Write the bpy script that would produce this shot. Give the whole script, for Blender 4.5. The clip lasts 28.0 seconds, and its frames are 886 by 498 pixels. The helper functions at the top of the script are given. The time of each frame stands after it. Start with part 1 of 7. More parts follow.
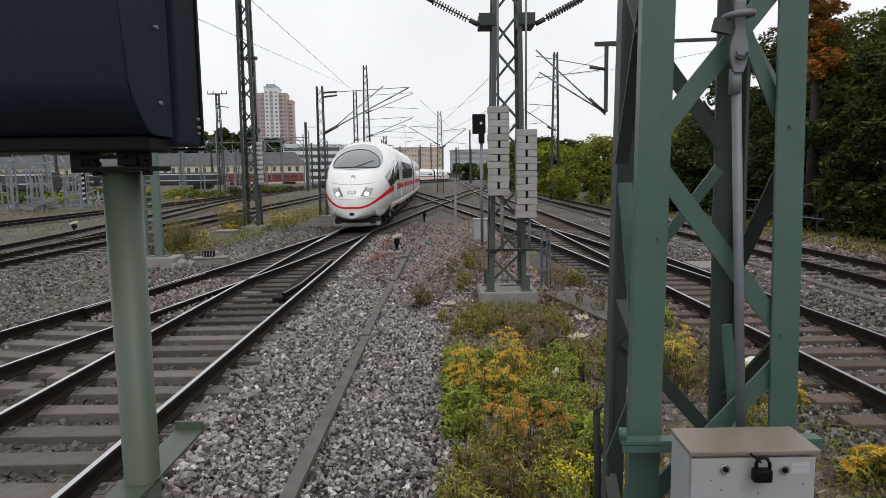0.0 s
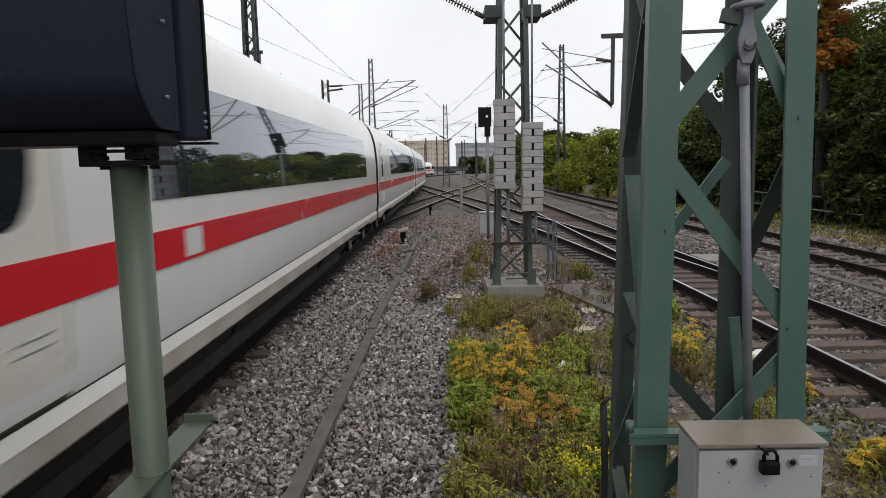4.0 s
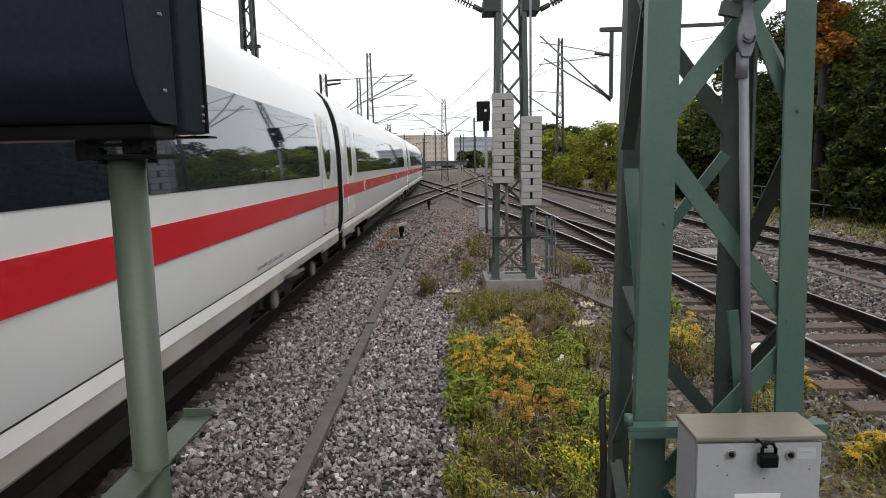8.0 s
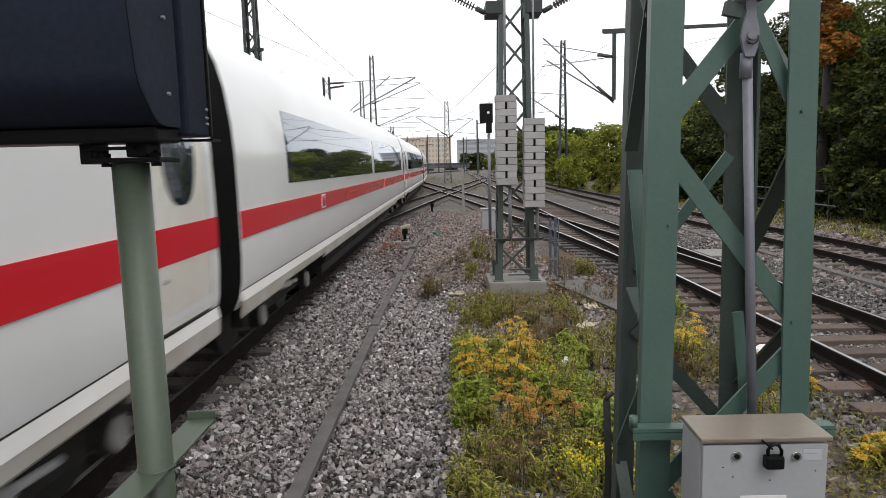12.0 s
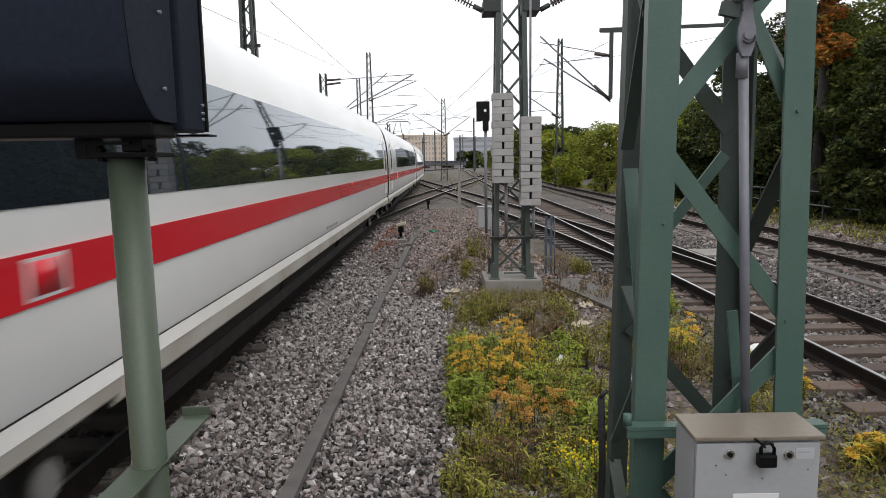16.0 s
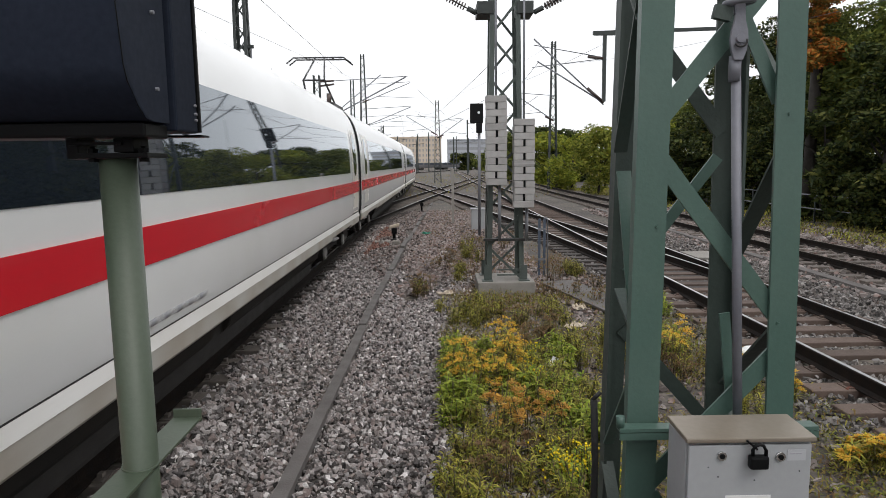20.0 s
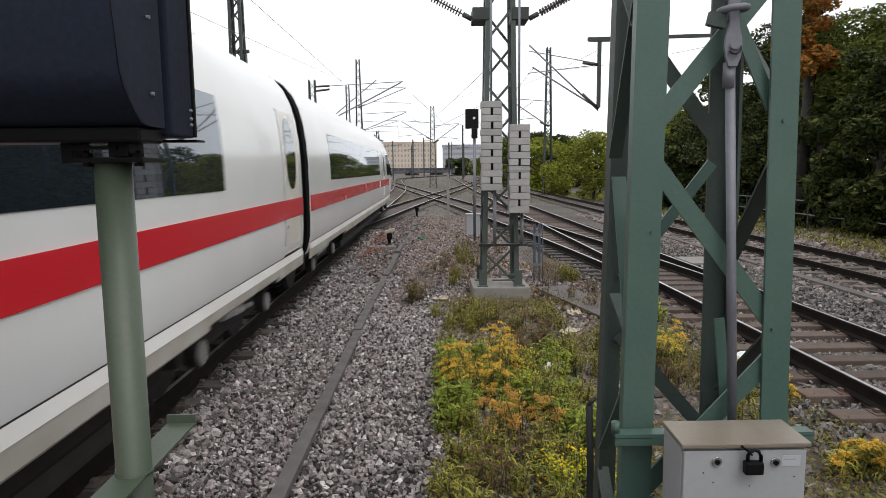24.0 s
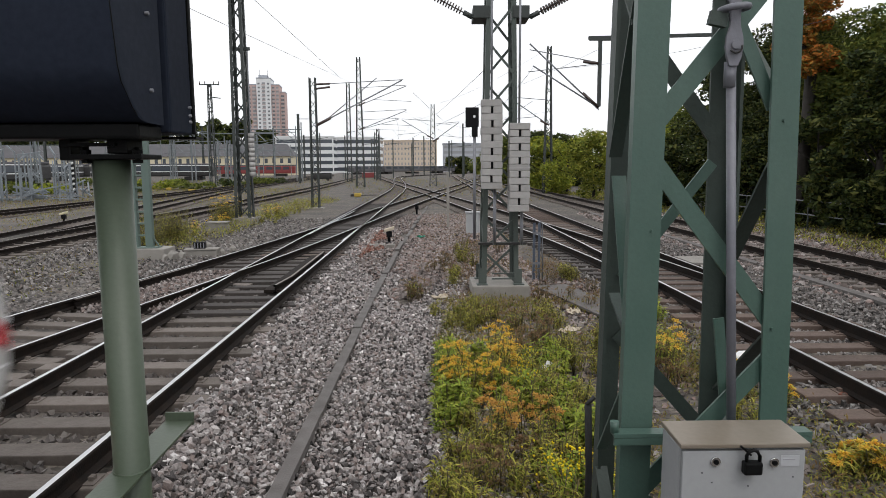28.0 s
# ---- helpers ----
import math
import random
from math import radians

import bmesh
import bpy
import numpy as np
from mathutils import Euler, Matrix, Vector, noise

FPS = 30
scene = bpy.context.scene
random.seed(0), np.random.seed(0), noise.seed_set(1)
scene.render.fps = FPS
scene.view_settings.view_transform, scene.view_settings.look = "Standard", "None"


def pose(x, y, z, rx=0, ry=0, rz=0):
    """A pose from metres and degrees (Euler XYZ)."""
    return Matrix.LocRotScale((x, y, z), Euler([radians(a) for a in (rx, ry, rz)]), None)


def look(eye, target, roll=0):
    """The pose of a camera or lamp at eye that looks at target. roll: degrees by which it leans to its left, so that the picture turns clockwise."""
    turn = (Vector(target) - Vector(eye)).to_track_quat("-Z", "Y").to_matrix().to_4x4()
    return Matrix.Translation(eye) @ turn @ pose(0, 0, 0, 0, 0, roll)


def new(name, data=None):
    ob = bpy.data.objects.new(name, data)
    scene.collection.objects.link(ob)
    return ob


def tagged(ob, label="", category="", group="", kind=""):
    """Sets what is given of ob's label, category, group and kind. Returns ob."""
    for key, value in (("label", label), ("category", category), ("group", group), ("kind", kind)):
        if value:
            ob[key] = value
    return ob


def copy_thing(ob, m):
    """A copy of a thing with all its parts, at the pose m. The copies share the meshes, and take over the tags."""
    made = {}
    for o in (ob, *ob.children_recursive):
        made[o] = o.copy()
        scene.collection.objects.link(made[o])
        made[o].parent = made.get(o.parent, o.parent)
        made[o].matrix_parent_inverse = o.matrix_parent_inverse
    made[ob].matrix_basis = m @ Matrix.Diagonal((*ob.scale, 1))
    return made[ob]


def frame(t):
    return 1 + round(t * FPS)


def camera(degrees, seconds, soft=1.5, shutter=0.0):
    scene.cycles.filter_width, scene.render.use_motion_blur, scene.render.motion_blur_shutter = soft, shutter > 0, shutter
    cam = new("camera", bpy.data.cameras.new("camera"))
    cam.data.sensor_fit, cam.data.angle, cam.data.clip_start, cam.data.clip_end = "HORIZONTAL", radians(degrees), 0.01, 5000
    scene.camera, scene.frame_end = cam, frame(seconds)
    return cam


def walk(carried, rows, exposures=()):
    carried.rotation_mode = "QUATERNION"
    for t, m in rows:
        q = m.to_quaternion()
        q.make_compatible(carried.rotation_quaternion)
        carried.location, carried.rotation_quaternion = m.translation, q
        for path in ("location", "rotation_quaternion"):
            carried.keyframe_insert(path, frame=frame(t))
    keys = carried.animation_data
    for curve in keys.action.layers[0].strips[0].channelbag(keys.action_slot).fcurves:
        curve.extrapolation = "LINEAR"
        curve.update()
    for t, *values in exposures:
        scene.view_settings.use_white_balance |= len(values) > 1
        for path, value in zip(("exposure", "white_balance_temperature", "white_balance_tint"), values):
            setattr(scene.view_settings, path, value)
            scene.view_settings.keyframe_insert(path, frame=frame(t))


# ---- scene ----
cam = camera(68.57, 28.0, soft=0.6, shutter=0.5)


def held(x, y, z, turn, tilt, lean):
    """Camera pose: place, then turn to the left, tilt up and lean, in degrees."""
    return pose(x, y, z, 0, 0, turn) @ pose(0, 0, 0, 90 + tilt) @ pose(0, 0, 0, 0, 0, -lean)


walk(cam, [
    (0.0, held(0.0025, -0.0062, 2.2255, -0.215, -6.556, 0.789)),
    (0.5, held(0.0022, -0.0075, 2.2264, -0.097, -6.552, 0.866)),
    (1.0, held(0.0010, -0.0080, 2.2260, -0.172, -6.474, 0.939)),
    (1.5, held(0.0005, -0.0013, 2.2264, 0.190, -6.563, 1.156)),
    (2.0, held(0.0025, -0.0034, 2.2252, 0.473, -7.093, 1.078)),
    (2.5, held(0.0009, -0.0071, 2.2241, 0.221, -7.081, 0.964)),
    (3.0, held(0.0014, -0.0066, 2.2244, 0.284, -7.045, 0.973)),
    (3.5, held(0.0008, -0.0070, 2.2243, 0.336, -7.034, 1.006)),
    (5.5, held(0.0019, -0.0045, 2.2228, 0.250, -7.528, 1.004)),
    (6.0, held(0.0011, -0.0074, 2.2226, 0.223, -7.421, 1.136)),
    (6.5, held(0.0002, -0.0052, 2.2227, 0.219, -7.480, 1.218)),
    (7.0, held(0.0007, -0.0043, 2.2220, 0.321, -7.607, 1.239)),
    (7.5, held(0.0009, -0.0052, 2.2224, 0.260, -7.527, 1.184)),
    (8.0, held(0.0007, -0.0048, 2.2222, 0.220, -7.597, 1.086)),
    (8.5, held(0.0007, -0.0036, 2.2217, 0.390, -7.706, 1.227)),
    (9.0, held(0.0005, -0.0027, 2.2208, 0.466, -7.848, 1.230)),
    (9.5, held(0.0001, -0.0030, 2.2211, 0.411, -7.641, 1.229)),
    (10.0, held(0.0009, -0.0033, 2.2215, 0.411, -7.594, 1.194)),
    (10.5, held(0.0012, -0.0037, 2.2214, 0.358, -7.521, 1.120)),
    (11.0, held(0.0007, -0.0025, 2.2226, 0.299, -7.557, 1.151)),
    (11.5, held(0.0006, -0.0033, 2.2212, 0.307, -7.526, 1.236)),
    (12.0, held(-0.0001, -0.0040, 2.2213, 0.515, -7.398, 1.328)),
    (12.5, held(0.0003, -0.0047, 2.2215, 0.548, -7.479, 1.277)),
    (14.5, held(0.0001, -0.0027, 2.2193, 0.195, -7.574, 0.982)),
    (15.0, held(0.0003, -0.0030, 2.2201, 0.112, -7.599, 0.889)),
    (15.5, held(0.0006, -0.0028, 2.2208, 0.001, -7.591, 0.840)),
    (16.0, held(0.0001, -0.0051, 2.2202, 0.154, -7.602, 0.903)),
    (16.5, held(-0.0002, -0.0036, 2.2202, 0.080, -7.723, 0.951)),
    (17.0, held(-0.0000, -0.0037, 2.2207, 0.066, -7.663, 0.960)),
    (17.5, held(0.0002, -0.0022, 2.2197, 0.019, -7.591, 0.915)),
    (18.0, held(-0.0007, -0.0033, 2.2208, -0.126, -7.529, 0.828)),
    (18.5, held(-0.0008, -0.0015, 2.2194, -0.211, -7.649, 0.810)),
    (19.0, held(-0.0003, -0.0031, 2.2204, -0.247, -7.543, 0.786)),
    (19.5, held(-0.0008, -0.0028, 2.2209, -0.326, -7.563, 0.758)),
    (20.0, held(0.0000, -0.0038, 2.2198, -0.440, -7.446, 0.698)),
    (20.5, held(0.0009, -0.0029, 2.2201, -0.598, -7.369, 0.545)),
    (21.0, held(0.0011, -0.0020, 2.2197, -0.618, -7.347, 0.596)),
    (21.5, held(0.0002, -0.0036, 2.2210, -0.545, -7.279, 0.687)),
    (23.5, held(-0.0006, -0.0034, 2.2206, -0.868, -7.006, 0.545)),
    (24.0, held(-0.0010, -0.0038, 2.2202, -0.876, -6.997, 0.556)),
    (24.5, held(-0.0001, -0.0027, 2.2199, -0.946, -6.983, 0.580)),
    (25.0, held(-0.0005, -0.0032, 2.2207, -0.884, -7.045, 0.547)),
    (25.5, held(0.0007, -0.0024, 2.2204, -0.896, -7.057, 0.411)),
    (26.0, held(-0.0003, -0.0023, 2.2203, -0.974, -7.070, 0.414)),
    (26.5, held(-0.0004, -0.0032, 2.2209, -0.924, -7.033, 0.428)),
    (27.0, held(-0.0006, -0.0031, 2.2193, -1.007, -7.039, 0.389)),
    (27.5, held(-0.0006, -0.0032, 2.2202, -0.885, -7.095, 0.341)),
    (28.0, held(-0.0000, 0.0000, 2.2200, -0.902, -7.142, 0.300)),
], exposures=[(0.0, -0.55), (3.2, -0.55), (6.0, -0.34), (9.0, -0.26), (12.0, -0.16), (16.0, -0.25), (20.0, -0.26), (25.0, -0.21), (27.0, -0.26), (28.0, -0.33)])

# ---- light: bright overcast daylight ----
world = bpy.data.worlds.new("overcast_sky")
scene.world = world
world.use_nodes = True
wn, wl = world.node_tree.nodes, world.node_tree.links
sky = wn.new("ShaderNodeTexSky")
sky.sky_type, sky.sun_disc = "NISHITA", False
sky.sun_elevation, sky.sun_rotation = radians(53), radians(148)
sky.air_density, sky.dust_density, sky.ozone_density = 1.0, 4.0, 1.0
grey = wn.new("ShaderNodeHueSaturation")
grey.inputs["Saturation"].default_value = 0.16
coords = wn.new("ShaderNodeTexCoord")
clouds = wn.new("ShaderNodeTexNoise")
clouds.inputs["Scale"].default_value, clouds.inputs["Detail"].default_value = 2.2, 5.0
veil = wn.new("ShaderNodeMapRange")
veil.inputs["From Min"].default_value, veil.inputs["From Max"].default_value = 0.3, 0.75
veil.inputs["To Min"].default_value, veil.inputs["To Max"].default_value = 0.74, 0.96
mix = wn.new("ShaderNodeMix")
mix.data_type = "RGBA"
mix.inputs["B"].default_value = (15.7, 15.95, 16.4, 1)
wl.new(sky.outputs["Color"], grey.inputs["Color"])
wl.new(coords.outputs["Generated"], clouds.inputs["Vector"])
wl.new(clouds.outputs["Fac"], veil.inputs["Value"])
wl.new(veil.outputs["Result"], mix.inputs["Factor"])
wl.new(grey.outputs["Color"], mix.inputs["A"])
wl.new(mix.outputs["Result"], wn["Background"].inputs["Color"])
wn["Background"].inputs["Strength"].default_value = 0.1

sun = new("sun", bpy.data.lights.new("sun", "SUN"))
sun.data.energy, sun.data.angle, sun.data.color = 1.05, radians(28), (1.0, 0.96, 0.91)
sun.matrix_world = look((15, -24, 38), (0, 0, 0))

# ---- materials ----
def mat(name, colour, rough=0.7, metal=0.0, vary=0.15, scale=6.0, bump=0.2, fine=60.0, second=None, amount=0.45,
        per_object=0.0, per_island=0.0, coat=0.0, spec=0.5):
    """Principled material: base colour broken up at two scales, fine relief, and a second colour in patches."""
    m = bpy.data.materials.new(name)
    m.use_nodes = True
    nt = m.node_tree
    n, l = nt.nodes, nt.links
    b = n["Principled BSDF"]
    b.inputs["Roughness"].default_value, b.inputs["Metallic"].default_value = rough, metal
    b.inputs["Coat Weight"].default_value = coat
    b.inputs["Specular IOR Level"].default_value = spec
    tc = n.new("ShaderNodeTexCoord")
    big = n.new("ShaderNodeTexNoise")
    big.inputs["Scale"].default_value, big.inputs["Detail"].default_value = scale, 6.0
    small = n.new("ShaderNodeTexNoise")
    small.inputs["Scale"].default_value, small.inputs["Detail"].default_value = fine, 4.0
    l.new(tc.outputs["Object"], big.inputs["Vector"])
    l.new(tc.outputs["Object"], small.inputs["Vector"])
    ramp = n.new("ShaderNodeMapRange")
    ramp.inputs["From Min"].default_value, ramp.inputs["From Max"].default_value = 0.5 - 0.12, 0.5 + 0.2
    ramp.inputs["To Max"].default_value = amount
    l.new(big.outputs["Fac"], ramp.inputs["Value"])
    mx = n.new("ShaderNodeMix")
    mx.data_type = "RGBA"
    mx.inputs["A"].default_value = (*colour, 1)
    mx.inputs["B"].default_value = (*(second or [c * (1 - vary) for c in colour]), 1)
    l.new(ramp.outputs["Result"], mx.inputs["Factor"])
    hs = n.new("ShaderNodeHueSaturation")
    l.new(mx.outputs["Result"], hs.inputs["Color"])
    val = n.new("ShaderNodeMapRange")
    val.inputs["To Min"].default_value, val.inputs["To Max"].default_value = 1 - vary, 1 + vary
    l.new(small.outputs["Fac"], val.inputs["Value"])
    last = val.outputs["Result"]
    for strength, node, socket in ((per_object, "ShaderNodeObjectInfo", "Random"), (per_island, "ShaderNodeNewGeometry", "Random Per Island")):
        if strength:
            src = n.new(node)
            r = n.new("ShaderNodeMapRange")
            r.inputs["To Min"].default_value, r.inputs["To Max"].default_value = 1 - strength, 1 + strength
            l.new(src.outputs[socket], r.inputs["Value"])
            mu = n.new("ShaderNodeMath")
            mu.operation = "MULTIPLY"
            l.new(last, mu.inputs[0])
            l.new(r.outputs["Result"], mu.inputs[1])
            last = mu.outputs[0]
    l.new(last, hs.inputs["Value"])
    l.new(hs.outputs["Color"], b.inputs["Base Color"])
    rr = n.new("ShaderNodeMapRange")
    rr.inputs["To Min"].default_value, rr.inputs["To Max"].default_value = rough * 0.75, min(1, rough * 1.25)
    l.new(big.outputs["Fac"], rr.inputs["Value"])
    l.new(rr.outputs["Result"], b.inputs["Roughness"])
    if bump:
        bp = n.new("ShaderNodeBump")
        bp.inputs["Strength"].default_value, bp.inputs["Distance"].default_value = bump, 0.01
        l.new(small.outputs["Fac"], bp.inputs["Height"])
        l.new(bp.outputs["Normal"], b.inputs["Normal"])
    return m


def islands(name, colours, rough=0.85, bump=0.3, fine=40.0, translucent=0.0):
    """Material whose colour goes from piece to piece of a joined mesh."""
    m = mat(name, colours[0], rough, vary=0.12, bump=bump, fine=fine, spec=0.5 if bump else 0.18)
    nt = m.node_tree
    n, l = nt.nodes, nt.links
    geo = n.new("ShaderNodeNewGeometry")
    cr = n.new("ShaderNodeValToRGB")
    els = cr.color_ramp.elements
    while len(els) < len(colours):
        els.new(0.5)
    for i, c in enumerate(colours):
        els[i].position, els[i].color = i / (len(colours) - 1), (*c, 1)
    l.new(geo.outputs["Random Per Island"], cr.inputs["Fac"])
    hs = next(x for x in n if x.type == "HUE_SAT")
    l.new(cr.outputs["Color"], hs.inputs["Color"])
    if translucent:
        out, b = n["Material Output"], n["Principled BSDF"]
        tr = n.new("ShaderNodeBsdfTranslucent")
        l.new(hs.outputs["Color"], tr.inputs["Color"])
        ms = n.new("ShaderNodeMixShader")
        ms.inputs["Fac"].default_value = translucent
        l.new(b.outputs["BSDF"], ms.inputs[1])
        l.new(tr.outputs["BSDF"], ms.inputs[2])
        l.new(ms.outputs["Shader"], out.inputs["Surface"])
    return m


def glow(name, colour, strength):
    m = bpy.data.materials.new(name)
    m.use_nodes = True
    b = m.node_tree.nodes["Principled BSDF"]
    b.inputs["Base Color"].default_value = (*colour, 1)
    b.inputs["Emission Color"].default_value = (*colour, 1)
    b.inputs["Emission Strength"].default_value = strength
    return m


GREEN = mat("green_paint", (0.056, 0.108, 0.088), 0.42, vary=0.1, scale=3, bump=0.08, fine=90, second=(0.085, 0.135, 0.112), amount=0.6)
GREEN_PALE = mat("pale_sage_paint", (0.10, 0.145, 0.128), 0.6, vary=0.15, scale=4, bump=0.1, second=(0.14, 0.18, 0.165))
POLE_GREEN = mat("olive_green_paint", (0.064, 0.086, 0.058), 0.45, vary=0.12, scale=4, bump=0.08, fine=90, second=(0.088, 0.106, 0.076), amount=0.6)
ROD_GREY = mat("lilac_grey_steel", (0.165, 0.168, 0.195), 0.5, 0.1, vary=0.12, scale=14, bump=0.15, second=(0.20, 0.203, 0.225))
# darker copy of GREEN: shade on the pillar's rear and flanks, put into the colour
GREEN_DARK = mat("green_paint_shaded", (0.032, 0.05, 0.042), 0.55, vary=0.18, scale=4, bump=0.15, second=(0.045, 0.056, 0.048))
MAST = mat("mast_grey_green", (0.06, 0.078, 0.07), 0.55, vary=0.2, scale=2, second=(0.085, 0.092, 0.086))
MAST_FAR = mat("mast_weathered", (0.034, 0.041, 0.039), 0.6, vary=0.2, scale=1)
GALV = mat("galvanised_steel", (0.20, 0.205, 0.225), 0.55, 0.35, vary=0.12, scale=12, second=(0.16, 0.165, 0.185))
STEEL_DARK = mat("dark_steel", (0.035, 0.034, 0.034), 0.5, 0.3, vary=0.2)
BLACK = mat("black_paint", (0.003, 0.0033, 0.0037), 0.5, spec=0.18, vary=0.15, scale=3, bump=0.06)
BLACK_SHEET = mat("black_sheet_metal", (0.021, 0.026, 0.040), 0.6, vary=0.3, scale=2, bump=0.03, spec=0.04)
BELLOWS = mat("matt_black_bellows", (0.004, 0.004, 0.004), 0.95, spec=0.05)
RUBBER = mat("black_rubber", (0.012, 0.012, 0.012), 0.7)
CONCRETE = mat("concrete", (0.25, 0.235, 0.215), 0.9, vary=0.15, scale=5, bump=0.5, fine=80, second=(0.18, 0.17, 0.15), per_object=0.1)
WEIGHT = mat("cast_weight_grey", (0.36, 0.35, 0.345), 0.75, vary=0.12, scale=9, bump=0.4, fine=50, second=(0.28, 0.27, 0.26), per_object=0.1)
RAIL_TOP = mat("polished_rail_head", (0.6, 0.6, 0.61), 0.36, 1.0, vary=0.08, scale=8)
SLEEPER_DARK = mat("tarred_timber", (0.045, 0.038, 0.035), 0.85, vary=0.3, scale=7, bump=0.6, fine=35, second=(0.075, 0.062, 0.055), per_object=0.25)
RAIL_SIDE = mat("rusty_rail", (0.011, 0.0085, 0.0075), 0.85, spec=0.15, vary=0.3, scale=8, bump=0.4, second=(0.035, 0.024, 0.018))
RAIL_DULL = mat("rust_brown_rail_head", (0.17, 0.14, 0.12), 0.45, 0.7, vary=0.2, scale=8)
SLEEPER = mat("weathered_sleeper", (0.13, 0.11, 0.097), 0.9, vary=0.25, scale=7, bump=0.6, fine=35, second=(0.09, 0.075, 0.065), per_object=0.22)
SLEEPER_RUST = mat("rusty_sleeper", (0.105, 0.074, 0.06), 0.9, vary=0.25, scale=7, bump=0.6, fine=35, second=(0.08, 0.058, 0.048), per_object=0.25)
CABLE = mat("cable_trough_lid", (0.115, 0.105, 0.10), 0.85, vary=0.15, scale=5, bump=0.4, second=(0.065, 0.056, 0.052), per_object=0.1)
WHITE = mat("train_white", (0.86, 0.865, 0.865), 0.22, vary=0.03, scale=0.5, bump=0.0, second=(0.68, 0.675, 0.66), coat=0.3)
DOOR_CREAM = mat("dusty_white_door", (0.79, 0.77, 0.72), 0.28, vary=0.05, scale=1.1, bump=0.0, second=(0.64, 0.58, 0.48), amount=0.6)
RED = mat("train_red", (0.68, 0.012, 0.028), 0.25, vary=0.05, scale=1, bump=0.0, coat=0.3)
SILL = mat("train_sill_offwhite", (0.82, 0.81, 0.79), 0.35, vary=0.08, scale=1.2, bump=0.02, second=(0.66, 0.63, 0.58), amount=0.5)
SKIRT_CREAM = mat("dusty_cream_skirt", (0.50, 0.485, 0.45), 0.5, vary=0.1, scale=1.4, bump=0.03, second=(0.33, 0.27, 0.205), amount=0.75)
# near-black colour stands in for the deep shade below the sill
SKIRT = mat("shaded_underframe_panel", (0.016, 0.0145, 0.0135), 0.8, vary=0.3, scale=1.5, bump=0.1, second=(0.035, 0.03, 0.025), amount=0.7, spec=0.2)
PLOUGH = mat("plough_pale_grey", (0.27, 0.265, 0.255), 0.6, vary=0.15, scale=3, bump=0.1, second=(0.2, 0.18, 0.16))
GLASS = mat("tinted_window_band", (0.018, 0.023, 0.031), 0.03, vary=0.05, scale=1, bump=0.0, spec=1.0, coat=0.6)
GLASS.node_tree.nodes["Principled BSDF"].inputs["Specular Tint"].default_value = (0.80, 0.90, 1.0, 1)
GLASS.node_tree.nodes["Principled BSDF"].inputs["Coat Tint"].default_value = (0.85, 0.93, 1.0, 1)
WINDSCREEN = mat("windscreen", (0.16, 0.175, 0.185), 0.05, vary=0.05, scale=1, bump=0.0, spec=0.8)
# pale grey base carries the sky's reflection on the glass
SCREEN_TOP = mat("sky_grey_screen_panel", (0.34, 0.37, 0.40), 0.12, vary=0.05, scale=1, bump=0.0, spec=0.6)
GREY_LETTER = mat("grey_lettering", (0.33, 0.33, 0.35), 0.4, vary=0.05, bump=0.0)
PALE_MARK = mat("pale_grey_mark", (0.47, 0.475, 0.49), 0.35, vary=0.05, bump=0.0)
UNDER = mat("underframe_dirt", (0.018, 0.016, 0.015), 0.85, vary=0.3)
LAMP_GLASS = mat("pale_lamp_glass", (0.42, 0.43, 0.44), 0.15, vary=0.1, scale=6, bump=0.0)
LAMP = glow("headlight_glow", (1.0, 0.93, 0.8), 3.0)
TAIL_LAMP = glow("tail_light_glow", (1.0, 0.03, 0.03), 4.0)
BOX_GREY = mat("cabinet_grey", (0.34, 0.35, 0.36), 0.45, vary=0.06, scale=4, bump=0.05, second=(0.30, 0.31, 0.32))
BOX_TOP = mat("cabinet_lid_beige", (0.22, 0.182, 0.14), 0.38, 0.25, vary=0.1, scale=4, bump=0.05, second=(0.29, 0.26, 0.225))
CHROME = mat("chrome", (0.7, 0.7, 0.7), 0.15, 1.0, bump=0.0)
STICKER = mat("worn_grey_sticker", (0.42, 0.43, 0.45), 0.5, bump=0.0, vary=0.06)
LABEL = mat("sticker_white", (0.7, 0.7, 0.7), 0.5, bump=0.0, vary=0.03)
INK = mat("ink", (0.03, 0.03, 0.035), 0.6, bump=0.0, vary=0.05)
BARK = mat("bark", (0.03, 0.025, 0.021), 0.95, vary=0.3, bump=0.8, fine=25)
PORCELAIN = mat("brown_insulator", (0.06, 0.04, 0.035), 0.25, bump=0.0, vary=0.1)
YELLOW = mat("yellow_paint", (0.6, 0.4, 0.04), 0.5)
STRIPE_CREAM = mat("faded_cream_paint", (0.6, 0.55, 0.36), 0.6)
PAPER = mat("litter_paper", (0.5, 0.43, 0.34), 0.8, vary=0.2)
GRAVEL = islands("ballast_stones", [(0.018, 0.016, 0.015), (0.11, 0.096, 0.092), (0.34, 0.308, 0.30), (0.21, 0.165, 0.15), (0.46, 0.425, 0.415), (0.04, 0.035, 0.034), (0.70, 0.66, 0.65)], 0.85, 0.8, 90.0)
GRAVEL_BROWN = islands("brown_stained_stones", [(0.016, 0.013, 0.012), (0.09, 0.07, 0.064), (0.23, 0.19, 0.178), (0.16, 0.108, 0.092), (0.34, 0.30, 0.285), (0.04, 0.031, 0.028), (0.48, 0.44, 0.425)], 0.85, 0.8, 90.0)
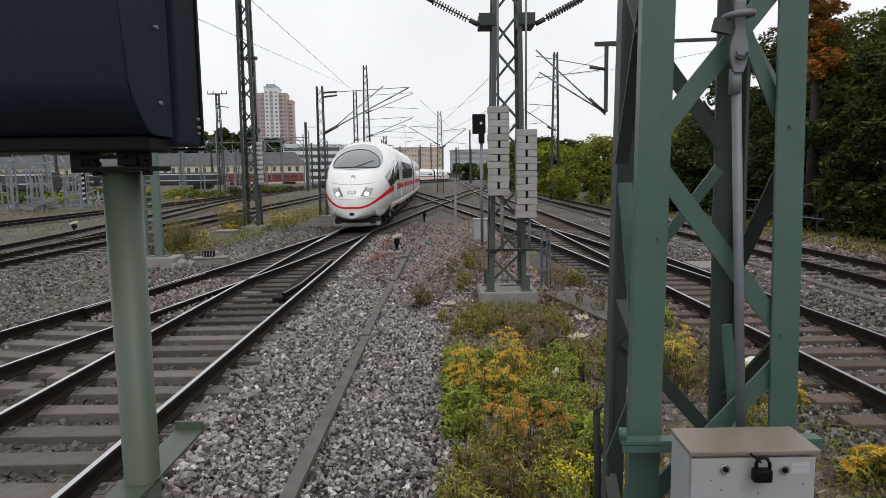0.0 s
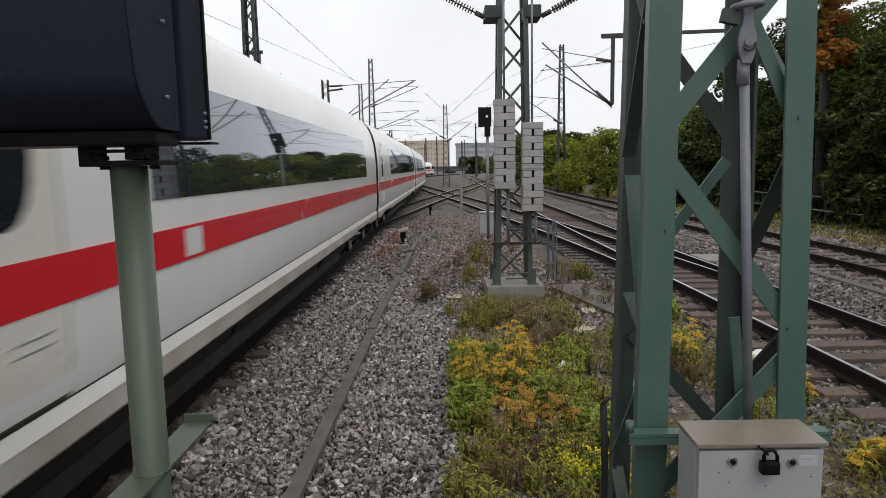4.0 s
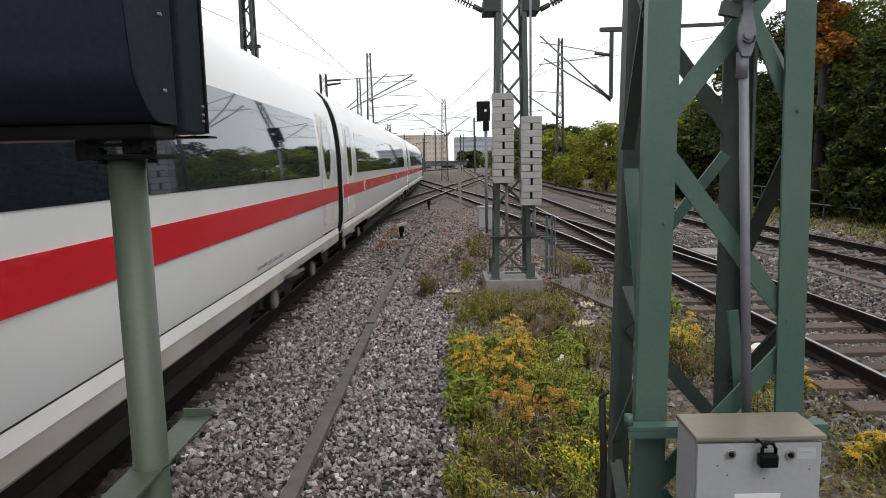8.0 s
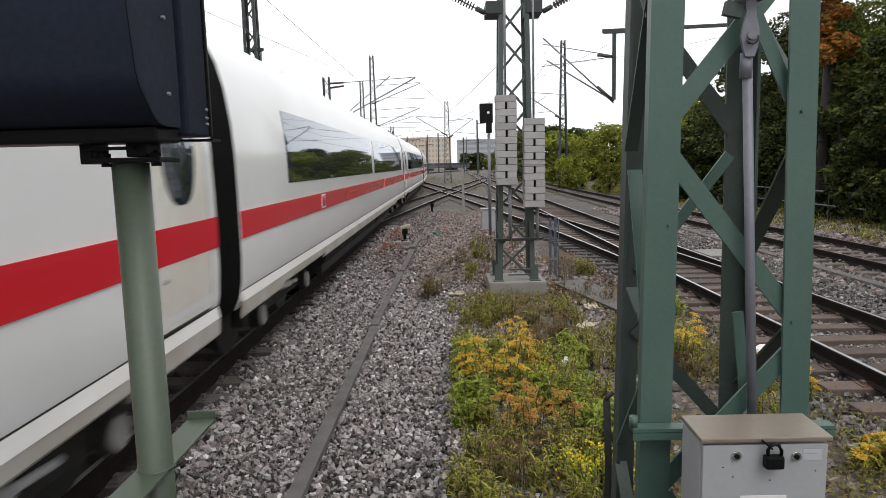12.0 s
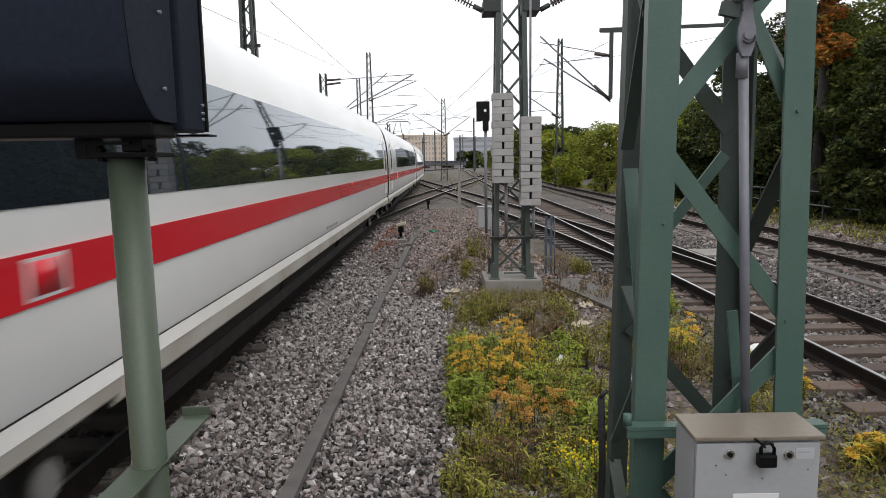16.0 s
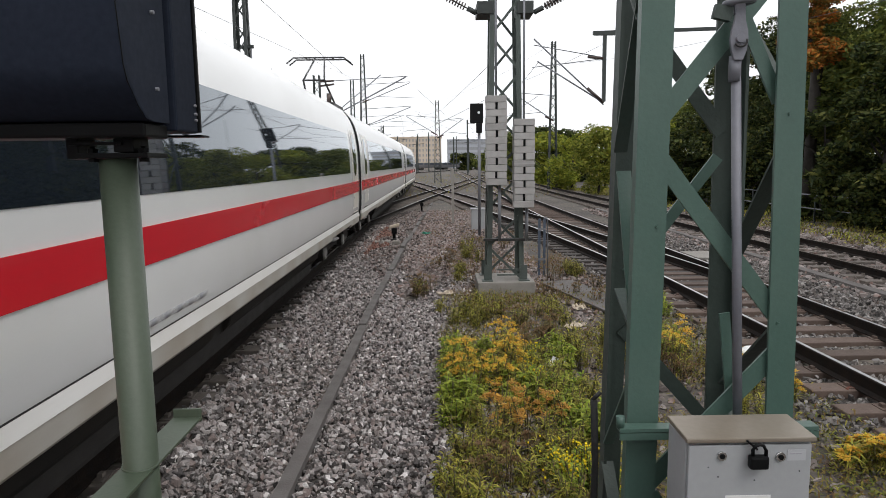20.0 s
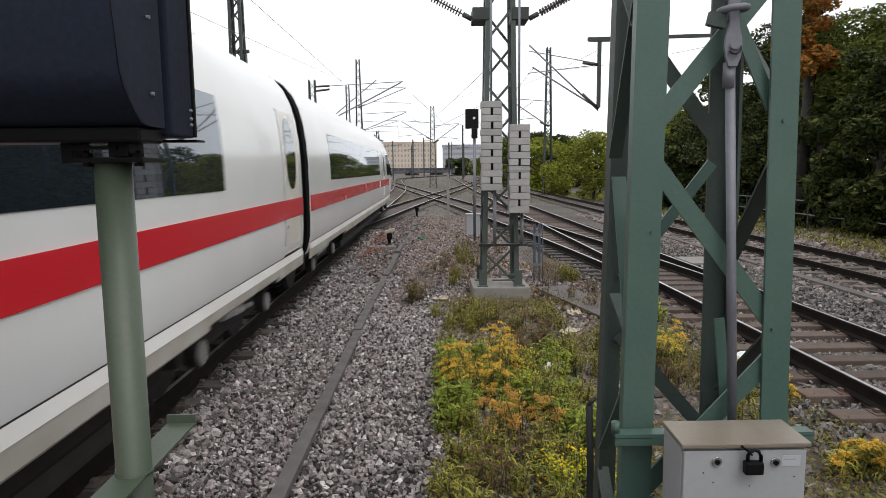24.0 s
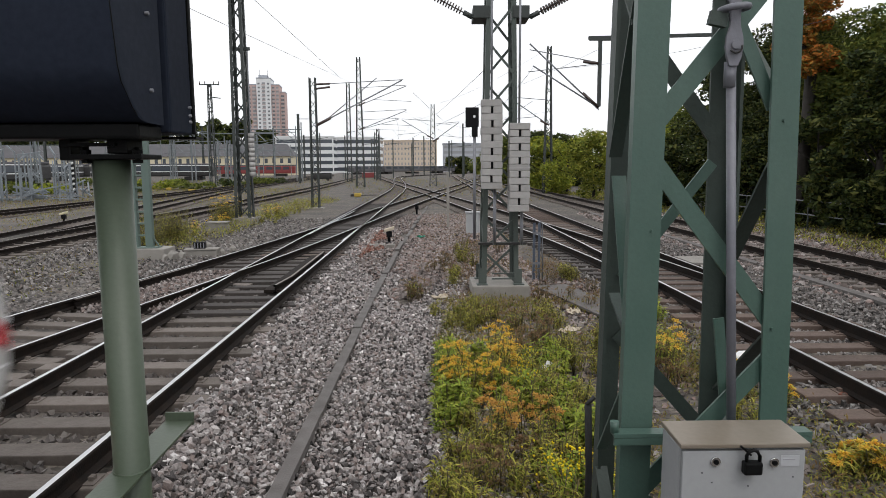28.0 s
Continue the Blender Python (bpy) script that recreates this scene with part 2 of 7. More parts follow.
GRAVEL_YARD = islands("dusty_yard_stones", [(0.018, 0.016, 0.015), (0.08, 0.072, 0.068), (0.20, 0.184, 0.174), (0.13, 0.107, 0.096), (0.27, 0.25, 0.24), (0.045, 0.04, 0.038), (0.40, 0.38, 0.365)], 0.85, 0.6, 70.0)
GRAVEL_DARK = islands("oily_ballast_stones", [(0.03, 0.026, 0.024), (0.07, 0.06, 0.055), (0.12, 0.105, 0.098), (0.05, 0.04, 0.036), (0.19, 0.17, 0.155)], 0.8)
GRAVEL_RED = islands("rust_red_stones", [(0.03, 0.016, 0.012), (0.17, 0.075, 0.05), (0.26, 0.14, 0.11), (0.20, 0.07, 0.045), (0.32, 0.22, 0.19), (0.07, 0.035, 0.027)], 0.85, 0.8, 90.0)
GRAVEL_RUST = islands("rust_tinted_stones", [(0.04, 0.032, 0.029), (0.16, 0.13, 0.118), (0.29, 0.25, 0.235), (0.20, 0.128, 0.108), (0.37, 0.33, 0.315), (0.10, 0.078, 0.07)], 0.85, 0.8, 90.0)
EARTH = mat("ballast_bed", (0.046, 0.039, 0.035), 0.95, vary=0.8, scale=0.6, bump=1.0, fine=14, second=(0.10, 0.086, 0.07), amount=0.9)


def pebbled(m, per_metre, low, high):
    """Breaks a ground material into cells the size of stones."""
    n, l = m.node_tree.nodes, m.node_tree.links
    tc = n.new("ShaderNodeTexCoord")
    cell = n.new("ShaderNodeTexVoronoi")
    cell.inputs["Scale"].default_value = per_metre
    hs = next(x for x in n if x.type == "HUE_SAT")
    old = hs.inputs["Value"].links[0].from_socket
    tone = n.new("ShaderNodeMapRange")
    tone.inputs["To Min"].default_value, tone.inputs["To Max"].default_value = low, high
    mu = n.new("ShaderNodeMath")
    mu.operation = "MULTIPLY"
    l.new(tc.outputs["Object"], cell.inputs["Vector"])
    l.new(cell.outputs["Color"], tone.inputs["Value"])
    l.new(old, mu.inputs[0])
    l.new(tone.outputs["Result"], mu.inputs[1])
    l.new(mu.outputs[0], hs.inputs["Value"])


pebbled(EARTH, 19.0, 0.25, 2.2)


# ---- mesh helpers ----
def finish(name, bm, material, parent=None, label=""):
    for e in bm.edges:
        if len(e.link_faces) == 2 and e.calc_face_angle(0) > 0.6:
            e.smooth = False
    me = bpy.data.meshes.new(name)
    bm.to_mesh(me)
    bm.free()
    for m in material if isinstance(material, (list, tuple)) else [material]:
        me.materials.append(m)
    ob = new(name, me)
    ob.parent = parent
    if label:
        ob["label"] = label
    return ob


part = finish


def thing(name, at, label, category, group="", kind=""):
    ob = new(name)
    ob.empty_display_size = 0.2
    ob.matrix_basis = at if isinstance(at, Matrix) else pose(*at)
    return tagged(ob, label, category, group, kind)


def smooth(ob):
    for p in ob.data.polygons:
        p.use_smooth = True
    return ob


def box(bm, x0, x1, y0, y1, z0, z1, bevel=0.0, m=None):
    vs = [bm.verts.new((x, y, z)) for z in (z0, z1) for x, y in ((x0, y0), (x1, y0), (x1, y1), (x0, y1))]
    fs = [bm.faces.new([vs[i] for i in f]) for f in ((3, 2, 1, 0), (4, 5, 6, 7), (0, 1, 5, 4), (1, 2, 6, 5), (2, 3, 7, 6), (3, 0, 4, 7))]
    if bevel:
        es = list({e for f in fs for e in f.edges})
        r = bmesh.ops.bevel(bm, geom=es, offset=bevel, segments=2, affect="EDGES", profile=0.6)
        vs = list({v for f in r["faces"] for v in f.verts} | {v for v in vs if v.is_valid})
    if m is not None:
        bmesh.ops.transform(bm, matrix=m, verts=[v for v in vs if v.is_valid])
    return bm


def boxed(x0, x1, y0, y1, z0, z1, bevel=0.0):
    return box(bmesh.new(), x0, x1, y0, y1, z0, z1, bevel)


def frame_along(p0, p1, up=(0, 0, 1)):
    p0, p1 = Vector(p0), Vector(p1)
    d = (p1 - p0).normalized()
    up = Vector(up)
    if abs(d.dot(up)) > 0.99:
        up = Vector((0, 1, 0))
    s = d.cross(up).normalized()
    u = s.cross(d)
    return p0, p1, d, s, u


def bar(bm, p0, p1, w, h, up=(0, 0, 1)):
    """Rectangular bar from p0 to p1: w across, h along up."""
    p0, p1, d, s, u = frame_along(p0, p1, up)
    vs = [bm.verts.new(p + s * a * w / 2 + u * b * h / 2) for p in (p0, p1) for a, b in ((-1, -1), (1, -1), (1, 1), (-1, 1))]
    for f in ((3, 2, 1, 0), (4, 5, 6, 7), (0, 1, 5, 4), (1, 2, 6, 5), (2, 3, 7, 6), (3, 0, 4, 7)):
        bm.faces.new([vs[i] for i in f])
    return bm


def rod(bm, p0, p1, r, n=8, r1=None):
    p0, p1, d, s, u = frame_along(p0, p1)
    r1 = r if r1 is None else r1
    rings = []
    for p, q in ((p0, r), (p1, r1)):
        rings.append([bm.verts.new(p + (s * math.cos(2 * math.pi * i / n) + u * math.sin(2 * math.pi * i / n)) * q) for i in range(n)])
    for i in range(n):
        j = (i + 1) % n
        f = bm.faces.new((rings[0][i], rings[0][j], rings[1][j], rings[1][i]))
        f.smooth = n > 6
    bm.faces.new(rings[0][::-1])
    bm.faces.new(rings[1])
    return bm


def tube(bm, pts, r, n=6):
    pts = [Vector(p) for p in pts]
    rings = []
    for i, p in enumerate(pts):
        d = (pts[min(i + 1, len(pts) - 1)] - pts[max(i - 1, 0)]).normalized()
        up = Vector((0, 0, 1)) if abs(d.z) < 0.95 else Vector((0, 1, 0))
        s = d.cross(up).normalized()
        u = s.cross(d)
        rings.append([bm.verts.new(p + (s * math.cos(2 * math.pi * k / n) + u * math.sin(2 * math.pi * k / n)) * r) for k in range(n)])
    for a, b in zip(rings, rings[1:]):
        for k in range(n):
            f = bm.faces.new((a[k], a[(k + 1) % n], b[(k + 1) % n], b[k]))
            f.smooth = True
    bm.faces.new(rings[0][::-1])
    bm.faces.new(rings[-1])
    return bm


def angle_bar(bm, p0, p1, w, t, sx, sy, deep=None):
    """Upright L-section leg: flanges of width w towards sx in x and sy in y from the corner line p0 to p1."""
    v = deep or w
    prof = [(0, 0), (sx * w, 0), (sx * w, sy * t), (sx * t, sy * t), (sx * t, sy * v), (0, sy * v)]
    if sx * sy < 0:
        prof = prof[::-1]
    a = [bm.verts.new((p0[0] + x, p0[1] + y, p0[2])) for x, y in prof]
    b = [bm.verts.new((p1[0] + x, p1[1] + y, p1[2])) for x, y in prof]
    n = len(prof)
    for i in range(n):
        bm.faces.new((a[i], a[(i + 1) % n], b[(i + 1) % n], b[i]))
    bm.faces.new(a[::-1])
    bm.faces.new(b)
    return bm


def from_arrays(name, verts, faces, material, smooth_faces=False):
    """One mesh object from numpy arrays; faces is (n, 3) or (n, 4)."""
    me = bpy.data.meshes.new(name)
    k = faces.shape[1]
    me.vertices.add(len(verts))
    me.vertices.foreach_set("co", np.ascontiguousarray(verts, dtype=np.float32).ravel())
    me.loops.add(len(faces) * k)
    me.loops.foreach_set("vertex_index", np.ascontiguousarray(faces, dtype=np.int32).ravel())
    me.polygons.add(len(faces))
    me.polygons.foreach_set("loop_start", np.arange(0, len(faces) * k, k, dtype=np.int32))
    me.polygons.foreach_set("use_smooth", np.full(len(faces), smooth_faces))
    me.update(calc_edges=True)
    me.materials.append(material)
    return new(name, me)


def curve_through(pts):
    """Catmull-Rom: x as a smooth function of y through the points (y, x)."""
    ys, xs = np.array([p[0] for p in pts], float), np.array([p[1] for p in pts], float)
    m = np.gradient(xs, ys)

    def f(y):
        y = np.clip(y, ys[0], ys[-1])
        i = np.clip(np.searchsorted(ys, y) - 1, 0, len(ys) - 2)
        h = ys[i + 1] - ys[i]
        u = (y - ys[i]) / h
        return ((2 * u**3 - 3 * u**2 + 1) * xs[i] + (u**3 - 2 * u**2 + u) * h * m[i]
                + (-2 * u**3 + 3 * u**2) * xs[i + 1] + (u**3 - u**2) * h * m[i + 1])
    return f


# ---- ground and tracks ----
GROUND = -0.22


def ground():
    xs = np.unique(np.concatenate([np.linspace(-40, 40, 161), [-4000, -1500, -600, -300, -150, -80, -55, 55, 80, 150, 300, 600, 1500, 4000]]))
    ys = np.unique(np.concatenate([np.linspace(-6, 60, 133), [-4000, -800, -200, -60, -20, 80, 110, 150, 220, 320, 500, 900, 1800, 4000]]))
    gx, gy = np.meshgrid(xs, ys)
    near = np.exp(-((gx / 45) ** 2 + ((gy - 15) / 60) ** 2))
    gz = GROUND - 0.035 + near * 0.02 * (np.sin(gx * 1.7 + 0.6 * gy) + np.sin(gx * 0.9 - gy * 1.3))
    v = np.stack([gx, gy, gz], -1).reshape(-1, 3)
    w = len(xs)
    i = (np.arange(len(ys) - 1)[:, None] * w + np.arange(w - 1)[None, :]).ravel()
    ob = from_arrays("ground", v, np.stack([i, i + 1, i + w + 1, i + w], -1), EARTH, True)
    return tagged(ob, "grey-brown ballast and earth between the tracks", "ground", kind="structure")


RAIL = [(-0.075, -0.17), (0.075, -0.17), (0.075, -0.155), (0.012, -0.135), (0.012, -0.045), (0.036, -0.035), (0.036, -0.008), (0.024, 0.0),
        (-0.024, 0.0), (-0.036, -0.008), (-0.036, -0.035), (-0.012, -0.045), (-0.012, -0.135), (-0.075, -0.155)]


def rail(parent, f, side, y0, y1, head, step=1.0, name="rail"):
    """Rail of real section along x = f(y), set off sideways."""
    ys = np.arange(y0, y1 + step, step)
    bm = bmesh.new()
    rings = []
    for y in ys:
        x = float(f(y))
        dx = float(f(y + 0.05) - f(y - 0.05)) / 0.1
        k = 1 / math.hypot(1, dx)
        rings.append([bm.verts.new((x + (side + a) * k, y - (side + a) * dx * k, z)) for a, z in RAIL])
    n = len(RAIL)
    for a, b in zip(rings, rings[1:]):
        for i in range(n):
            face = bm.faces.new((a[i], a[(i + 1) % n], b[(i + 1) % n], b[i]))
            face.material_index = 1 if i == 7 else 0
    return part(name, bm, [RAIL_SIDE, head], parent)


def sleeper_mesh(length, material):
    bm = boxed(-length / 2, length / 2, -0.13, 0.13, -0.36, -0.168, 0.012)
    for s in (-0.753, 0.753):
        box(bm, s - 0.17, s + 0.17, -0.085, 0.085, -0.168, -0.158)
        for e in (-0.12, 0.12):
            box(bm, s + e - 0.02, s + e + 0.02, -0.03, 0.03, -0.16, -0.125)
    me = bpy.data.meshes.new("sleeper")
    bm.to_mesh(me)
    bm.free()
    me.materials.append(material)
    return me


def track(pts, y0, y1, head, label, near, spacing=0.6, length=2.6, rusty=(), gap=(), dark=()):
    f = curve_through(pts)
    t = thing("railway_track", (0, 0, 0), label, "railway track", "tracks of the yard")
    for s in (-0.753, 0.753):
        rail(t, f, s, y0, y1, head)
    me, me_rust, me_dark = sleeper_mesh(length, SLEEPER), sleeper_mesh(length, SLEEPER_RUST), sleeper_mesh(length, SLEEPER_DARK)
    far = []
    for i, y in enumerate(np.arange(y0, y1, spacing)):
        if any(a <= y <= b for a, b in gap):
            continue
        dx = float(f(y + 0.05) - f(y - 0.05)) / 0.1
        m = pose(float(f(y)) + random.uniform(-0.02, 0.02), y, random.uniform(-0.006, 0.004), 0, 0, -math.degrees(math.atan(dx)) + random.uniform(-0.6, 0.6))
        if near[0] <= y <= near[1]:
            o = new("sleeper", me_rust if any(a <= y <= b for a, b in rusty) else me_dark if any(a <= y <= b for a, b in dark) else me)
            o.parent = t
            o.matrix_basis = m
        else:
            far.append(m)
    if far:
        bm = bmesh.new()
        for m in far:
            box(bm, -length / 2, length / 2, -0.13, 0.13, -0.36, -0.168, m=m)
        tagged(part("distant_sleeper_row", bm, SLEEPER, t), kind="stuff")
    return t


TRAIN_LINE = [(-320, -3.5), (-100, -3.5), (40, -3.5), (55, -3.5), (68, -3.6), (82, -4.1), (100, -5.1), (120, -6.3), (140, -7.3), (160, -7.8), (175, -7.0), (190, -4.8), (204, -1.9), (229, 3.5), (260, 10), (330, 25)]
train_x = curve_through(TRAIN_LINE)
BRANCH = [(-30, -14.5), (-10, -9.6), (0, -7.35), (9.7, -5.75), (16.8, -4.6), (21.1, -4.05), (31, -2.9), (40, -1.87), (51.7, -0.4), (77.8, 3.1), (121, 8.6), (200, 19)]
CROSS = [(-30, 5.2), (2, 5.2), (8, 5.12), (15, 4.76), (21, 4.25), (30, 3.25), (40, 2.1), (52, 0.6), (75, -2.3), (120, -7.9), (167, -13.4), (260, -26)]


def tracks():
    track(TRAIN_LINE, -30, 300, RAIL_TOP, "main track with bright worn rail heads on weathered sleepers", (1, 60), rusty=((17, 19),), dark=((10.5, 44),))
    track(BRANCH, -20, 190, RAIL_TOP, "diverging track crossing the main track at a slip switch", (1, 15), gap=((14, 34),))
    track(CROSS, 12, 250, RAIL_TOP, "crossing track that cuts through the scissors crossover", (27, 60), gap=((5, 27),))
    track([(-30, 5.2), (60, 5.2), (200, 6.5)], -30, 190, RAIL_TOP, "side track with rusty brown sleepers beside the weed strip", (1, 45), rusty=((1, 45),))
    track([(-30, 9.8), (60, 9.8), (200, 14)], -30, 190, RAIL_DULL, "rusty little-used track beside the trees", (6, 40))
    track([(-30, -13.2), (60, -13.2), (130, -16.5), (220, -24)], -30, 210, RAIL_DULL, "dark track of the far yard", (10, 50))
    track([(0, -13.2), (12, -13.5), (22, -14.4), (41, -17.3), (60, -20.2), (130, -26), (220, -33)], 10, 210, RAIL_DULL, "dark track branching off deeper into the far yard", (28, 60), gap=((0, 27),))
    track([(-30, -23.4), (60, -23.9), (130, -29), (220, -38)], -30, 210, RAIL_DULL, "dark outermost track of the far yard", (30, 50))
    # check rails and switch blades of the slip
    t = thing("turnout", (0, 0, 0), "switch tongues and check rails between the crossing rails", "turnout")
    f = train_x
    rail(t, lambda y: f(y) - 0.09 * max(0.0, 13.4 - y), 0.56, 12.4, 17.4, RAIL_DULL, 0.5, "check_rail")
    part("base_strip", boxed(-3.27, -2.85, 12.4, 17.4, -0.168, -0.105, 0.01), RAIL_SIDE, t, "dark steel plate beside the check rail")
    b = curve_through(BRANCH)
    rail(t, b, -0.66, 11, 15, RAIL_DULL, 0.5, "check_rail")
    rail(t, lambda y: f(y) - 0.70 + 0.012 * (y - 22), 0, 22, 34, RAIL_TOP, 1.0, "switch_tongue")
    rail(t, lambda y: f(y) + 0.70 + 0.008 * (y - 20), 0, 20, 30, RAIL_TOP, 1.0, "switch_tongue")
    # long shared sleepers where the tracks run into each other
    g = thing("switch_timbers", (0, 0, 0), "long dark timbers under the merging rails", "sleepers")
    for y in np.arange(14, 34, 0.6):
        xa, xb = float(train_x(y)), float(b(y))
        o = boxed(min(xa, xb) - 1.32, max(xa, xb) + 1.32, y + 0.17, y + 0.43, -0.36, -0.172)
        part("timber", o, SLEEPER_DARK, g)
    c = curve_through(CROSS)
    for y in np.arange(11.7, 27, 0.6):
        o = boxed(float(c(y)) - 1.31, 6.54, y + 0.32, y + 0.58, -0.36, -0.172)
        part("timber", o, SLEEPER_DARK, g)


trough_x = curve_through([(2, -1.2), (6, -1.165), (9, -1.16), (16, -1.08), (32, -0.6), (45, -0.2)])


def cable_trough():
    """Row of narrow lids running beside the main track."""
    t = thing("cable_trough", (0, 0, 0), "dark grey cable trough lids in the ballast", "cable trough", kind="structure")
    f = trough_x
    y = 2.2
    while y < 40:
        ln = random.uniform(1.2, 2.6)
        a, b = Vector((float(f(y)), y, GROUND + 0.035)), Vector((float(f(y + ln - 0.02)), y + ln - 0.02, GROUND + 0.035))
        o = bar(bmesh.new(), a, b, random.uniform(0.112, 0.125), 0.07)
        ob = part("trough_lid", o, CABLE, t)
        ob.matrix_basis = pose(random.uniform(-0.014, 0.014), 0, random.uniform(-0.012, 0.004), random.uniform(-0.15, 0.15))
        y += ln
    return t


def stones_template(n=18):
    """A few sharp broken stones of twelve faces: knocked-about blocks."""
    cube = np.array([(x, y, z) for z in (-1, 1) for x, y in ((-1, -1), (1, -1), (1, 1), (-1, 1))], float) * 0.62
    tri = np.array([(2, 1, 0), (3, 2, 0), (4, 5, 6), (4, 6, 7), (0, 1, 5), (0, 5, 4), (1, 2, 6), (1, 6, 5), (2, 3, 7), (2, 7, 6), (3, 0, 4), (3, 4, 7)])
    rng = np.random.default_rng(4)
    out = []
    for _ in range(n):
        out.append((cube + rng.uniform(-0.36, 0.36, (8, 3))) * np.array([1.15, rng.uniform(0.7, 1.0), rng.uniform(0.6, 0.9)]))
    return out, tri


def scatter(name, x0, x1, y0, y1, count, size, label, keep, seed, height=0.0, material=None):
    rng = np.random.default_rng(seed)
    gap = math.sqrt((x1 - x0) * (y1 - y0) / count)
    x, y = (g.ravel() for g in np.meshgrid(np.arange(x0, x1, gap), np.arange(y0, y1, gap)))
    x, y = x + rng.uniform(-0.6, 0.6, len(x)) * gap, y + rng.uniform(-0.6, 0.6, len(x)) * gap
    ok = keep(x, y)
    x, y = x[ok], y[ok]
    n = len(x)
    temps, tri = stones_template()
    which = rng.integers(0, len(temps), n)
    base = np.array(temps)[which]
    q = rng.normal(size=(n, 4))
    q /= np.linalg.norm(q, axis=1, keepdims=True)
    w, a, b, c = q.T
    r = np.stack([np.stack([1 - 2 * (b * b + c * c), 2 * (a * b - c * w), 2 * (a * c + b * w)], -1),
                  np.stack([2 * (a * b + c * w), 1 - 2 * (a * a + c * c), 2 * (b * c - a * w)], -1),
                  np.stack([2 * (a * c - b * w), 2 * (b * c + a * w), 1 - 2 * (a * a + b * b)], -1)], 1)
    s = size * rng.uniform(0.55, 1.5, n)
    v = np.einsum("nij,nkj->nki", r, base) * s[:, None, None]
    z = GROUND + height + rng.uniform(-0.062, 0.018, n)
    v += np.stack([x, y, z], -1)[:, None, :]
    faces = (tri[None] + 8 * np.arange(n)[:, None, None]).reshape(-1, 3)
    ob = from_arrays(name, v.reshape(-1, 3), faces, material or GRAVEL)
    return tagged(ob, label, "gravel", kind="stuff")


def weed_edge(y):
    """Where the ballast path ends and the weeds begin."""
    return 0.02 + 0.12 * np.sin(y * 1.3) + 0.05 * np.sin(y * 4.1)


def gravel():
    rails = lambda x, y: (np.abs(np.abs(x + 3.5) - 0.753) > 0.09) & (np.abs(np.abs(x - 5.2) - 0.753) > 0.09) & (np.abs(x - trough_x(y)) > 0.062)
    open_bed = lambda x, y: (((y % 0.6) > 0.145) & ((y % 0.6) < 0.455)) | (np.abs(x + 3.5) > 1.33) & (np.abs(x - 5.2) > 1.33)
    brown = lambda x, y: y > 15.5 + 1.6 * np.sin(2.3 * x) + 1.2 * np.sin(9.0 * x + 2.0 * y) + 1.5 * (x + 1.2)
    rusty = lambda x, y: (x > -0.9 + 0.3 * np.sin(y)) & (y > 13 + 1.5 * np.sin(3 * x))
    scatter("ballast_gravel", -2.62, 0.9, 3.3, 11, 42000, 0.0225, "broken grey ballast stones of the trackside path", lambda x, y: rails(x, y) & open_bed(x, y), 1)
    scatter("ballast_gravel", -2.62, 1.0, 11, 19, 22000, 0.030, "broken grey ballast stones further along the path", lambda x, y: rails(x, y) & ~rusty(x, y) & ~brown(x, y) & open_bed(x, y), 2)
    scatter("ballast_gravel", -2.62, 1.0, 11, 34, 34000, 0.035, "brown-stained ballast stones towards the switch", lambda x, y: rails(x, y) & ~rusty(x, y) & brown(x, y) & open_bed(x, y), 13, material=GRAVEL_BROWN)
    scatter("ballast_gravel", -0.9, 2.4, 12, 34, 20000, 0.044, "reddish ballast stones beside the mast", lambda x, y: rails(x, y) & rusty(x, y), 9, material=GRAVEL_RUST)
    scatter("ballast_gravel", -2.6, -2.02, 3.3, 26, 11000, 0.032, "ballast shoulder over the sleeper ends", lambda x, y: (x > -2.32 - 0.2 * np.sin(y * 2.3) ** 2) & (np.abs(x + 2.747) > 0.1), 12, 0.06)
    scatter("ballast_gravel", -5.2, -2.3, 2.5, 20, 16000, 0.036, "dark oily ballast between the sleepers", lambda x, y: rails(x, y) & open_bed(x, y) & (np.abs(x + 3.5) < 1.45), 3, -0.03, GRAVEL_DARK)
    scatter("ballast_gravel", 3.3, 9.0, 3.5, 22, 40000, 0.032, "grey ballast beside the side track", lambda x, y: rails(x, y) & open_bed(x, y), 5, -0.01, GRAVEL_YARD)
    scatter("ballast_gravel", -13, -4.2, 6, 32, 44000, 0.038, "grey ballast of the yard", lambda x, y: (x < -5.9 + 0.13 * (y - 10)) & (x > -12.2), 6, -0.02, GRAVEL_YARD)
    scatter("ballast_gravel", 7.6, 14, 9, 34, 9000, 0.065, "brownish ballast beside the tree line", lambda x, y: np.abs(np.abs(x - 9.8) - 0.753) > 0.09, 7, material=GRAVEL_RUST)
    b = curve_through(BRANCH)
    scatter("ballast_gravel", -5.9, -4.3, 10.8, 15.0, 5200, 0.032, "pale ballast heaped over the timbers between converging rails", lambda x, y: (x > b(y) - 0.53) & (x < -4.36), 14, 0.09, GRAVEL_BROWN)
    scatter("ballast_gravel", -2.25, -1.5, 17.6, 25, 5200, 0.034, "rust-red ballast stones at the sleeper ends", lambda x, y: rails(x, y) & (x < -1.75 + 0.25 * np.sin(2 * y)), 15, 0.04, GRAVEL_RED)
    scatter("sparse_gravel", 0.2, 3.4, 3.3, 14, 5000, 0.038, "single stones lying between the weeds", rails, 8, -0.01, GRAVEL_RUST)


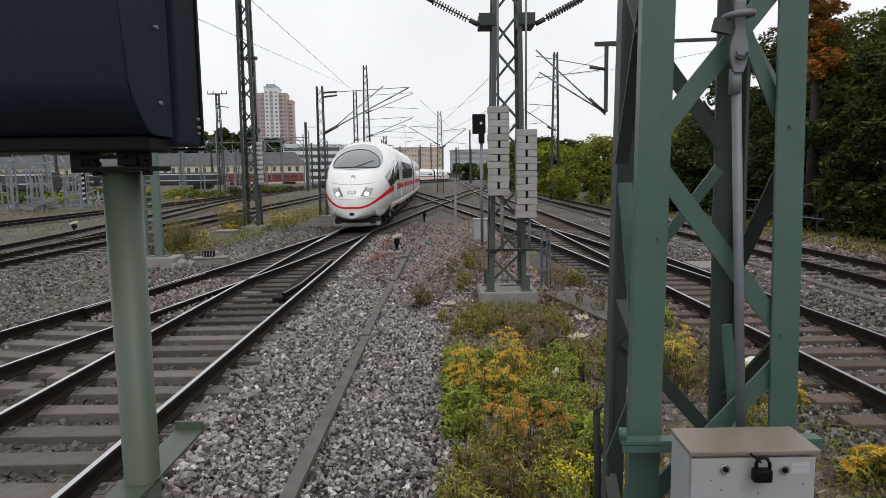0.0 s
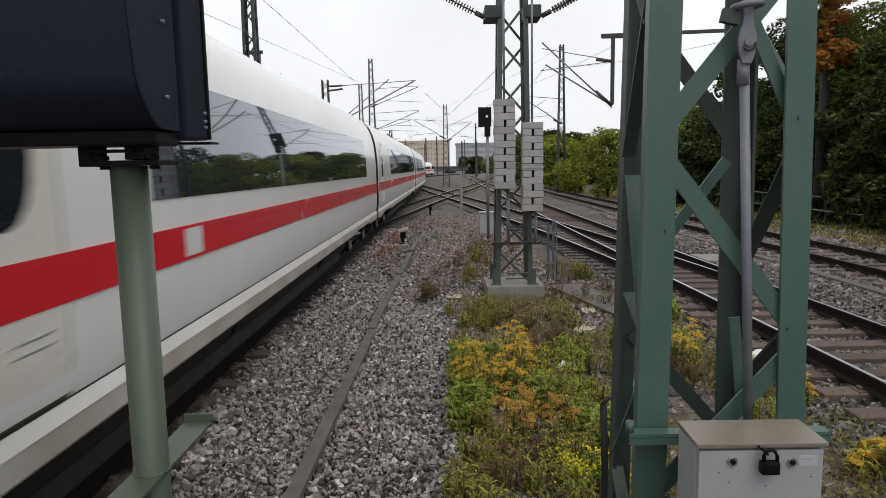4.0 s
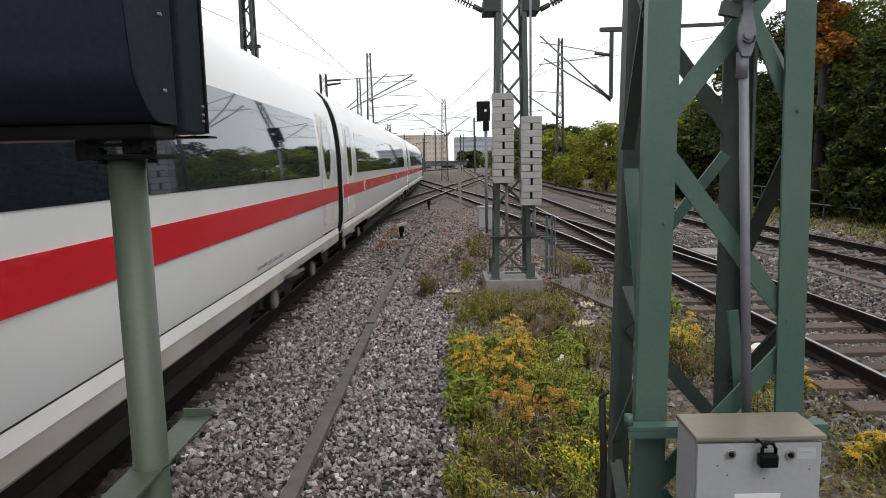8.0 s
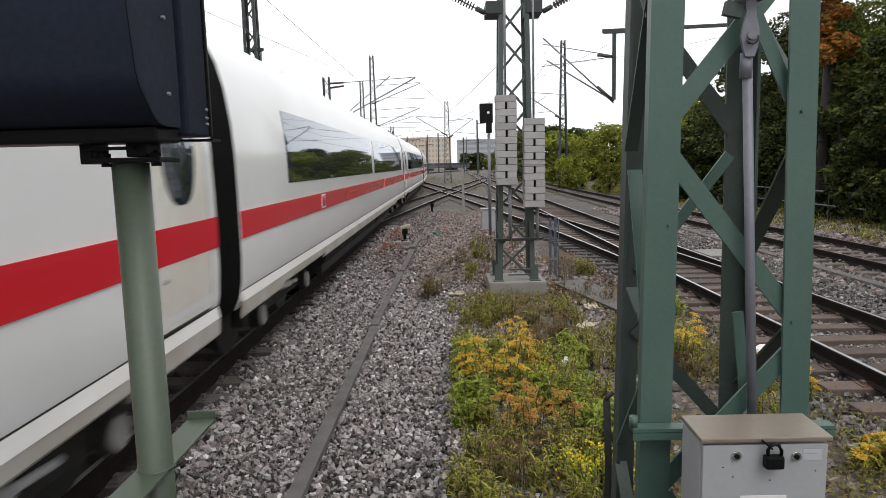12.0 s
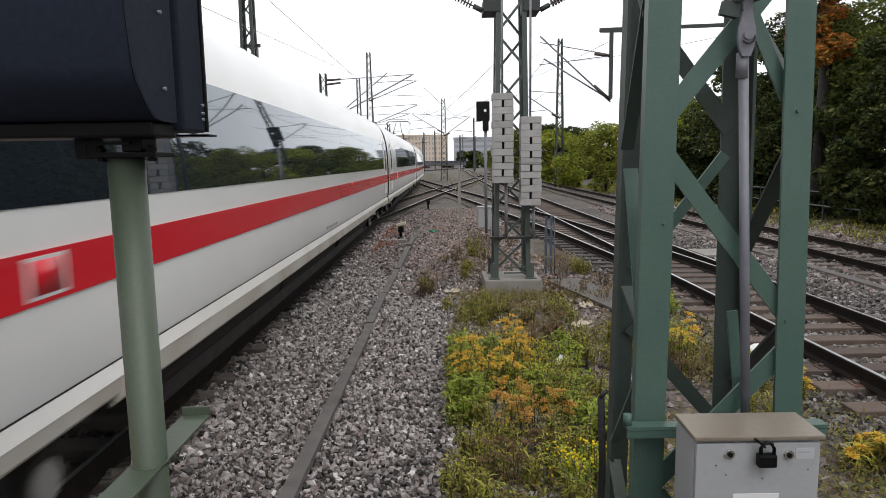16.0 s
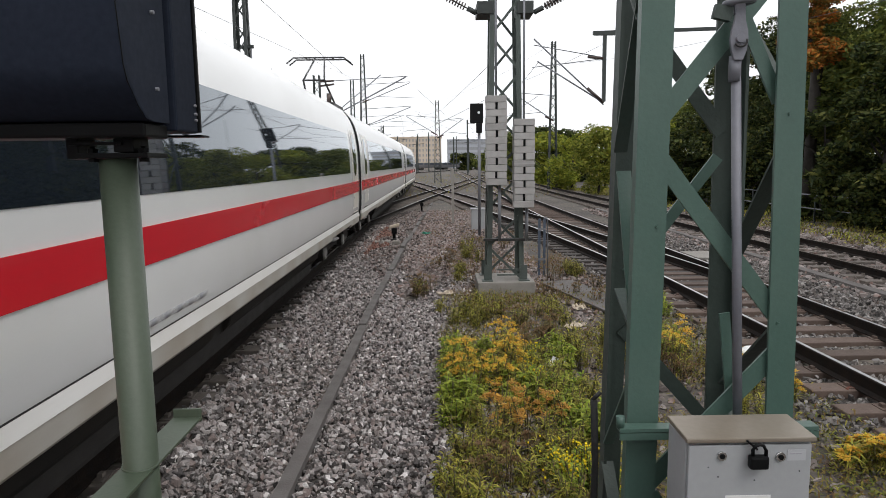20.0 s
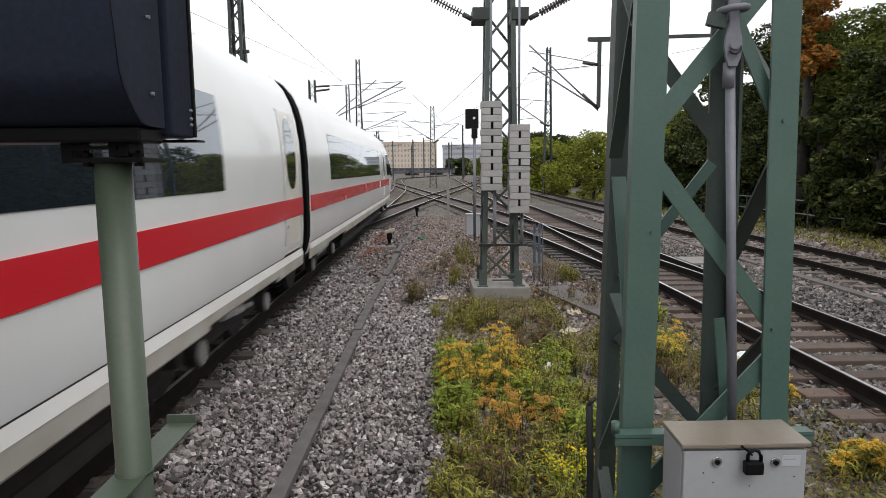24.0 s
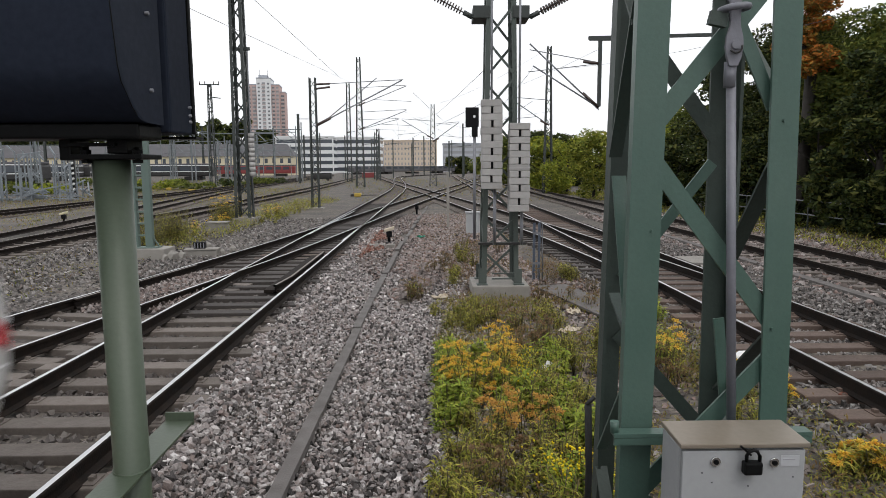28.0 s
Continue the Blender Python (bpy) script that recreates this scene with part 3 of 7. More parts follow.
# ---- the train: white high-speed unit of eight cars ----
SECTION = [(0.0, 0.0), (0.78, 0.0), (0.87, 0.02), (0.93, 0.10), (0.965, 0.155), (0.99, 0.20), (1.0, 0.28), (1.0, 0.45), (0.995, 0.56), (0.98, 0.65), (0.95, 0.74),
           (0.905, 0.81), (0.84, 0.87), (0.74, 0.92), (0.58, 0.962), (0.32, 0.992), (0.0, 1.0)]
BOTTOM, FLOOR, TOP, HALF = 0.42, 0.84, 3.89, 1.475
MID_LENGTH, END_LENGTH, TAIL_LENGTH = 24.775, 25.2, 25.58


def body_section(u=None):
    """Half outline (x, z) from keel to roof; u: metres from the nose tip, None for the plain body."""
    plain = [(x * HALF, BOTTOM + (TOP - BOTTOM) * z) for x, z in SECTION]
    if u is None or u >= 8.0:
        return plain
    w = HALF * max(1e-4, 1 - (1 - min(u / 4.1, 1)) ** 2.5) ** 0.45
    zt = 1.16 + (TOP - 1.16) * max(1e-4, 1 - (1 - min(u / 7.1, 1)) ** 2.0) ** 0.62
    zb = BOTTOM + 0.10 * max(0, 1 - u / 1.1) ** 2
    k = min(1, u / 7.0) ** 1.2
    out = []
    for i, (x, z) in enumerate(SECTION):
        a = -math.pi / 2 + math.pi * i / (len(SECTION) - 1)
        ca, sa = math.cos(a), math.sin(a)
        ex, ez = abs(ca) ** 0.8, (math.copysign(abs(sa) ** 0.8, sa) + 1) / 2
        out.append((w * ((1 - k) * ex + k * x), zb + (zt - zb) * ((1 - k) * ez + k * z)))
    return out


def side_x(u, z):
    s = body_section(u)
    for (x0, z0), (x1, z1) in zip(s[1:], s[2:]):
        if z0 <= z <= z1 and z1 > z0:
            return x0 + (x1 - x0) * (z - z0) / (z1 - z0)
    return 0.0


def roof_z(u, x):
    s = body_section(u)
    for (x0, z0), (x1, z1) in zip(s[7:], s[8:]):
        if x1 - 1e-6 <= abs(x) <= x0 and x0 > x1:
            return z0 + (z1 - z0) * (x0 - abs(x)) / (x0 - x1)
    return s[7][1]


def front_u(x, z):
    """Metres from the tip at which the nose reaches the point (x, z) seen from the front."""
    lo, hi = 0.0, 8.0
    for _ in range(30):
        mid = (lo + hi) / 2
        s = body_section(mid)
        if s[0][1] < z < s[-1][1] and side_x(mid, z) >= abs(x):
            hi = mid
        else:
            lo = mid
    return hi


def loft(us, nose):
    bm = bmesh.new()
    rings = []
    for u in us:
        s = body_section(u if nose else None)
        keel = FLOOR if not nose else BOTTOM + (FLOOR - BOTTOM) * max(0.0, min(1.0, (u - 3.2) / 0.8))
        s = [(x, max(z, keel - 0.001 * i)) if z < keel else (x, z) for i, (x, z) in enumerate(s)]
        full = s + [(-x, z) for x, z in s[-2:0:-1]]
        rings.append([bm.verts.new((x, u, z)) for x, z in full])
    n = len(rings[0])
    for a, b in zip(rings, rings[1:]):
        for i in range(n):
            f = bm.faces.new((a[i], a[(i + 1) % n], b[(i + 1) % n], b[i]))
            f.smooth = True
    bm.faces.new(rings[-1][::-1])
    bm.faces.new(rings[0])
    bmesh.ops.recalc_face_normals(bm, faces=bm.faces)
    return bm


def side_patch(us, low, high, sign, nose, proud=0.005, rows=6, thick=0.03, flare=0.0):
    """Panel that follows the side of the car between the heights low(u) and high(u)."""
    bm = bmesh.new()
    grid = []
    for u in us:
        z0, z1 = low(u), high(u)
        col = []
        for j in range(rows + 1):
            z = z0 + (z1 - z0) * j / rows
            x = side_x(u if nose else None, z) + flare * (1 - j / rows)
            col.append((bm.verts.new((sign * (x + proud), u, z)), bm.verts.new((sign * max(0, x - thick), u + (0.02 if nose and u < 1 else 0), z))))
        grid.append(col)
    for i in range(len(grid) - 1):
        for j in range(rows):
            q = [grid[i][j], grid[i + 1][j], grid[i + 1][j + 1], grid[i][j + 1]]
            f = bm.faces.new([v[0] for v in q])
            f.smooth = True
            bm.faces.new([v[1] for v in q[::-1]])
    rim = [(grid[i][0], grid[i + 1][0]) for i in range(len(grid) - 1)] + [(grid[-1][j], grid[-1][j + 1]) for j in range(rows)]
    rim += [(grid[i + 1][-1], grid[i][-1]) for i in range(len(grid) - 1)] + [(grid[0][j + 1], grid[0][j]) for j in range(rows)]
    for a, b in rim:
        bm.faces.new((b[0], a[0], a[1], b[1]))
    bmesh.ops.recalc_face_normals(bm, faces=bm.faces)
    return bm


def disc_patch(fn, rings=5, n=28, square=2.0):
    """Rounded patch: fn(a, b) gives the point for a, b in the unit disc."""
    bm = bmesh.new()
    c = bm.verts.new(fn(0, 0))
    prev = None
    for r in range(1, rings + 1):
        ring = []
        for i in range(n):
            t = 2 * math.pi * i / n
            ca, sa = math.cos(t), math.sin(t)
            k = (abs(ca) ** square + abs(sa) ** square) ** (-1 / square)
            ring.append(bm.verts.new(fn(k * ca * r / rings, k * sa * r / rings)))
        for i in range(n):
            j = (i + 1) % n
            f = bm.faces.new((c, ring[i], ring[j]) if prev is None else (prev[i], ring[i], ring[j], prev[j]))
            f.smooth = True
        prev = ring
    bmesh.ops.recalc_face_normals(bm, faces=bm.faces)
    return bm


def const(v):
    return lambda u: v


def bogie(parent, y):
    b = None
    for s in (-1, 1):
        bm = bmesh.new()
        box(bm, s * 1.02 - 0.08, s * 1.02 + 0.08, y - 1.6, y + 1.6, 0.38, 0.66, 0.04)
        for w in (-1.25, 1.25):
            rod(bm, (s * 1.1, y + w, 0.46), (s * 1.2, y + w, 0.46), 0.16, 12)
            rod(bm, (s * 0.98, y + w * 0.5, 0.4), (s * 0.98, y + w * 0.5, 0.85), 0.09, 10)
        b = part("bogie_frame", bm, UNDER, b or parent)
        part("damper", rod(rod(bmesh.new(), (s * 1.2, y - 0.55, 0.66), (s * 1.2, y + 0.15, 0.60), 0.055, 10), (s * 1.2, y + 0.15, 0.60), (s * 1.2, y + 0.6, 0.56), 0.03, 8), PALE_MARK, b, "pale grey yaw damper")
    for w in (-1.25, 1.25):
        for s in (-1, 1):
            part("axle_cover", rod(bmesh.new(), (s * 1.19, y + w, 0.46), (s * 1.24, y + w, 0.46), 0.12, 12), PLOUGH, b)
        part("wheelset", rod(rod(rod(bmesh.new(), (-0.79, y + w, 0.46), (-0.69, y + w, 0.46), 0.46, 24), (0.69, y + w, 0.46), (0.79, y + w, 0.46), 0.46, 24),
                             (-0.7, y + w, 0.46), (0.7, y + w, 0.46), 0.09, 10), STEEL_DARK, b)


def skirt_panel(us, low, sign, nose):
    """Upright skirt strip under the ledge, folded in a little at its lower edge."""
    bm = bmesh.new()
    rows = []
    for u in us:
        x = side_x(u if nose else None, 0.925) + 0.046
        rows.append([bm.verts.new((sign * (x + dx), u, z)) for dx, z in ((0, 0.926), (-0.004, low + 0.03), (-0.03, low), (-0.05, low), (-0.03, 0.926))])
    for r0, r1 in zip(rows, rows[1:]):
        for i in range(5):
            bm.faces.new((r0[i], r1[i], r1[(i + 1) % 5], r0[(i + 1) % 5]))
    bm.faces.new(rows[0])
    bm.faces.new(rows[-1][::-1])
    bmesh.ops.recalc_face_normals(bm, faces=bm.faces)
    return bm


def side_parts(car, y0, y1, nose, doors, windows, sign):
    """Stripe, windows, sill and skirt of one side. y0, y1: ends of the parallel body."""
    us = list(np.arange(y0, y1, 1.2)) + [y1]
    sill = part("sill", side_patch(us, const(0.925), const(1.018), sign, nose, 0.006, 3, flare=0.045), SILL, car, "cream sloping sill ledge")
    part("sill_seam", side_patch(us, const(1.019), const(1.031), sign, nose, 0.0035, 1), STEEL_DARK, sill)
    # cream skirt hanging below the ledge, cut back round the bogies
    cuts = [y0, y0 + 1.6, y0 + 4.3, y1 - 4.3, y1 - 1.6, y1]
    for k, (a, b) in enumerate(zip(cuts, cuts[1:])):
        low = 0.80 if k in (1, 3) else 0.752
        n = max(2, int((b - a) / 1.5))
        part("skirt", skirt_panel(list(np.linspace(a + 0.004, b - 0.004, n + 1)), low, sign, nose), SKIRT_CREAM, car, "cream skirt stained with brake dust")
    # recessed panels whose dark colour paints the shade under the body
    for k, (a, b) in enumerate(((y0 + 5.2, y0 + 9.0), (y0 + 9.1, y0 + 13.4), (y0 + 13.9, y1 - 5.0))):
        part("underfloor_panel", side_patch([a, (a + b) / 2, b], const(0.45), const(0.752), sign, False, -0.11, 3), SKIRT, car, "underfloor panel coloured dark for the shade below the car")
    for a, b in windows:
        part("window_band", side_patch(np.linspace(a, b, 14), const(2.035), const(2.945), sign, nose, 0.006, 5), GLASS, car, "dark tinted window band")
    for d in doors:
        door = part("door", side_patch(np.linspace(d - 0.5, d + 0.5, 4), const(1.032), const(3.05), sign, nose, 0.007, 8), DOOR_CREAM, car)
        for e in (-0.51, 0.51):
            part("door_seal", side_patch([d + e - 0.007, d + e + 0.007], const(1.0), const(3.06), sign, nose, 0.0075, 8), GREY_LETTER, door)

        def oval(a, b, d=d):
            z = 2.46 + 0.50 * b
            return (sign * (side_x(50, z) + 0.011), d + 0.31 * a, z)
        part("door_step", side_patch([d - 0.5, d + 0.5], const(1.032), const(1.058), sign, nose, 0.009, 1), RUBBER, door, "dark step slot under the door")
        part("door_button", side_patch([d - 0.40, d - 0.34], const(1.42), const(1.46), sign, nose, 0.012, 1), GREY_LETTER, door)
        part("door_window", disc_patch(oval, 3, 24, 2.6), GLASS, door, "tall oval door window")


def middle_car(kind, doors, first, last):
    """Car with its front end at local y = 0 and its body towards +y."""
    L = MID_LENGTH
    car = thing("train_car", (0, 0, 0), "white high-speed train car with red stripe and dark window band", "train car", "cars of the train")
    ys = [0.33, 0.45, 1.0] + list(np.arange(3, L - 2, 3.0)) + [L - 1, L - 0.45, L - 0.33]
    part("body", loft(ys, False), WHITE, car)
    inner = loft([-0.34, 0.34], False)
    bmesh.ops.scale(inner, vec=(0.992, 1, 0.997), verts=inner.verts)
    part("bellows", inner, BELLOWS, car, "black rubber gangway bellows")
    for y in (3.0, L - 3.0):
        bogie(car, y)
    part("underfloor_case", boxed(-1.2, 1.2, 5.6, L - 5.6, 0.30, 0.838, 0.05), UNDER, car)
    for sign in (1, -1):
        side_parts(car, 0.35, L - 0.35, False, doors, ((first, 13.95), (13.962, L - last)) if doors else ((first, 11.75), (12.3, L - last)), sign)
        part("stripe", side_patch([0.335, 3, 6, 9, 12, 15, 18, 21, L - 0.335], const(1.55), const(1.815), sign, False, 0.011, 3), RED, car, "red stripe below the windows")
        if len(doors) == 1 and kind != "pantograph":
            part("end_slit_window", side_patch([L - 1.0, L - 0.86], const(1.98), const(2.8), sign, False, 0.008, 5), SCREEN_TOP, car)
        e = {4.75: 4.98, 2.5: 3.65, 2.35: 4.4, 3.65: 3.85, 4.4: 4.6}.get(first, 4.6)
        part("emblem", side_patch([e, e + 0.34], const(1.575), const(1.79), sign, False, 0.014, 2), LABEL, car, "small white emblem on the stripe")
        part("emblem_field", side_patch([e + 0.035, e + 0.305], const(1.595), const(1.77), sign, False, 0.017, 1), RED, car)
        for k in range(5):
            if kind == "grille" or len(doors) == 2:
                at = (19.0 if kind == "grille" else 12.0) + k * 0.24
                part("grille_slot", side_patch([at, at + 0.17], const(1.1), const(1.15), sign, False, 0.007, 1), GREY_LETTER, car)
    if kind == "grille":
        for sx in (-1, 1):
            part("roof_strip", bar(bmesh.new(), (sx * 0.86, 1.5, 3.66), (sx * 0.86, L - 1.2, 3.66), 0.05, 0.03), RUBBER, car, "dark roof edge strip")
    elif kind == "plain":
        part("roof_fairing", boxed(-0.5, 0.5, L - 2.0, L - 0.5, 3.6, 3.97, 0.06), GALV, car, "grey roof fairing at the car end")
    if kind == "pantograph":
        part("roof_fairing", boxed(-0.5, 0.5, L - 1.9, L - 0.5, 3.6, 3.97, 0.06), GALV, car, "grey roof fairing at the car end")
        p = part("pantograph_base", boxed(-0.6, 0.6, 1.6, 3.4, 3.88, 4.0, 0.02), STEEL_DARK, car)
        arm = bmesh.new()
        for s in (-1, 1):
            rod(arm, (s * 0.42, 3.2, 4.0), (s * 0.3, 1.9, 4.65), 0.03)
            rod(arm, (s * 0.3, 1.9, 4.65), (s * 0.14, 3.0, 5.42), 0.025)
        rod(arm, (-0.3, 1.9, 4.65), (0.3, 1.9, 4.65), 0.025)
        part("pantograph_arm", arm, STEEL_DARK, p)
        head = bmesh.new()
        for yy in (2.8, 3.2):
            tube(head, [(-0.97, yy, 5.25), (-0.75, yy, 5.42), (0.75, yy, 5.42), (0.97, yy, 5.25)], 0.025)
        for xx in (-0.4, 0.4):
            rod(head, (xx, 2.8, 5.42), (xx, 3.2, 5.42), 0.02)
        part("pantograph_head", head, STEEL_DARK, p)
        for xx in (-0.45, 0.45):
            part("roof_insulator", rod(bmesh.new(), (xx, 1.7, 3.95), (xx, 1.7, 4.25), 0.07, 10), PORCELAIN, p)
    return car


def end_car(lights, label):
    """Driving car with its nose tip at local y = 0 and its body towards +y."""
    L = END_LENGTH if lights == "white" else TAIL_LENGTH
    car = thing("train_end_car", (0, 0, 0), label, "train car", "cars of the train")
    us = [0.002, 0.01, 0.03, 0.07, 0.13, 0.22, 0.34, 0.5, 0.7, 0.95, 1.25, 1.6, 2.0, 2.5, 3.0, 3.6, 4.2, 4.9, 5.6, 6.4, 7.2, 8.0, 11, 14, 17, 20, 23, L - 0.45, L - 0.33]
    part("body", loft(us, True), WHITE, car)
    ease = lambda u: 1 - math.exp(-(max(0.0, u - 0.03) / 1.2) ** 1.15)
    lo = lambda u: 0.90 + (1.55 - 0.90) * ease(u)
    hi = lambda u: 0.985 + (1.815 - 0.985) * ease(u) ** 1.12
    for sign in (1, -1):
        side_parts(car, 3.2, L - 0.35, True, (8.6,) if lights == "white" else (8.6,), ((10.2 if lights == "white" else 10.75, L - (2.7 if lights == "white" else 2.6)),), sign)
        u1 = [0.002, 0.006, 0.015, 0.03, 0.05, 0.08, 0.12, 0.18, 0.25, 0.36, 0.5, 0.7, 0.95, 1.25, 1.6, 2.0, 2.5, 3.0, 3.4]
        part("stripe", side_patch(u1, lo, hi, sign, True, 0.011, 3, 0.02), RED, car, "red stripe sweeping down round the nose")
        part("stripe", side_patch([5.55, 7, 9, 12, 15, 18, 21, L - 0.335], const(1.55), const(1.815), sign, True, 0.011, 3), RED, car, "red stripe below the windows")
        part("emblem", side_patch([10.7, 11.04], const(1.575), const(1.79), sign, True, 0.014, 2), LABEL, car, "small white emblem on the stripe")
        for k in range(3):
            part("vent_slot", side_patch([8.65, 8.95], const(1.30 + k * 0.06), const(1.32 + k * 0.06), sign, True, 0.006, 1), PALE_MARK, car)
        # bars in place of the grey train mark between the two stripes
        for a, b in ((3.64, 3.80), (4.12, 4.36), (4.92, 5.16)):
            part("mark_bar", side_patch([a, (a + b) / 2, b], const(1.22), const(1.84), sign, True, 0.012, 4), PALE_MARK, car)

        def cab_low(u):
            return 2.0 if u > 4.9 else 2.0 - 0.28 * (4.9 - u) / 2.7

        def cab_high(u):
            return 2.10 + 0.82 * max(0.0, min(1.0, (u - 1.6) / 3.4)) ** 0.75
        cw = bmesh.new()
        g = []
        for sv in np.linspace(0, 1, 18):
            col = []
            for v in np.linspace(0, 1, 7):
                u = 2.2 - 0.55 * v * (1 - sv)
                u += (7.0 - u) * sv
                z = cab_low(u) + (cab_high(u) - cab_low(u)) * v
                col.append(cw.verts.new((sign * (side_x(u, z) + 0.012), u, z)))
            g.append(col)
        for c0, c1 in zip(g, g[1:]):
            for j in range(6):
                cw.faces.new((c0[j], c1[j], c1[j + 1], c0[j + 1])).smooth = True
        part("cab_side_window", cw, GLASS, car, "dark cab side window pointed at the front")
        part("side_flap", side_patch(np.linspace(0.8, 3.19, 10), lambda u: 0.93 + 0.03 * (3.2 - u), lambda u: 1.018 + 0.03 * (3.2 - u), sign, True, 0.008, 2), WHITE, car)
        part("flap_seam", side_patch(np.linspace(0.9, 3.19, 9), lambda u: 1.018 + 0.03 * (3.2 - u), lambda u: 1.032 + 0.03 * (3.2 - u), sign, True, 0.004, 1), GREY_LETTER, car)
        cowl = bmesh.new()
        strip = []
        for u in np.linspace(0.75, 2.72, 20):
            top = 0.84
            low = 0.80 - 0.27 * max(0.0, math.sin(math.pi * min(1.0, max(0.0, (u - 0.75) / 1.97)) ** 0.8)) ** 0.7
            x_top = side_x(u, top) + 0.01
            outer = [(x_top - 0.10 * k * k * (top - low) / 0.3, top + (low - top) * k) for k in (0.0, 0.33, 0.67, 1.0)]
            strip.append([cowl.verts.new((sign * max(0.02, x), u, z)) for x, z in outer + [(max(0.0, outer[-1][0] - 0.3), low - 0.01)]])
        for c0, c1 in zip(strip, strip[1:]):
            for q in range(4):
                cowl.faces.new((c0[q], c1[q], c1[q + 1], c0[q + 1])).smooth = True
        bmesh.ops.recalc_face_normals(cowl, faces=cowl.faces)
        part("lower_cowl", cowl, WHITE, car, "white rounded lower cowl under the nose")

        def lamp(a, b, s=sign):
            x, z = s * (0.64 + 0.14 * a + 0.08 * b), 1.56 + 0.17 * b
            return (x, front_u(x, z) - 0.014, z)

        def bulb(a, b, s=sign):
            x, z = s * (0.58 + 0.085 * a), 1.49 + 0.08 * b
            return (x, front_u(x, z) - 0.022, z)

        def housing(a, b, s=sign):
            x, z = s * (0.47 + 0.035 * a + 0.10 * b), 1.58 + 0.19 * b
            return (x, front_u(x, z) - 0.008, z)
        hs = part("headlight_cover", disc_patch(lamp, 4, 24, 5.0), LAMP_GLASS, car, "slanted pale headlight cover")
        part("headlight", disc_patch(bulb, 3, 20, 2.2), LAMP if lights == "white" else TAIL_LAMP, hs)
        for k in range(5):
            part("louvre", disc_patch(lambda a, b, k=k: housing(a, -0.8 + k * 0.4 + 0.15 * b), 2, 12, 4.0), BLACK, hs)

    part("front_stripe", boxed(-0.085, 0.085, -0.008, 0.01, lo(0), hi(0)), RED, car, "red stripe round the nose")

    def screen(a, b):
        u = 2.78 + 1.6 * b
        x = 1.06 * a * (1 - 0.10 * b)
        z = roof_z(u, x)
        return (x, u - 0.010, z + 0.018)
    ws = part("windscreen", disc_patch(screen, 10, 48, 2.2), SCREEN_TOP, car, "large oval windscreen panel, reflected sky put into its grey")

    def lower_pane(a, b):
        u = 2.12 + 0.82 * b + 0.22 * (1 - a * a) * max(0.0, b)
        x = 0.98 * a * (1 - 0.04 * b)
        return (x, u - 0.016, roof_z(u, x) + 0.030)
    rim = [lower_pane(math.cos(a) * (abs(math.cos(a)) ** 2.3 + abs(math.sin(a)) ** 2.3) ** (-1 / 2.3), math.sin(a) * (abs(math.cos(a)) ** 2.3 + abs(math.sin(a)) ** 2.3) ** (-1 / 2.3)) for a in np.linspace(0, 2 * math.pi, 41)]
    part("pane_rim", tube(bmesh.new(), rim, 0.022, 6), RUBBER, ws)
    part("front_pane", disc_patch(lower_pane, 8, 44, 2.3), WINDSCREEN, ws, "darker lower windscreen pane")

    wp = [(0.0, 1.28, roof_z(1.28, 0.0) + 0.05), (0.3, 1.45, roof_z(1.45, 0.3) + 0.06), (0.72, 2.0, roof_z(2.0, 0.72) + 0.06)]
    part("wiper", tube(bmesh.new(), wp, 0.018), BLACK, ws)

    def top_lamp(a, b):
        x, z = 0.09 * a, 2.13 + 0.12 * b
        return (x, front_u(x, z) - 0.012, z)
    part("upper_lamp", disc_patch(top_lamp, 3, 20, 6.0), LAMP_GLASS, car)
    if lights == "white":
        part("upper_bulb", disc_patch(lambda a, b: (0.05 * a, front_u(0.05 * a, 2.07 + 0.05 * b) - 0.02, 2.07 + 0.05 * b), 2, 14, 2.0), LAMP, car)

    def hatch(a, b):
        x, z = 0.10 * a, 0.70 + 0.065 * b
        return (x, front_u(x, z) - 0.012, z)
    part("coupler_hatch", disc_patch(hatch, 3, 20, 3.0), RUBBER, car)

    def emblem(a, b):
        x, z = 0.17 * a, 1.56 + 0.06 * b
        return (x, front_u(x, z) - 0.01, z)
    e = part("nose_emblem", disc_patch(emblem, 3, 24, 8.0), RED, car, "small red emblem on the nose")

    def emblem_in(a, b):
        x, z = 0.145 * a, 1.56 + 0.042 * b
        return (x, front_u(x, z) - 0.016, z)
    part("emblem_field", disc_patch(emblem_in, 3, 24, 8.0), LABEL, e)
    seam = bmesh.new()
    tube(seam, [(x, front_u(x, 1.3) - 0.004, 1.3) for x in np.linspace(-1.0, 1.0, 17)], 0.008, 5)
    part("nose_seam", seam, GREY_LETTER, car)
    arc = [(1.0 * a, 0.72 + 0.9 * a * a) for a in np.linspace(-1, 1, 17)]

    def bent_sheet(section):
        """Sheet of the section (forward, height) swept along the plough's arc."""
        bm = bmesh.new()
        rows = [[bm.verts.new((x, y - f, z)) for f, z in section] for x, y in arc]
        n = len(section)
        for r0, r1 in zip(rows, rows[1:]):
            for i in range(n):
                bm.faces.new((r0[i], r1[i], r1[(i + 1) % n], r0[(i + 1) % n]))
        bm.faces.new(rows[0])
        bm.faces.new(rows[-1][::-1])
        bmesh.ops.recalc_face_normals(bm, faces=bm.faces)
        return bm
    pl = part("snow_plough", bent_sheet([(0.0, 0.30), (0.03, 0.30), (0.09, 0.19), (0.06, 0.19)]), PLOUGH, car, "pale grey snow plough below the nose")
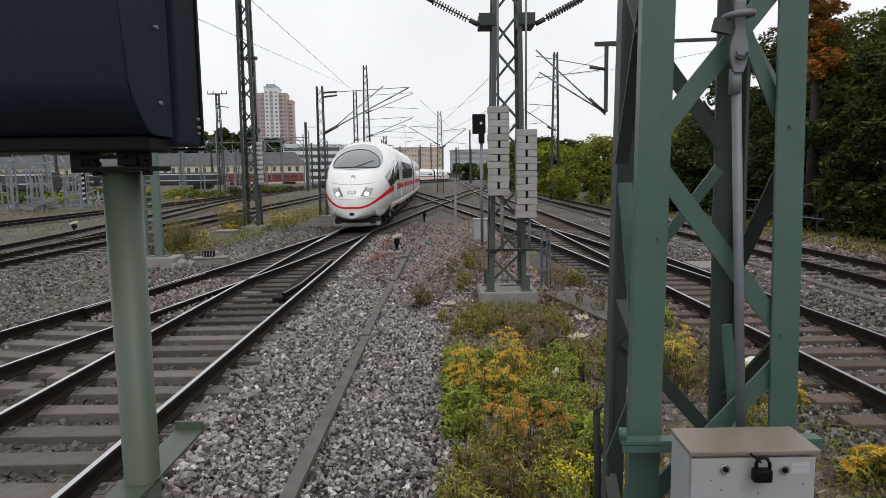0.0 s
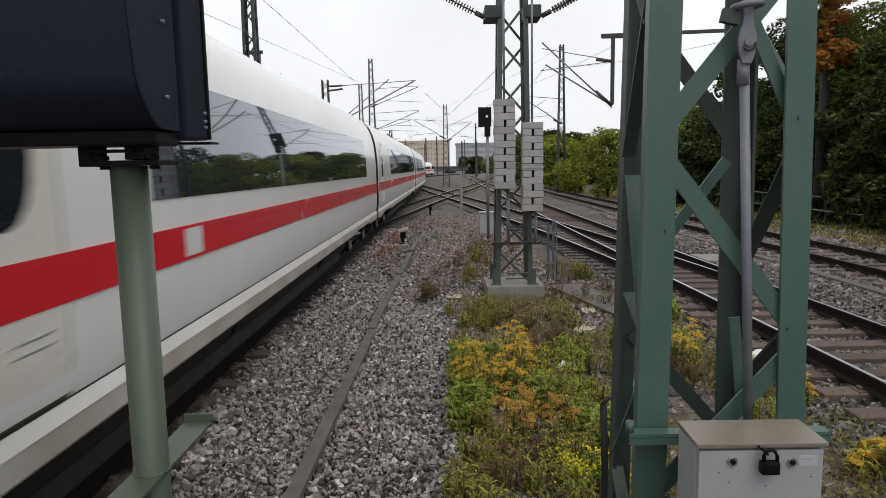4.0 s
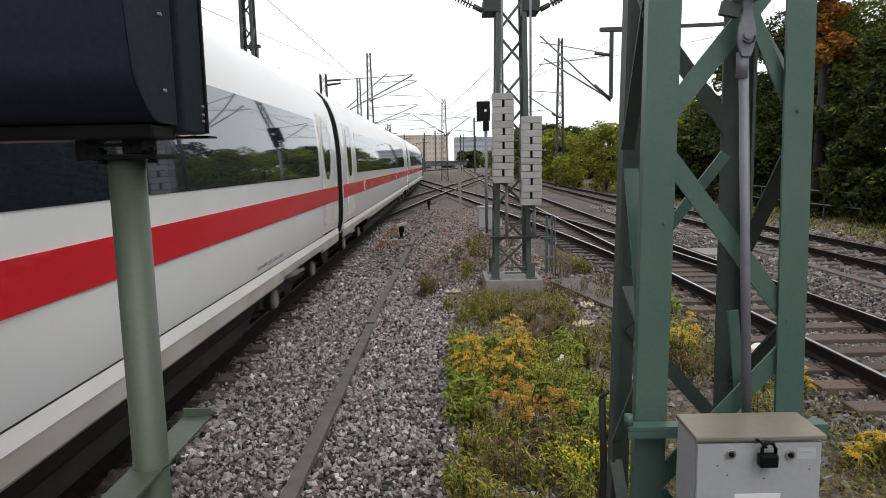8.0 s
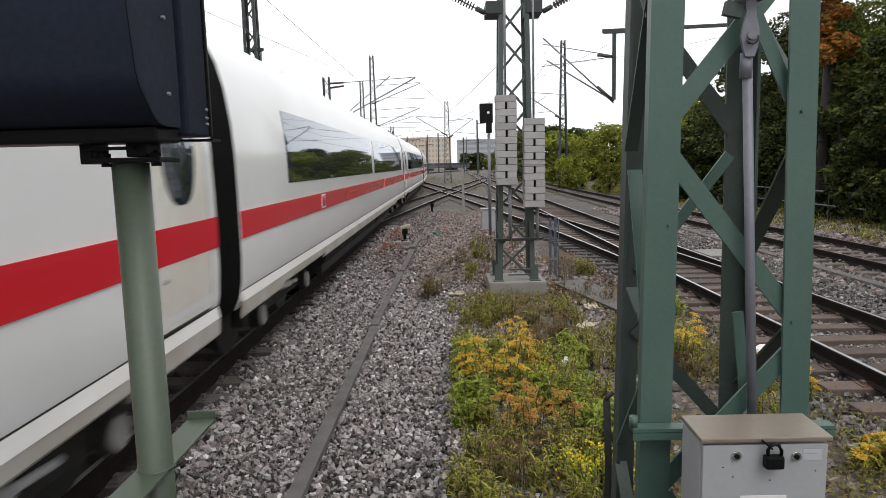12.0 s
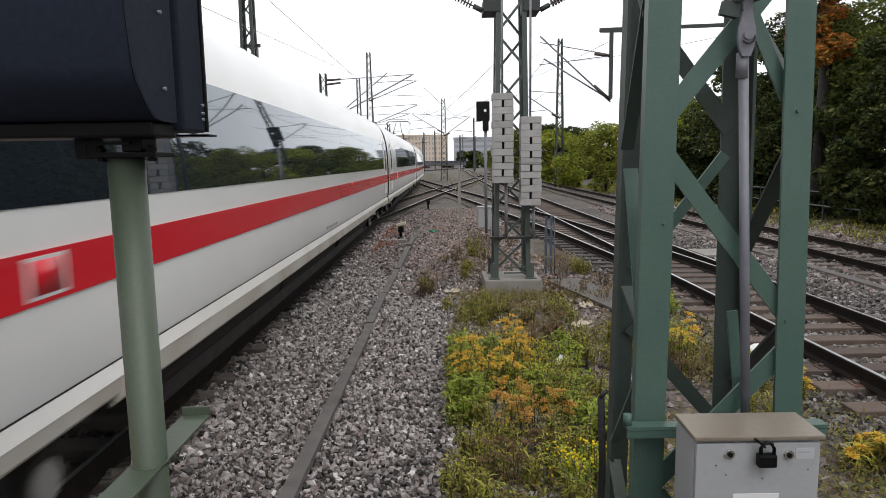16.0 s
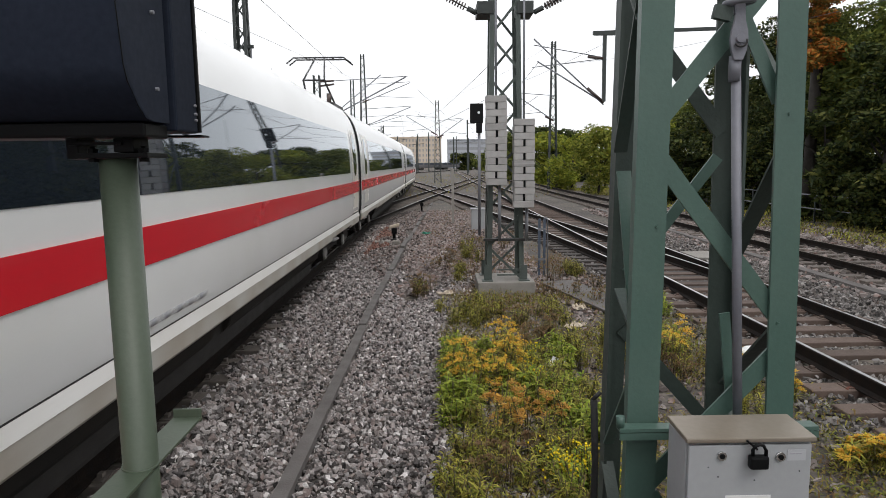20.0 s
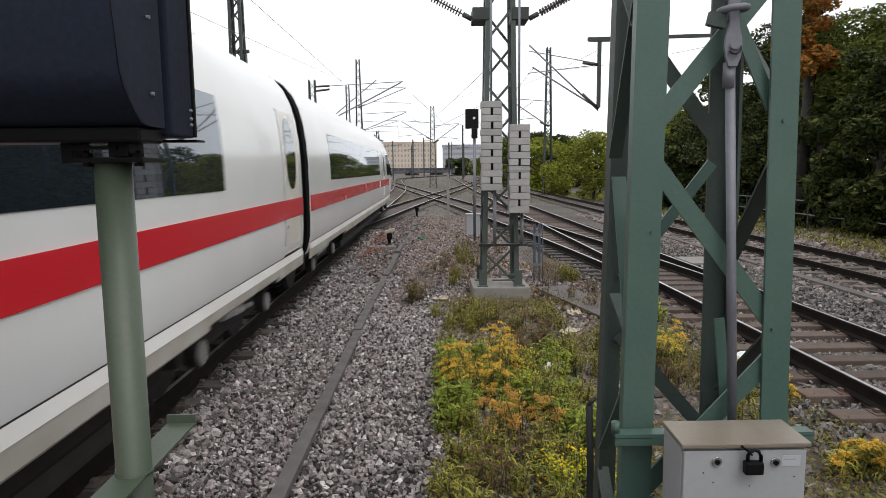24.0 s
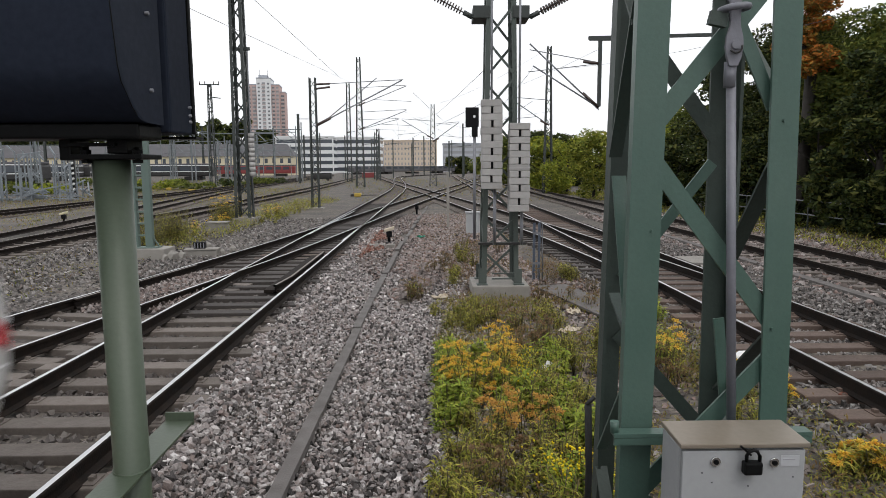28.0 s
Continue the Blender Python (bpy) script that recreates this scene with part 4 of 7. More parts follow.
    part("plough_lip", bent_sheet([(0.05, 0.185), (0.14, 0.185), (0.14, 0.165), (0.05, 0.165)]), PLOUGH, pl)
    part("front_underframe", boxed(-0.85, 0.85, 1.0, 3.2, 0.25, 0.5, 0.05), UNDER, car)
    seam = bmesh.new()
    tube(seam, [(x, front_u(x, 1.86 + 0.1 * x * x) - 0.003, 1.86 + 0.1 * x * x) for x in np.linspace(-0.85, 0.85, 15)], 0.009, 5)
    part("bonnet_seam", seam, GREY_LETTER, car)
    inner = loft([L - 0.34, L - 0.05], False)
    bmesh.ops.scale(inner, vec=(0.992, 1, 0.997), verts=inner.verts)
    part("bellows", inner, BELLOWS, car)
    for y in (5.0, L - 3.0):
        bogie(car, y)
    part("underfloor_case", boxed(-1.2, 1.2, 8.0, L - 5.6, 0.30, 0.838, 0.05), UNDER, car)
    return car


SPEED, NOSE_AT_ZERO = 7.882, 3.274
CARS = []


def train():
    CARS.append((end_car("white", "white high-speed train head with lit headlights and red stripe"), 0.0, END_LENGTH, False))
    L = MID_LENGTH
    for i, (kind, doors, first, last) in enumerate((("grille", (1.5, L - 1.35), 4.75, 2.1), ("plain", (1.38, L - 1.05), 2.5, 4.3), ("grille", (), 2.35, 1.85), ("plain", (1.5, L - 1.05), 3.65, 1.85), ("plain", (1.55, L - 1.05), 4.4, 1.95), ("pantograph", (1.45, L - 1.05), 2.45, 4.1))):
        car = middle_car(kind, doors, first, last)
        CARS.append((car, END_LENGTH + i * MID_LENGTH, MID_LENGTH, False))
    CARS.append((end_car("red", "white high-speed train tail with dark windows and red stripe"), END_LENGTH + 6 * MID_LENGTH, TAIL_LENGTH, True))


def on_line(s):
    return Vector((float(train_x(s)), s, 0))


def motions():
    """The train runs along its line at an even speed."""
    for car, back, length, turned in CARS:
        rows = []
        for k in range(57):
            t = k * 0.5
            s = -SPEED * (t - NOSE_AT_ZERO) + back
            a, b = on_line(s + 3.0), on_line(s + length - 3.0)
            turn = -math.degrees(math.atan2(b.x - a.x, b.y - a.y))
            d = (b - a).normalized()
            p = a - d * 3.0
            if turned:
                p, turn = p + d * length, turn + 180
            rows.append((t, pose(p.x, p.y, 0, 0, 0, turn)))
        walk(car, rows)


# ---- things close to the camera ----
def signal_on_pole():
    t = thing("railway_signal", (0, 0, 0), "black signal lamp case seen from behind on a green pole", "railway signal")
    # the case: rear sheet that tucks under at the bottom, plain flank, deeper front frame
    bm = bmesh.new()
    rings = []
    for z, y, x in ((2.318, 1.41, -0.606), (2.322, 1.386, -0.606), (2.330, 1.371, -0.606), (2.345, 1.350, -0.606), (2.365, 1.328, -0.606), (2.390, 1.309, -0.606), (2.42, 1.300, -0.607), (2.6, 1.298, -0.617), (2.9, 1.297, -0.632), (3.2, 1.296, -0.65)):
        rings.append([bm.verts.new(p) for p in ((x, y, z), (x + 0.001, y + 0.012, z), (-0.606, 1.503, z), (-0.628, 1.506, z), (-0.628, 1.526, z), (-1.42, 1.526, z), (-1.42, y, z))])
    n = len(rings[0])
    for a, b in zip(rings, rings[1:]):
        for i in range(n):
            f = bm.faces.new((a[i], b[i], b[(i + 1) % n], a[(i + 1) % n]))
            f.smooth = i == n - 1
    bm.faces.new(rings[0])
    bm.faces.new(rings[-1][::-1])
    bmesh.ops.recalc_face_normals(bm, faces=bm.faces)
    case = part("rear_case", bm, BLACK_SHEET, t)
    bead = [(-0.65, 1.296, 3.2), (-0.617, 1.298, 2.6), (-0.607, 1.300, 2.42), (-0.606, 1.309, 2.390), (-0.606, 1.350, 2.345), (-0.606, 1.371, 2.330)]
    part("edge_bead", tube(bmesh.new(), bead, 0.0014, 5), BLACK, case)
    part("bottom_tray", boxed(-1.40, -0.618, 1.40, 1.52, 2.284, 2.316, 0.006), BLACK, case)
    part("front_frame", boxed(-1.46, -0.600, 1.530, 1.664, 2.303, 3.25, 0.006), BLACK_SHEET, t)
    part("front_plate", boxed(-1.48, -0.596, 1.668, 1.680, 2.306, 3.27, 0.003), BLACK, t)
    part("visor", boxed(-1.2, -0.600, 1.684, 1.742, 2.296, 2.301, 0.0), BLACK, t)
    for z in (2.388, 2.548, 2.708, 2.868):
        part("case_bolt", rod(bmesh.new(), (-0.612, 1.44, z), (-0.599, 1.44, z), 0.0042, 8), GALV, case, "bright bolt head")
    for z in (2.335, 2.35, 2.37):
        part("frame_screw", rod(bmesh.new(), (-0.606, 1.645, z), (-0.594, 1.645, z), 0.0036, 8), GALV, case)
    # mounting bracket under the case
    br = part("bracket_plate", boxed(-0.792, -0.636, 1.445, 1.555, 2.242, 2.253, 0.002), BLACK, t)
    part("bracket_rail", boxed(-0.806, -0.69, 1.44, 1.46, 2.270, 2.277), BLACK, t)
    for x, w in ((-0.803, 0.013), (-0.69, 0.022)):
        part("bracket_block", boxed(x - w, x + w, 1.45, 1.53, 2.254 if x > -0.8 else 2.240, 2.29, 0.003), BLACK, t)
    for x in (-0.768, -0.655):
        bm = rod(bmesh.new(), (x, 1.47, 2.234), (x, 1.47, 2.268), 0.006, 8)
        rod(bm, (x, 1.47, 2.254), (x, 1.47, 2.263), 0.012, 6)
        rod(bm, (x, 1.47, 2.233), (x, 1.47, 2.241), 0.012, 6)
        part("bracket_bolt", bm, BLACK, br)
    # pole with a flat step bar
    part("pole", rod(bmesh.new(), (-0.728, 1.5, -0.3), (-0.728, 1.5, 2.241), 0.0405, 28), POLE_GREEN, t, "sage green painted steel pole")
    st = part("step_bar", boxed(-0.770, -0.690, 1.15, 1.80, 1.497, 1.504, 0.001), POLE_GREEN, t, "flat green bar crossing the pole")
    part("bar_lip", boxed(-0.770, -0.690, 1.80, 1.807, 1.490, 1.528, 0.001), POLE_GREEN, st)
    part("weld_bead", rod(bmesh.new(), (-0.728, 1.5, 1.501), (-0.728, 1.5, 1.508), 0.0435, 24), POLE_GREEN, st)
    return t


def lattice_pillar():
    t = thing("lattice_pillar", (0, 0, 0), "sage green lattice steel mast with crossing braces", "mast")
    y0, y1 = 1.75, 2.12
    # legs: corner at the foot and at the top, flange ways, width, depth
    # rear legs get the darker green, so their shade is in the paint colour
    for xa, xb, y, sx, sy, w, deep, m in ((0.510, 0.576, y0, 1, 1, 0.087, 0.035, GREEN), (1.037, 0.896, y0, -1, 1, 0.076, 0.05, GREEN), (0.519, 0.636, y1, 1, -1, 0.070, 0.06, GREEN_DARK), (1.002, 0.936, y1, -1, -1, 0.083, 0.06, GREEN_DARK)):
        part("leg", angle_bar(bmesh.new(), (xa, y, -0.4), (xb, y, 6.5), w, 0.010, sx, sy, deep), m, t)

    def flat(p, q, axis, width=0.058, m=GREEN):
        bm = bmesh.new()
        bar(bm, p, q, 0.008 if axis == "x" else width, width if axis == "x" else 0.008, up=(0, 1, 0) if axis == "y" else (1, 0, 0))
        part("brace", bm, m, t)
    # front face
    yf = y0 + 0.018
    flat((0.60, yf, 2.334), (0.845, yf, 2.643), "y", 0.052)
    flat((0.605, yf, 2.226), (0.945, yf, 1.786), "y", 0.050)
    flat((0.945, yf, 1.679), (0.60, yf, 1.30), "y", 0.052)
    flat((0.800, yf + 0.012, 2.643), (0.925, yf + 0.012, 2.376), "y", 0.036)
    flat((0.812, yf + 0.032, 1.79), (0.842, yf + 0.032, 1.54), "y", 0.030)
    flat((0.60, yf, 1.26), (0.96, yf, 0.80), "y")
    flat((0.845, yf, 2.643), (0.93, yf, 2.75), "y", 0.052)
    flat((0.61, yf, 3.35), (0.93, yf, 2.86), "y")
    for k in range(3):
        flat((0.62, yf, 3.4 + k), (0.90, yf, 3.88 + k), "y")
        flat((0.90, yf, 3.9 + k), (0.62, yf, 4.38 + k), "y")
    # back face
    yb = y1 - 0.018
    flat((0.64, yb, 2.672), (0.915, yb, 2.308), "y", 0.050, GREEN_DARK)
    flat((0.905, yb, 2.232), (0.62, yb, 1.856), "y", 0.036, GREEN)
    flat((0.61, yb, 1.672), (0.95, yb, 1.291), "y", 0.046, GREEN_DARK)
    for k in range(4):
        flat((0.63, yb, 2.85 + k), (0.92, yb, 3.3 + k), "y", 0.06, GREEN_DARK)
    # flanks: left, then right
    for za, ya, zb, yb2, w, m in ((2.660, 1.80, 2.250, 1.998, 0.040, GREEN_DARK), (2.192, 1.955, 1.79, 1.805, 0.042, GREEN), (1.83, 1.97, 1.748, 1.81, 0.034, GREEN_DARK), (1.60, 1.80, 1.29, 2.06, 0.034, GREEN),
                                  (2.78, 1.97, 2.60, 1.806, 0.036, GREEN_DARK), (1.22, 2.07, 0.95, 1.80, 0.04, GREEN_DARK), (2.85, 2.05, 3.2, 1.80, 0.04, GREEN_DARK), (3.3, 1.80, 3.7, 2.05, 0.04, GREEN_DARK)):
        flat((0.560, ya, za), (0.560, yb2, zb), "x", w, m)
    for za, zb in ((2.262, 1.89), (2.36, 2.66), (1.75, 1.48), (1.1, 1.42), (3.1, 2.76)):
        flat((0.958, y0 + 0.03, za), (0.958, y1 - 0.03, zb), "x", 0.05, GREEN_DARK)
    # bolts
    for x, z in ((0.595, 2.045), (0.94, 2.34), (0.94, 1.77)):
        part("bolt", rod(bmesh.new(), (x, y0 - 0.007, z), (x, y0 + 0.004, z), 0.0045, 6), GREEN, t)
    # cross rail that carries the cabinet
    r = part("mounting_rail", boxed(0.495, 1.045, 1.70, 1.742, 1.480, 1.490), GREEN, t)
    part("rail_lip", boxed(0.495, 1.045, 1.70, 1.706, 1.458, 1.478), GREEN, r)
    part("rail_hook", rod(bmesh.new(), (0.500, 1.72, 1.488), (0.500, 1.72, 1.52), 0.012, 10), GREEN, r)
    # black hose clipped to the flank
    h = bmesh.new()
    tube(h, [(0.47, 1.90, 1.50), (0.475, 1.89, 1.3), (0.47, 1.9, 0.8), (0.48, 1.9, -0.25)], 0.011)
    part("hose", h, RUBBER, t, "black rubber hose")
    part("hose_clip", rod(bmesh.new(), (0.465, 1.9, 1.50), (0.49, 1.9, 1.525), 0.007, 8), STEEL_DARK, t)
    return t


def switch_rod():
    """Grey hinged operating tube hanging in front of the lattice mast."""
    t = thing("operating_rod", (-0.041, 0, 0), "grey galvanised operating rod with a hinged fork", "rod")
    part("tube", rod(bmesh.new(), (0.879, 1.735, 1.42), (0.826, 1.735, 2.46), 0.0125, 16), ROD_GREY, t)
    part("socket", rod(bmesh.new(), (0.823, 1.735, 2.425), (0.823, 1.735, 2.49), 0.0155, 14), ROD_GREY, t)
    bm = bmesh.new()
    ring = [(0.011, 2.478), (0.019, 2.50), (0.023, 2.525), (0.021, 2.55), (0.014, 2.575), (0.011, 2.60)]
    edge = [(0.823 + a, z) for a, z in ring] + [(0.823 - a, z) for a, z in ring[::-1]]
    fr, bk = [[bm.verts.new((x, y, z)) for x, z in edge] for y in (1.714, 1.724)]
    bm.faces.new(fr)
    bm.faces.new(bk[::-1])
    for i in range(len(edge)):
        k = (i + 1) % len(edge)
        bm.faces.new((fr[k], fr[i], bk[i], bk[k]))
    bmesh.ops.recalc_face_normals(bm, faces=bm.faces)
    part("fork", bm, ROD_GREY, t)
    part("pin", rod(bmesh.new(), (0.823, 1.705, 2.53), (0.823, 1.75, 2.53), 0.011, 12), ROD_GREY, t)
    ring = bmesh.new()
    tube(ring, [(0.823 + 0.016 * math.cos(a), 1.706, 2.525 + 0.016 * math.sin(a)) for a in np.linspace(-2.6, 0.2, 10)], 0.003, 6)
    part("split_pin", ring, STEEL_DARK, t)
    bm = box(bmesh.new(), 0.808, 0.838, 1.716, 1.728, 2.59, 2.66, 0.005)
    part("strap", bm, ROD_GREY, t)
    oval = bmesh.new()
    tube(oval, [(0.821 + 0.034 * math.cos(a), 1.722 + 0.03 * math.sin(a), 2.622 + 0.004 * math.cos(a)) for a in np.linspace(0, 6.2, 16)], 0.009, 8)
    part("eye", oval, ROD_GREY, t)
    part("wedge", bar(bmesh.new(), (0.756, 1.72, 2.60), (0.80, 1.72, 2.59), 0.02, 0.035), GREEN_DARK, t)
    part("upper_tube", rod(bmesh.new(), (0.818, 1.735, 2.64), (0.838, 1.735, 5.8), 0.0115, 14), ROD_GREY, t)
    return t


def cabinet():
    t = thing("control_cabinet", (0, 0, 0), "grey steel control cabinet with beige lid and black padlock", "cabinet")
    x0, x1, y0, y1, z0, z1 = 0.602, 0.912, 1.50, 1.63, 1.02, 1.537
    part("body", boxed(x0, x1, y0 + 0.012, y1, z0, z1, 0.004), BOX_GREY, t)
    part("back_mount", boxed(x0 + 0.05, x1 - 0.05, y1 + 0.002, 1.742, 1.1, 1.45), GREEN_DARK, t)
    part("door", boxed(x0 + 0.004, x1 - 0.004, y0, y0 + 0.010, z0 + 0.004, z1 - 0.006, 0.003), BOX_GREY, t)
    bm = box(bmesh.new(), x0 - 0.004, x1 + 0.004, y0 - 0.006, y1 + 0.004, z1 + 0.002, z1 + 0.014, 0.003)
    for v in bm.verts:
        v.co.z += 0.004 * (v.co.y - y0) / (y1 - y0)
    part("lid", bm, BOX_TOP, t, "sloping beige metal lid, lightly worn")
    for x, z in ((0.686, 1.505), (0.830, 1.501)):
        k = part("lock", rod(bmesh.new(), (x, y0 - 0.006, z), (x, y0 + 0.002, z), 0.0115, 20), CHROME, t, "round chrome lock")
        part("keyhole", rod(bmesh.new(), (x, y0 - 0.008, z), (x, y0 - 0.004, z), 0.0065, 14), BLACK, k)
    p = part("padlock", boxed(0.746, 0.790, y0 - 0.030, y0 - 0.008, 1.480, 1.512, 0.005), BLACK, t, "black padlock hanging open on its hasp")
    sh = bmesh.new()
    tube(sh, [(0.754, y0 - 0.018, 1.508), (0.754, y0 - 0.018, 1.525), (0.760, y0 - 0.018, 1.536), (0.770, y0 - 0.018, 1.540), (0.780, y0 - 0.018, 1.536), (0.786, y0 - 0.018, 1.525), (0.786, y0 - 0.018, 1.508)], 0.0045, 8)
    part("shackle", sh, BLACK, p)
    part("hasp", bar(bmesh.new(), (0.742, y0 - 0.010, 1.547), (0.765, y0 - 0.018, 1.527), 0.006, 0.004), BLACK, t)
    s = part("sticker", boxed(0.848, 0.893, y0 - 0.0015, y0, 1.490, 1.517), STICKER, t, "small pale grey sticker")
    part("sticker_line", boxed(0.852, 0.882, y0 - 0.0025, y0 - 0.0012, 1.5065, 1.5095), GREY_LETTER, s)
    s = part("number_plate", boxed(0.70, 0.812, y0 - 0.0015, y0, 1.348, 1.401), LABEL, t, "white label")
    for x in (0.722, 0.75, 0.778):
        part("plate_bar", boxed(x, x + 0.017, y0 - 0.0025, y0 - 0.0012, 1.360, 1.387), INK, s)
    for x, z in ((0.655, 1.475), (0.68, 1.45), (0.88, 1.462), (0.77, 1.44)):
        part("stain", rod(bmesh.new(), (x, y0 - 0.001, z), (x, y0 + 0.001, z), 0.002, 6), INK, t)
    return t


def lattice(name, at, w0, w1, h, leg, panel, label, material, fine=True, base=0.45, turn=0.0):
    """Lattice mast of four angle legs with crossed braces on each face, on a concrete foot."""
    t = thing(name, pose(*at, 0, 0, turn), label, "mast", "catenary masts")
    half = lambda z: (w0 + (w1 - w0) * z / h) / 2
    for sx, sy in ((1, 1), (-1, 1), (1, -1), (-1, -1)):
        a, b = half(0), half(h)
        part("leg", angle_bar(bmesh.new(), (-sx * a, -sy * a, 0), (-sx * b, -sy * b, h), leg, max(0.01, leg * 0.12), sx, sy), material, t)
    joined = bmesh.new()
    n = max(2, int(h / panel))
    for face in range(4):
        for i in range(n):
            za, zb = h * i / n, h * (i + 1) / n
            flip = (i + face) % 2
            ha, hb = half(za) - 0.012, half(zb) - 0.012
            p = [(-ha, -ha, za), (hb, -hb, zb)] if flip else [(ha, -ha, za), (-hb, -hb, zb)]
            rot = [(0, 1), (1, 0)]
            q = []
            for x, y, z in p:
                for _ in range(face):
                    x, y = -y, x
                q.append((x, y, z))
            bm = bmesh.new() if fine else joined
            up = (0, 1, 0) if face % 2 == 0 else (1, 0, 0)
            bar(bm, q[0], q[1], leg * 0.5, 0.012 if leg < 0.1 else leg * 0.2, up)
            if fine:
                part("brace", bm, material, t)
    if fine:
        joined.free()
    else:
        part("bracing", joined, material, t)
    if base:
        part("foot", boxed(-base, base, -base, base, -0.5, 0.02, 0.015), CONCRETE, t, "weathered concrete foot")
    return t


def tension_mast():
    """Mast with two stacks of tensioning weights."""
    m = lattice("catenary_mast", (1.27, 12.45, 0.02), 0.70, 0.42, 9.0, 0.09, 0.62, "grey-green lattice mast on a concrete block", MAST, True, 0.0)
    part("foot", boxed(-0.535, 0.535, -0.55, 0.55, -0.5, 0.0, 0.02), CONCRETE, m, "weathered concrete foot")
    for sx, sy in ((1, 1), (-1, 1), (1, -1), (-1, -1)):
        bm = bmesh.new()
        bar(bm, (sx * 0.345, sy * 0.345, 0.0), (sx * 0.345, sy * 0.345, 0.30), 0.13, 0.02, up=(0, 1, 0))
        box(bm, sx * 0.345 - 0.1, sx * 0.345 + 0.1, sy * 0.345 - 0.1, sy * 0.345 + 0.1, 0.0, 0.02)
        part("foot_plate", bm, MAST, m)
    part("cross_bar", boxed(-0.42, 0.48, -0.42, -0.36, 0.76, 0.81, 0.005), STEEL_DARK, m)
    for z in (0.1, 0.2):
        part("rung", boxed(-0.16, 0.26, -0.38, -0.35, z, z + 0.025), MAST, m)
    for s in (-1, 1):
        bm = box(bmesh.new(), s * 0.36 - 0.15, s * 0.36 + 0.15, -0.3, 0.25, 4.88, 5.10, 0.01)
        part("tension_bracket", bm, MAST_FAR, m)
    # stacks of weights: discs with a slot, on guide rods
    for x, zlow, n in ((-0.20, 1.83, 13), (0.30, 1.42, 13)):
        w = thing("weight_stack", (1.27 + x, 11.86, zlow), "stack of pale grey cast tensioning weights on a rod", "weights", "tensioning weights")
        for i in range(n):
            h = 0.122
            bm = bmesh.new()
            if i % 2 == 0:
                box(bm, -0.185, 0.185, -0.14, 0.14, i * h + 0.003, (i + 1) * h - 0.003, 0.008)
            else:
                box(bm, -0.185, -0.022, -0.14, 0.14, i * h + 0.003, (i + 1) * h - 0.003, 0.008)
                box(bm, 0.022, 0.185, -0.14, 0.14, i * h + 0.003, (i + 1) * h - 0.003, 0.008)
            o = part("weight", bm, WEIGHT, w)
            o.matrix_basis = pose(random.uniform(-0.006, 0.006), random.uniform(-0.006, 0.006), 0, 0, 0, random.uniform(-1.5, 1.5))
        part("core", boxed(-0.03, 0.03, -0.08, 0.08, 0.02, n * 0.122 - 0.02), BLACK, w)
        part("band", boxed(-0.19, 0.19, -0.145, 0.145, 6.35 * 0.122, 6.6 * 0.122), WEIGHT, w, "weathered strap")
        part("hanger", rod(bmesh.new(), (0, 0, n * 0.122), (0, 0, 5.6 - zlow), 0.02, 10), GALV, w)
        part("guide_rod", rod(bmesh.new(), (0.07, 0.06, 0.8 - zlow), (0.07, 0.06, 0.0), 0.03, 10), GALV, w)
    ins = thing("tension_insulators", (1.27, 12.3, 4.96), "dark ribbed insulators on tension cables", "insulator")
    for s in (-1, 1):
        p, q = Vector((s * 0.48, -0.1, -0.06)), Vector((s * 1.6, -0.1, 0.52))
        part("tension_wire", rod(bmesh.new(), p, p + (q - p) * 4, 0.012, 6), STEEL_DARK, ins)
        d = (q - p).normalized()
        for k in range(13):
            c = p + d * (0.28 + k * 0.055)
            part("insulator_shed", rod(bmesh.new(), c, c + d * 0.02, 0.065, 12), PORCELAIN, ins)
        for k in (0.15, 1.05):
            part("end_fitting", rod(bmesh.new(), p + d * (k - 0.1), p + d * (k + 0.08), 0.045, 10), MAST_FAR, ins)
    return m


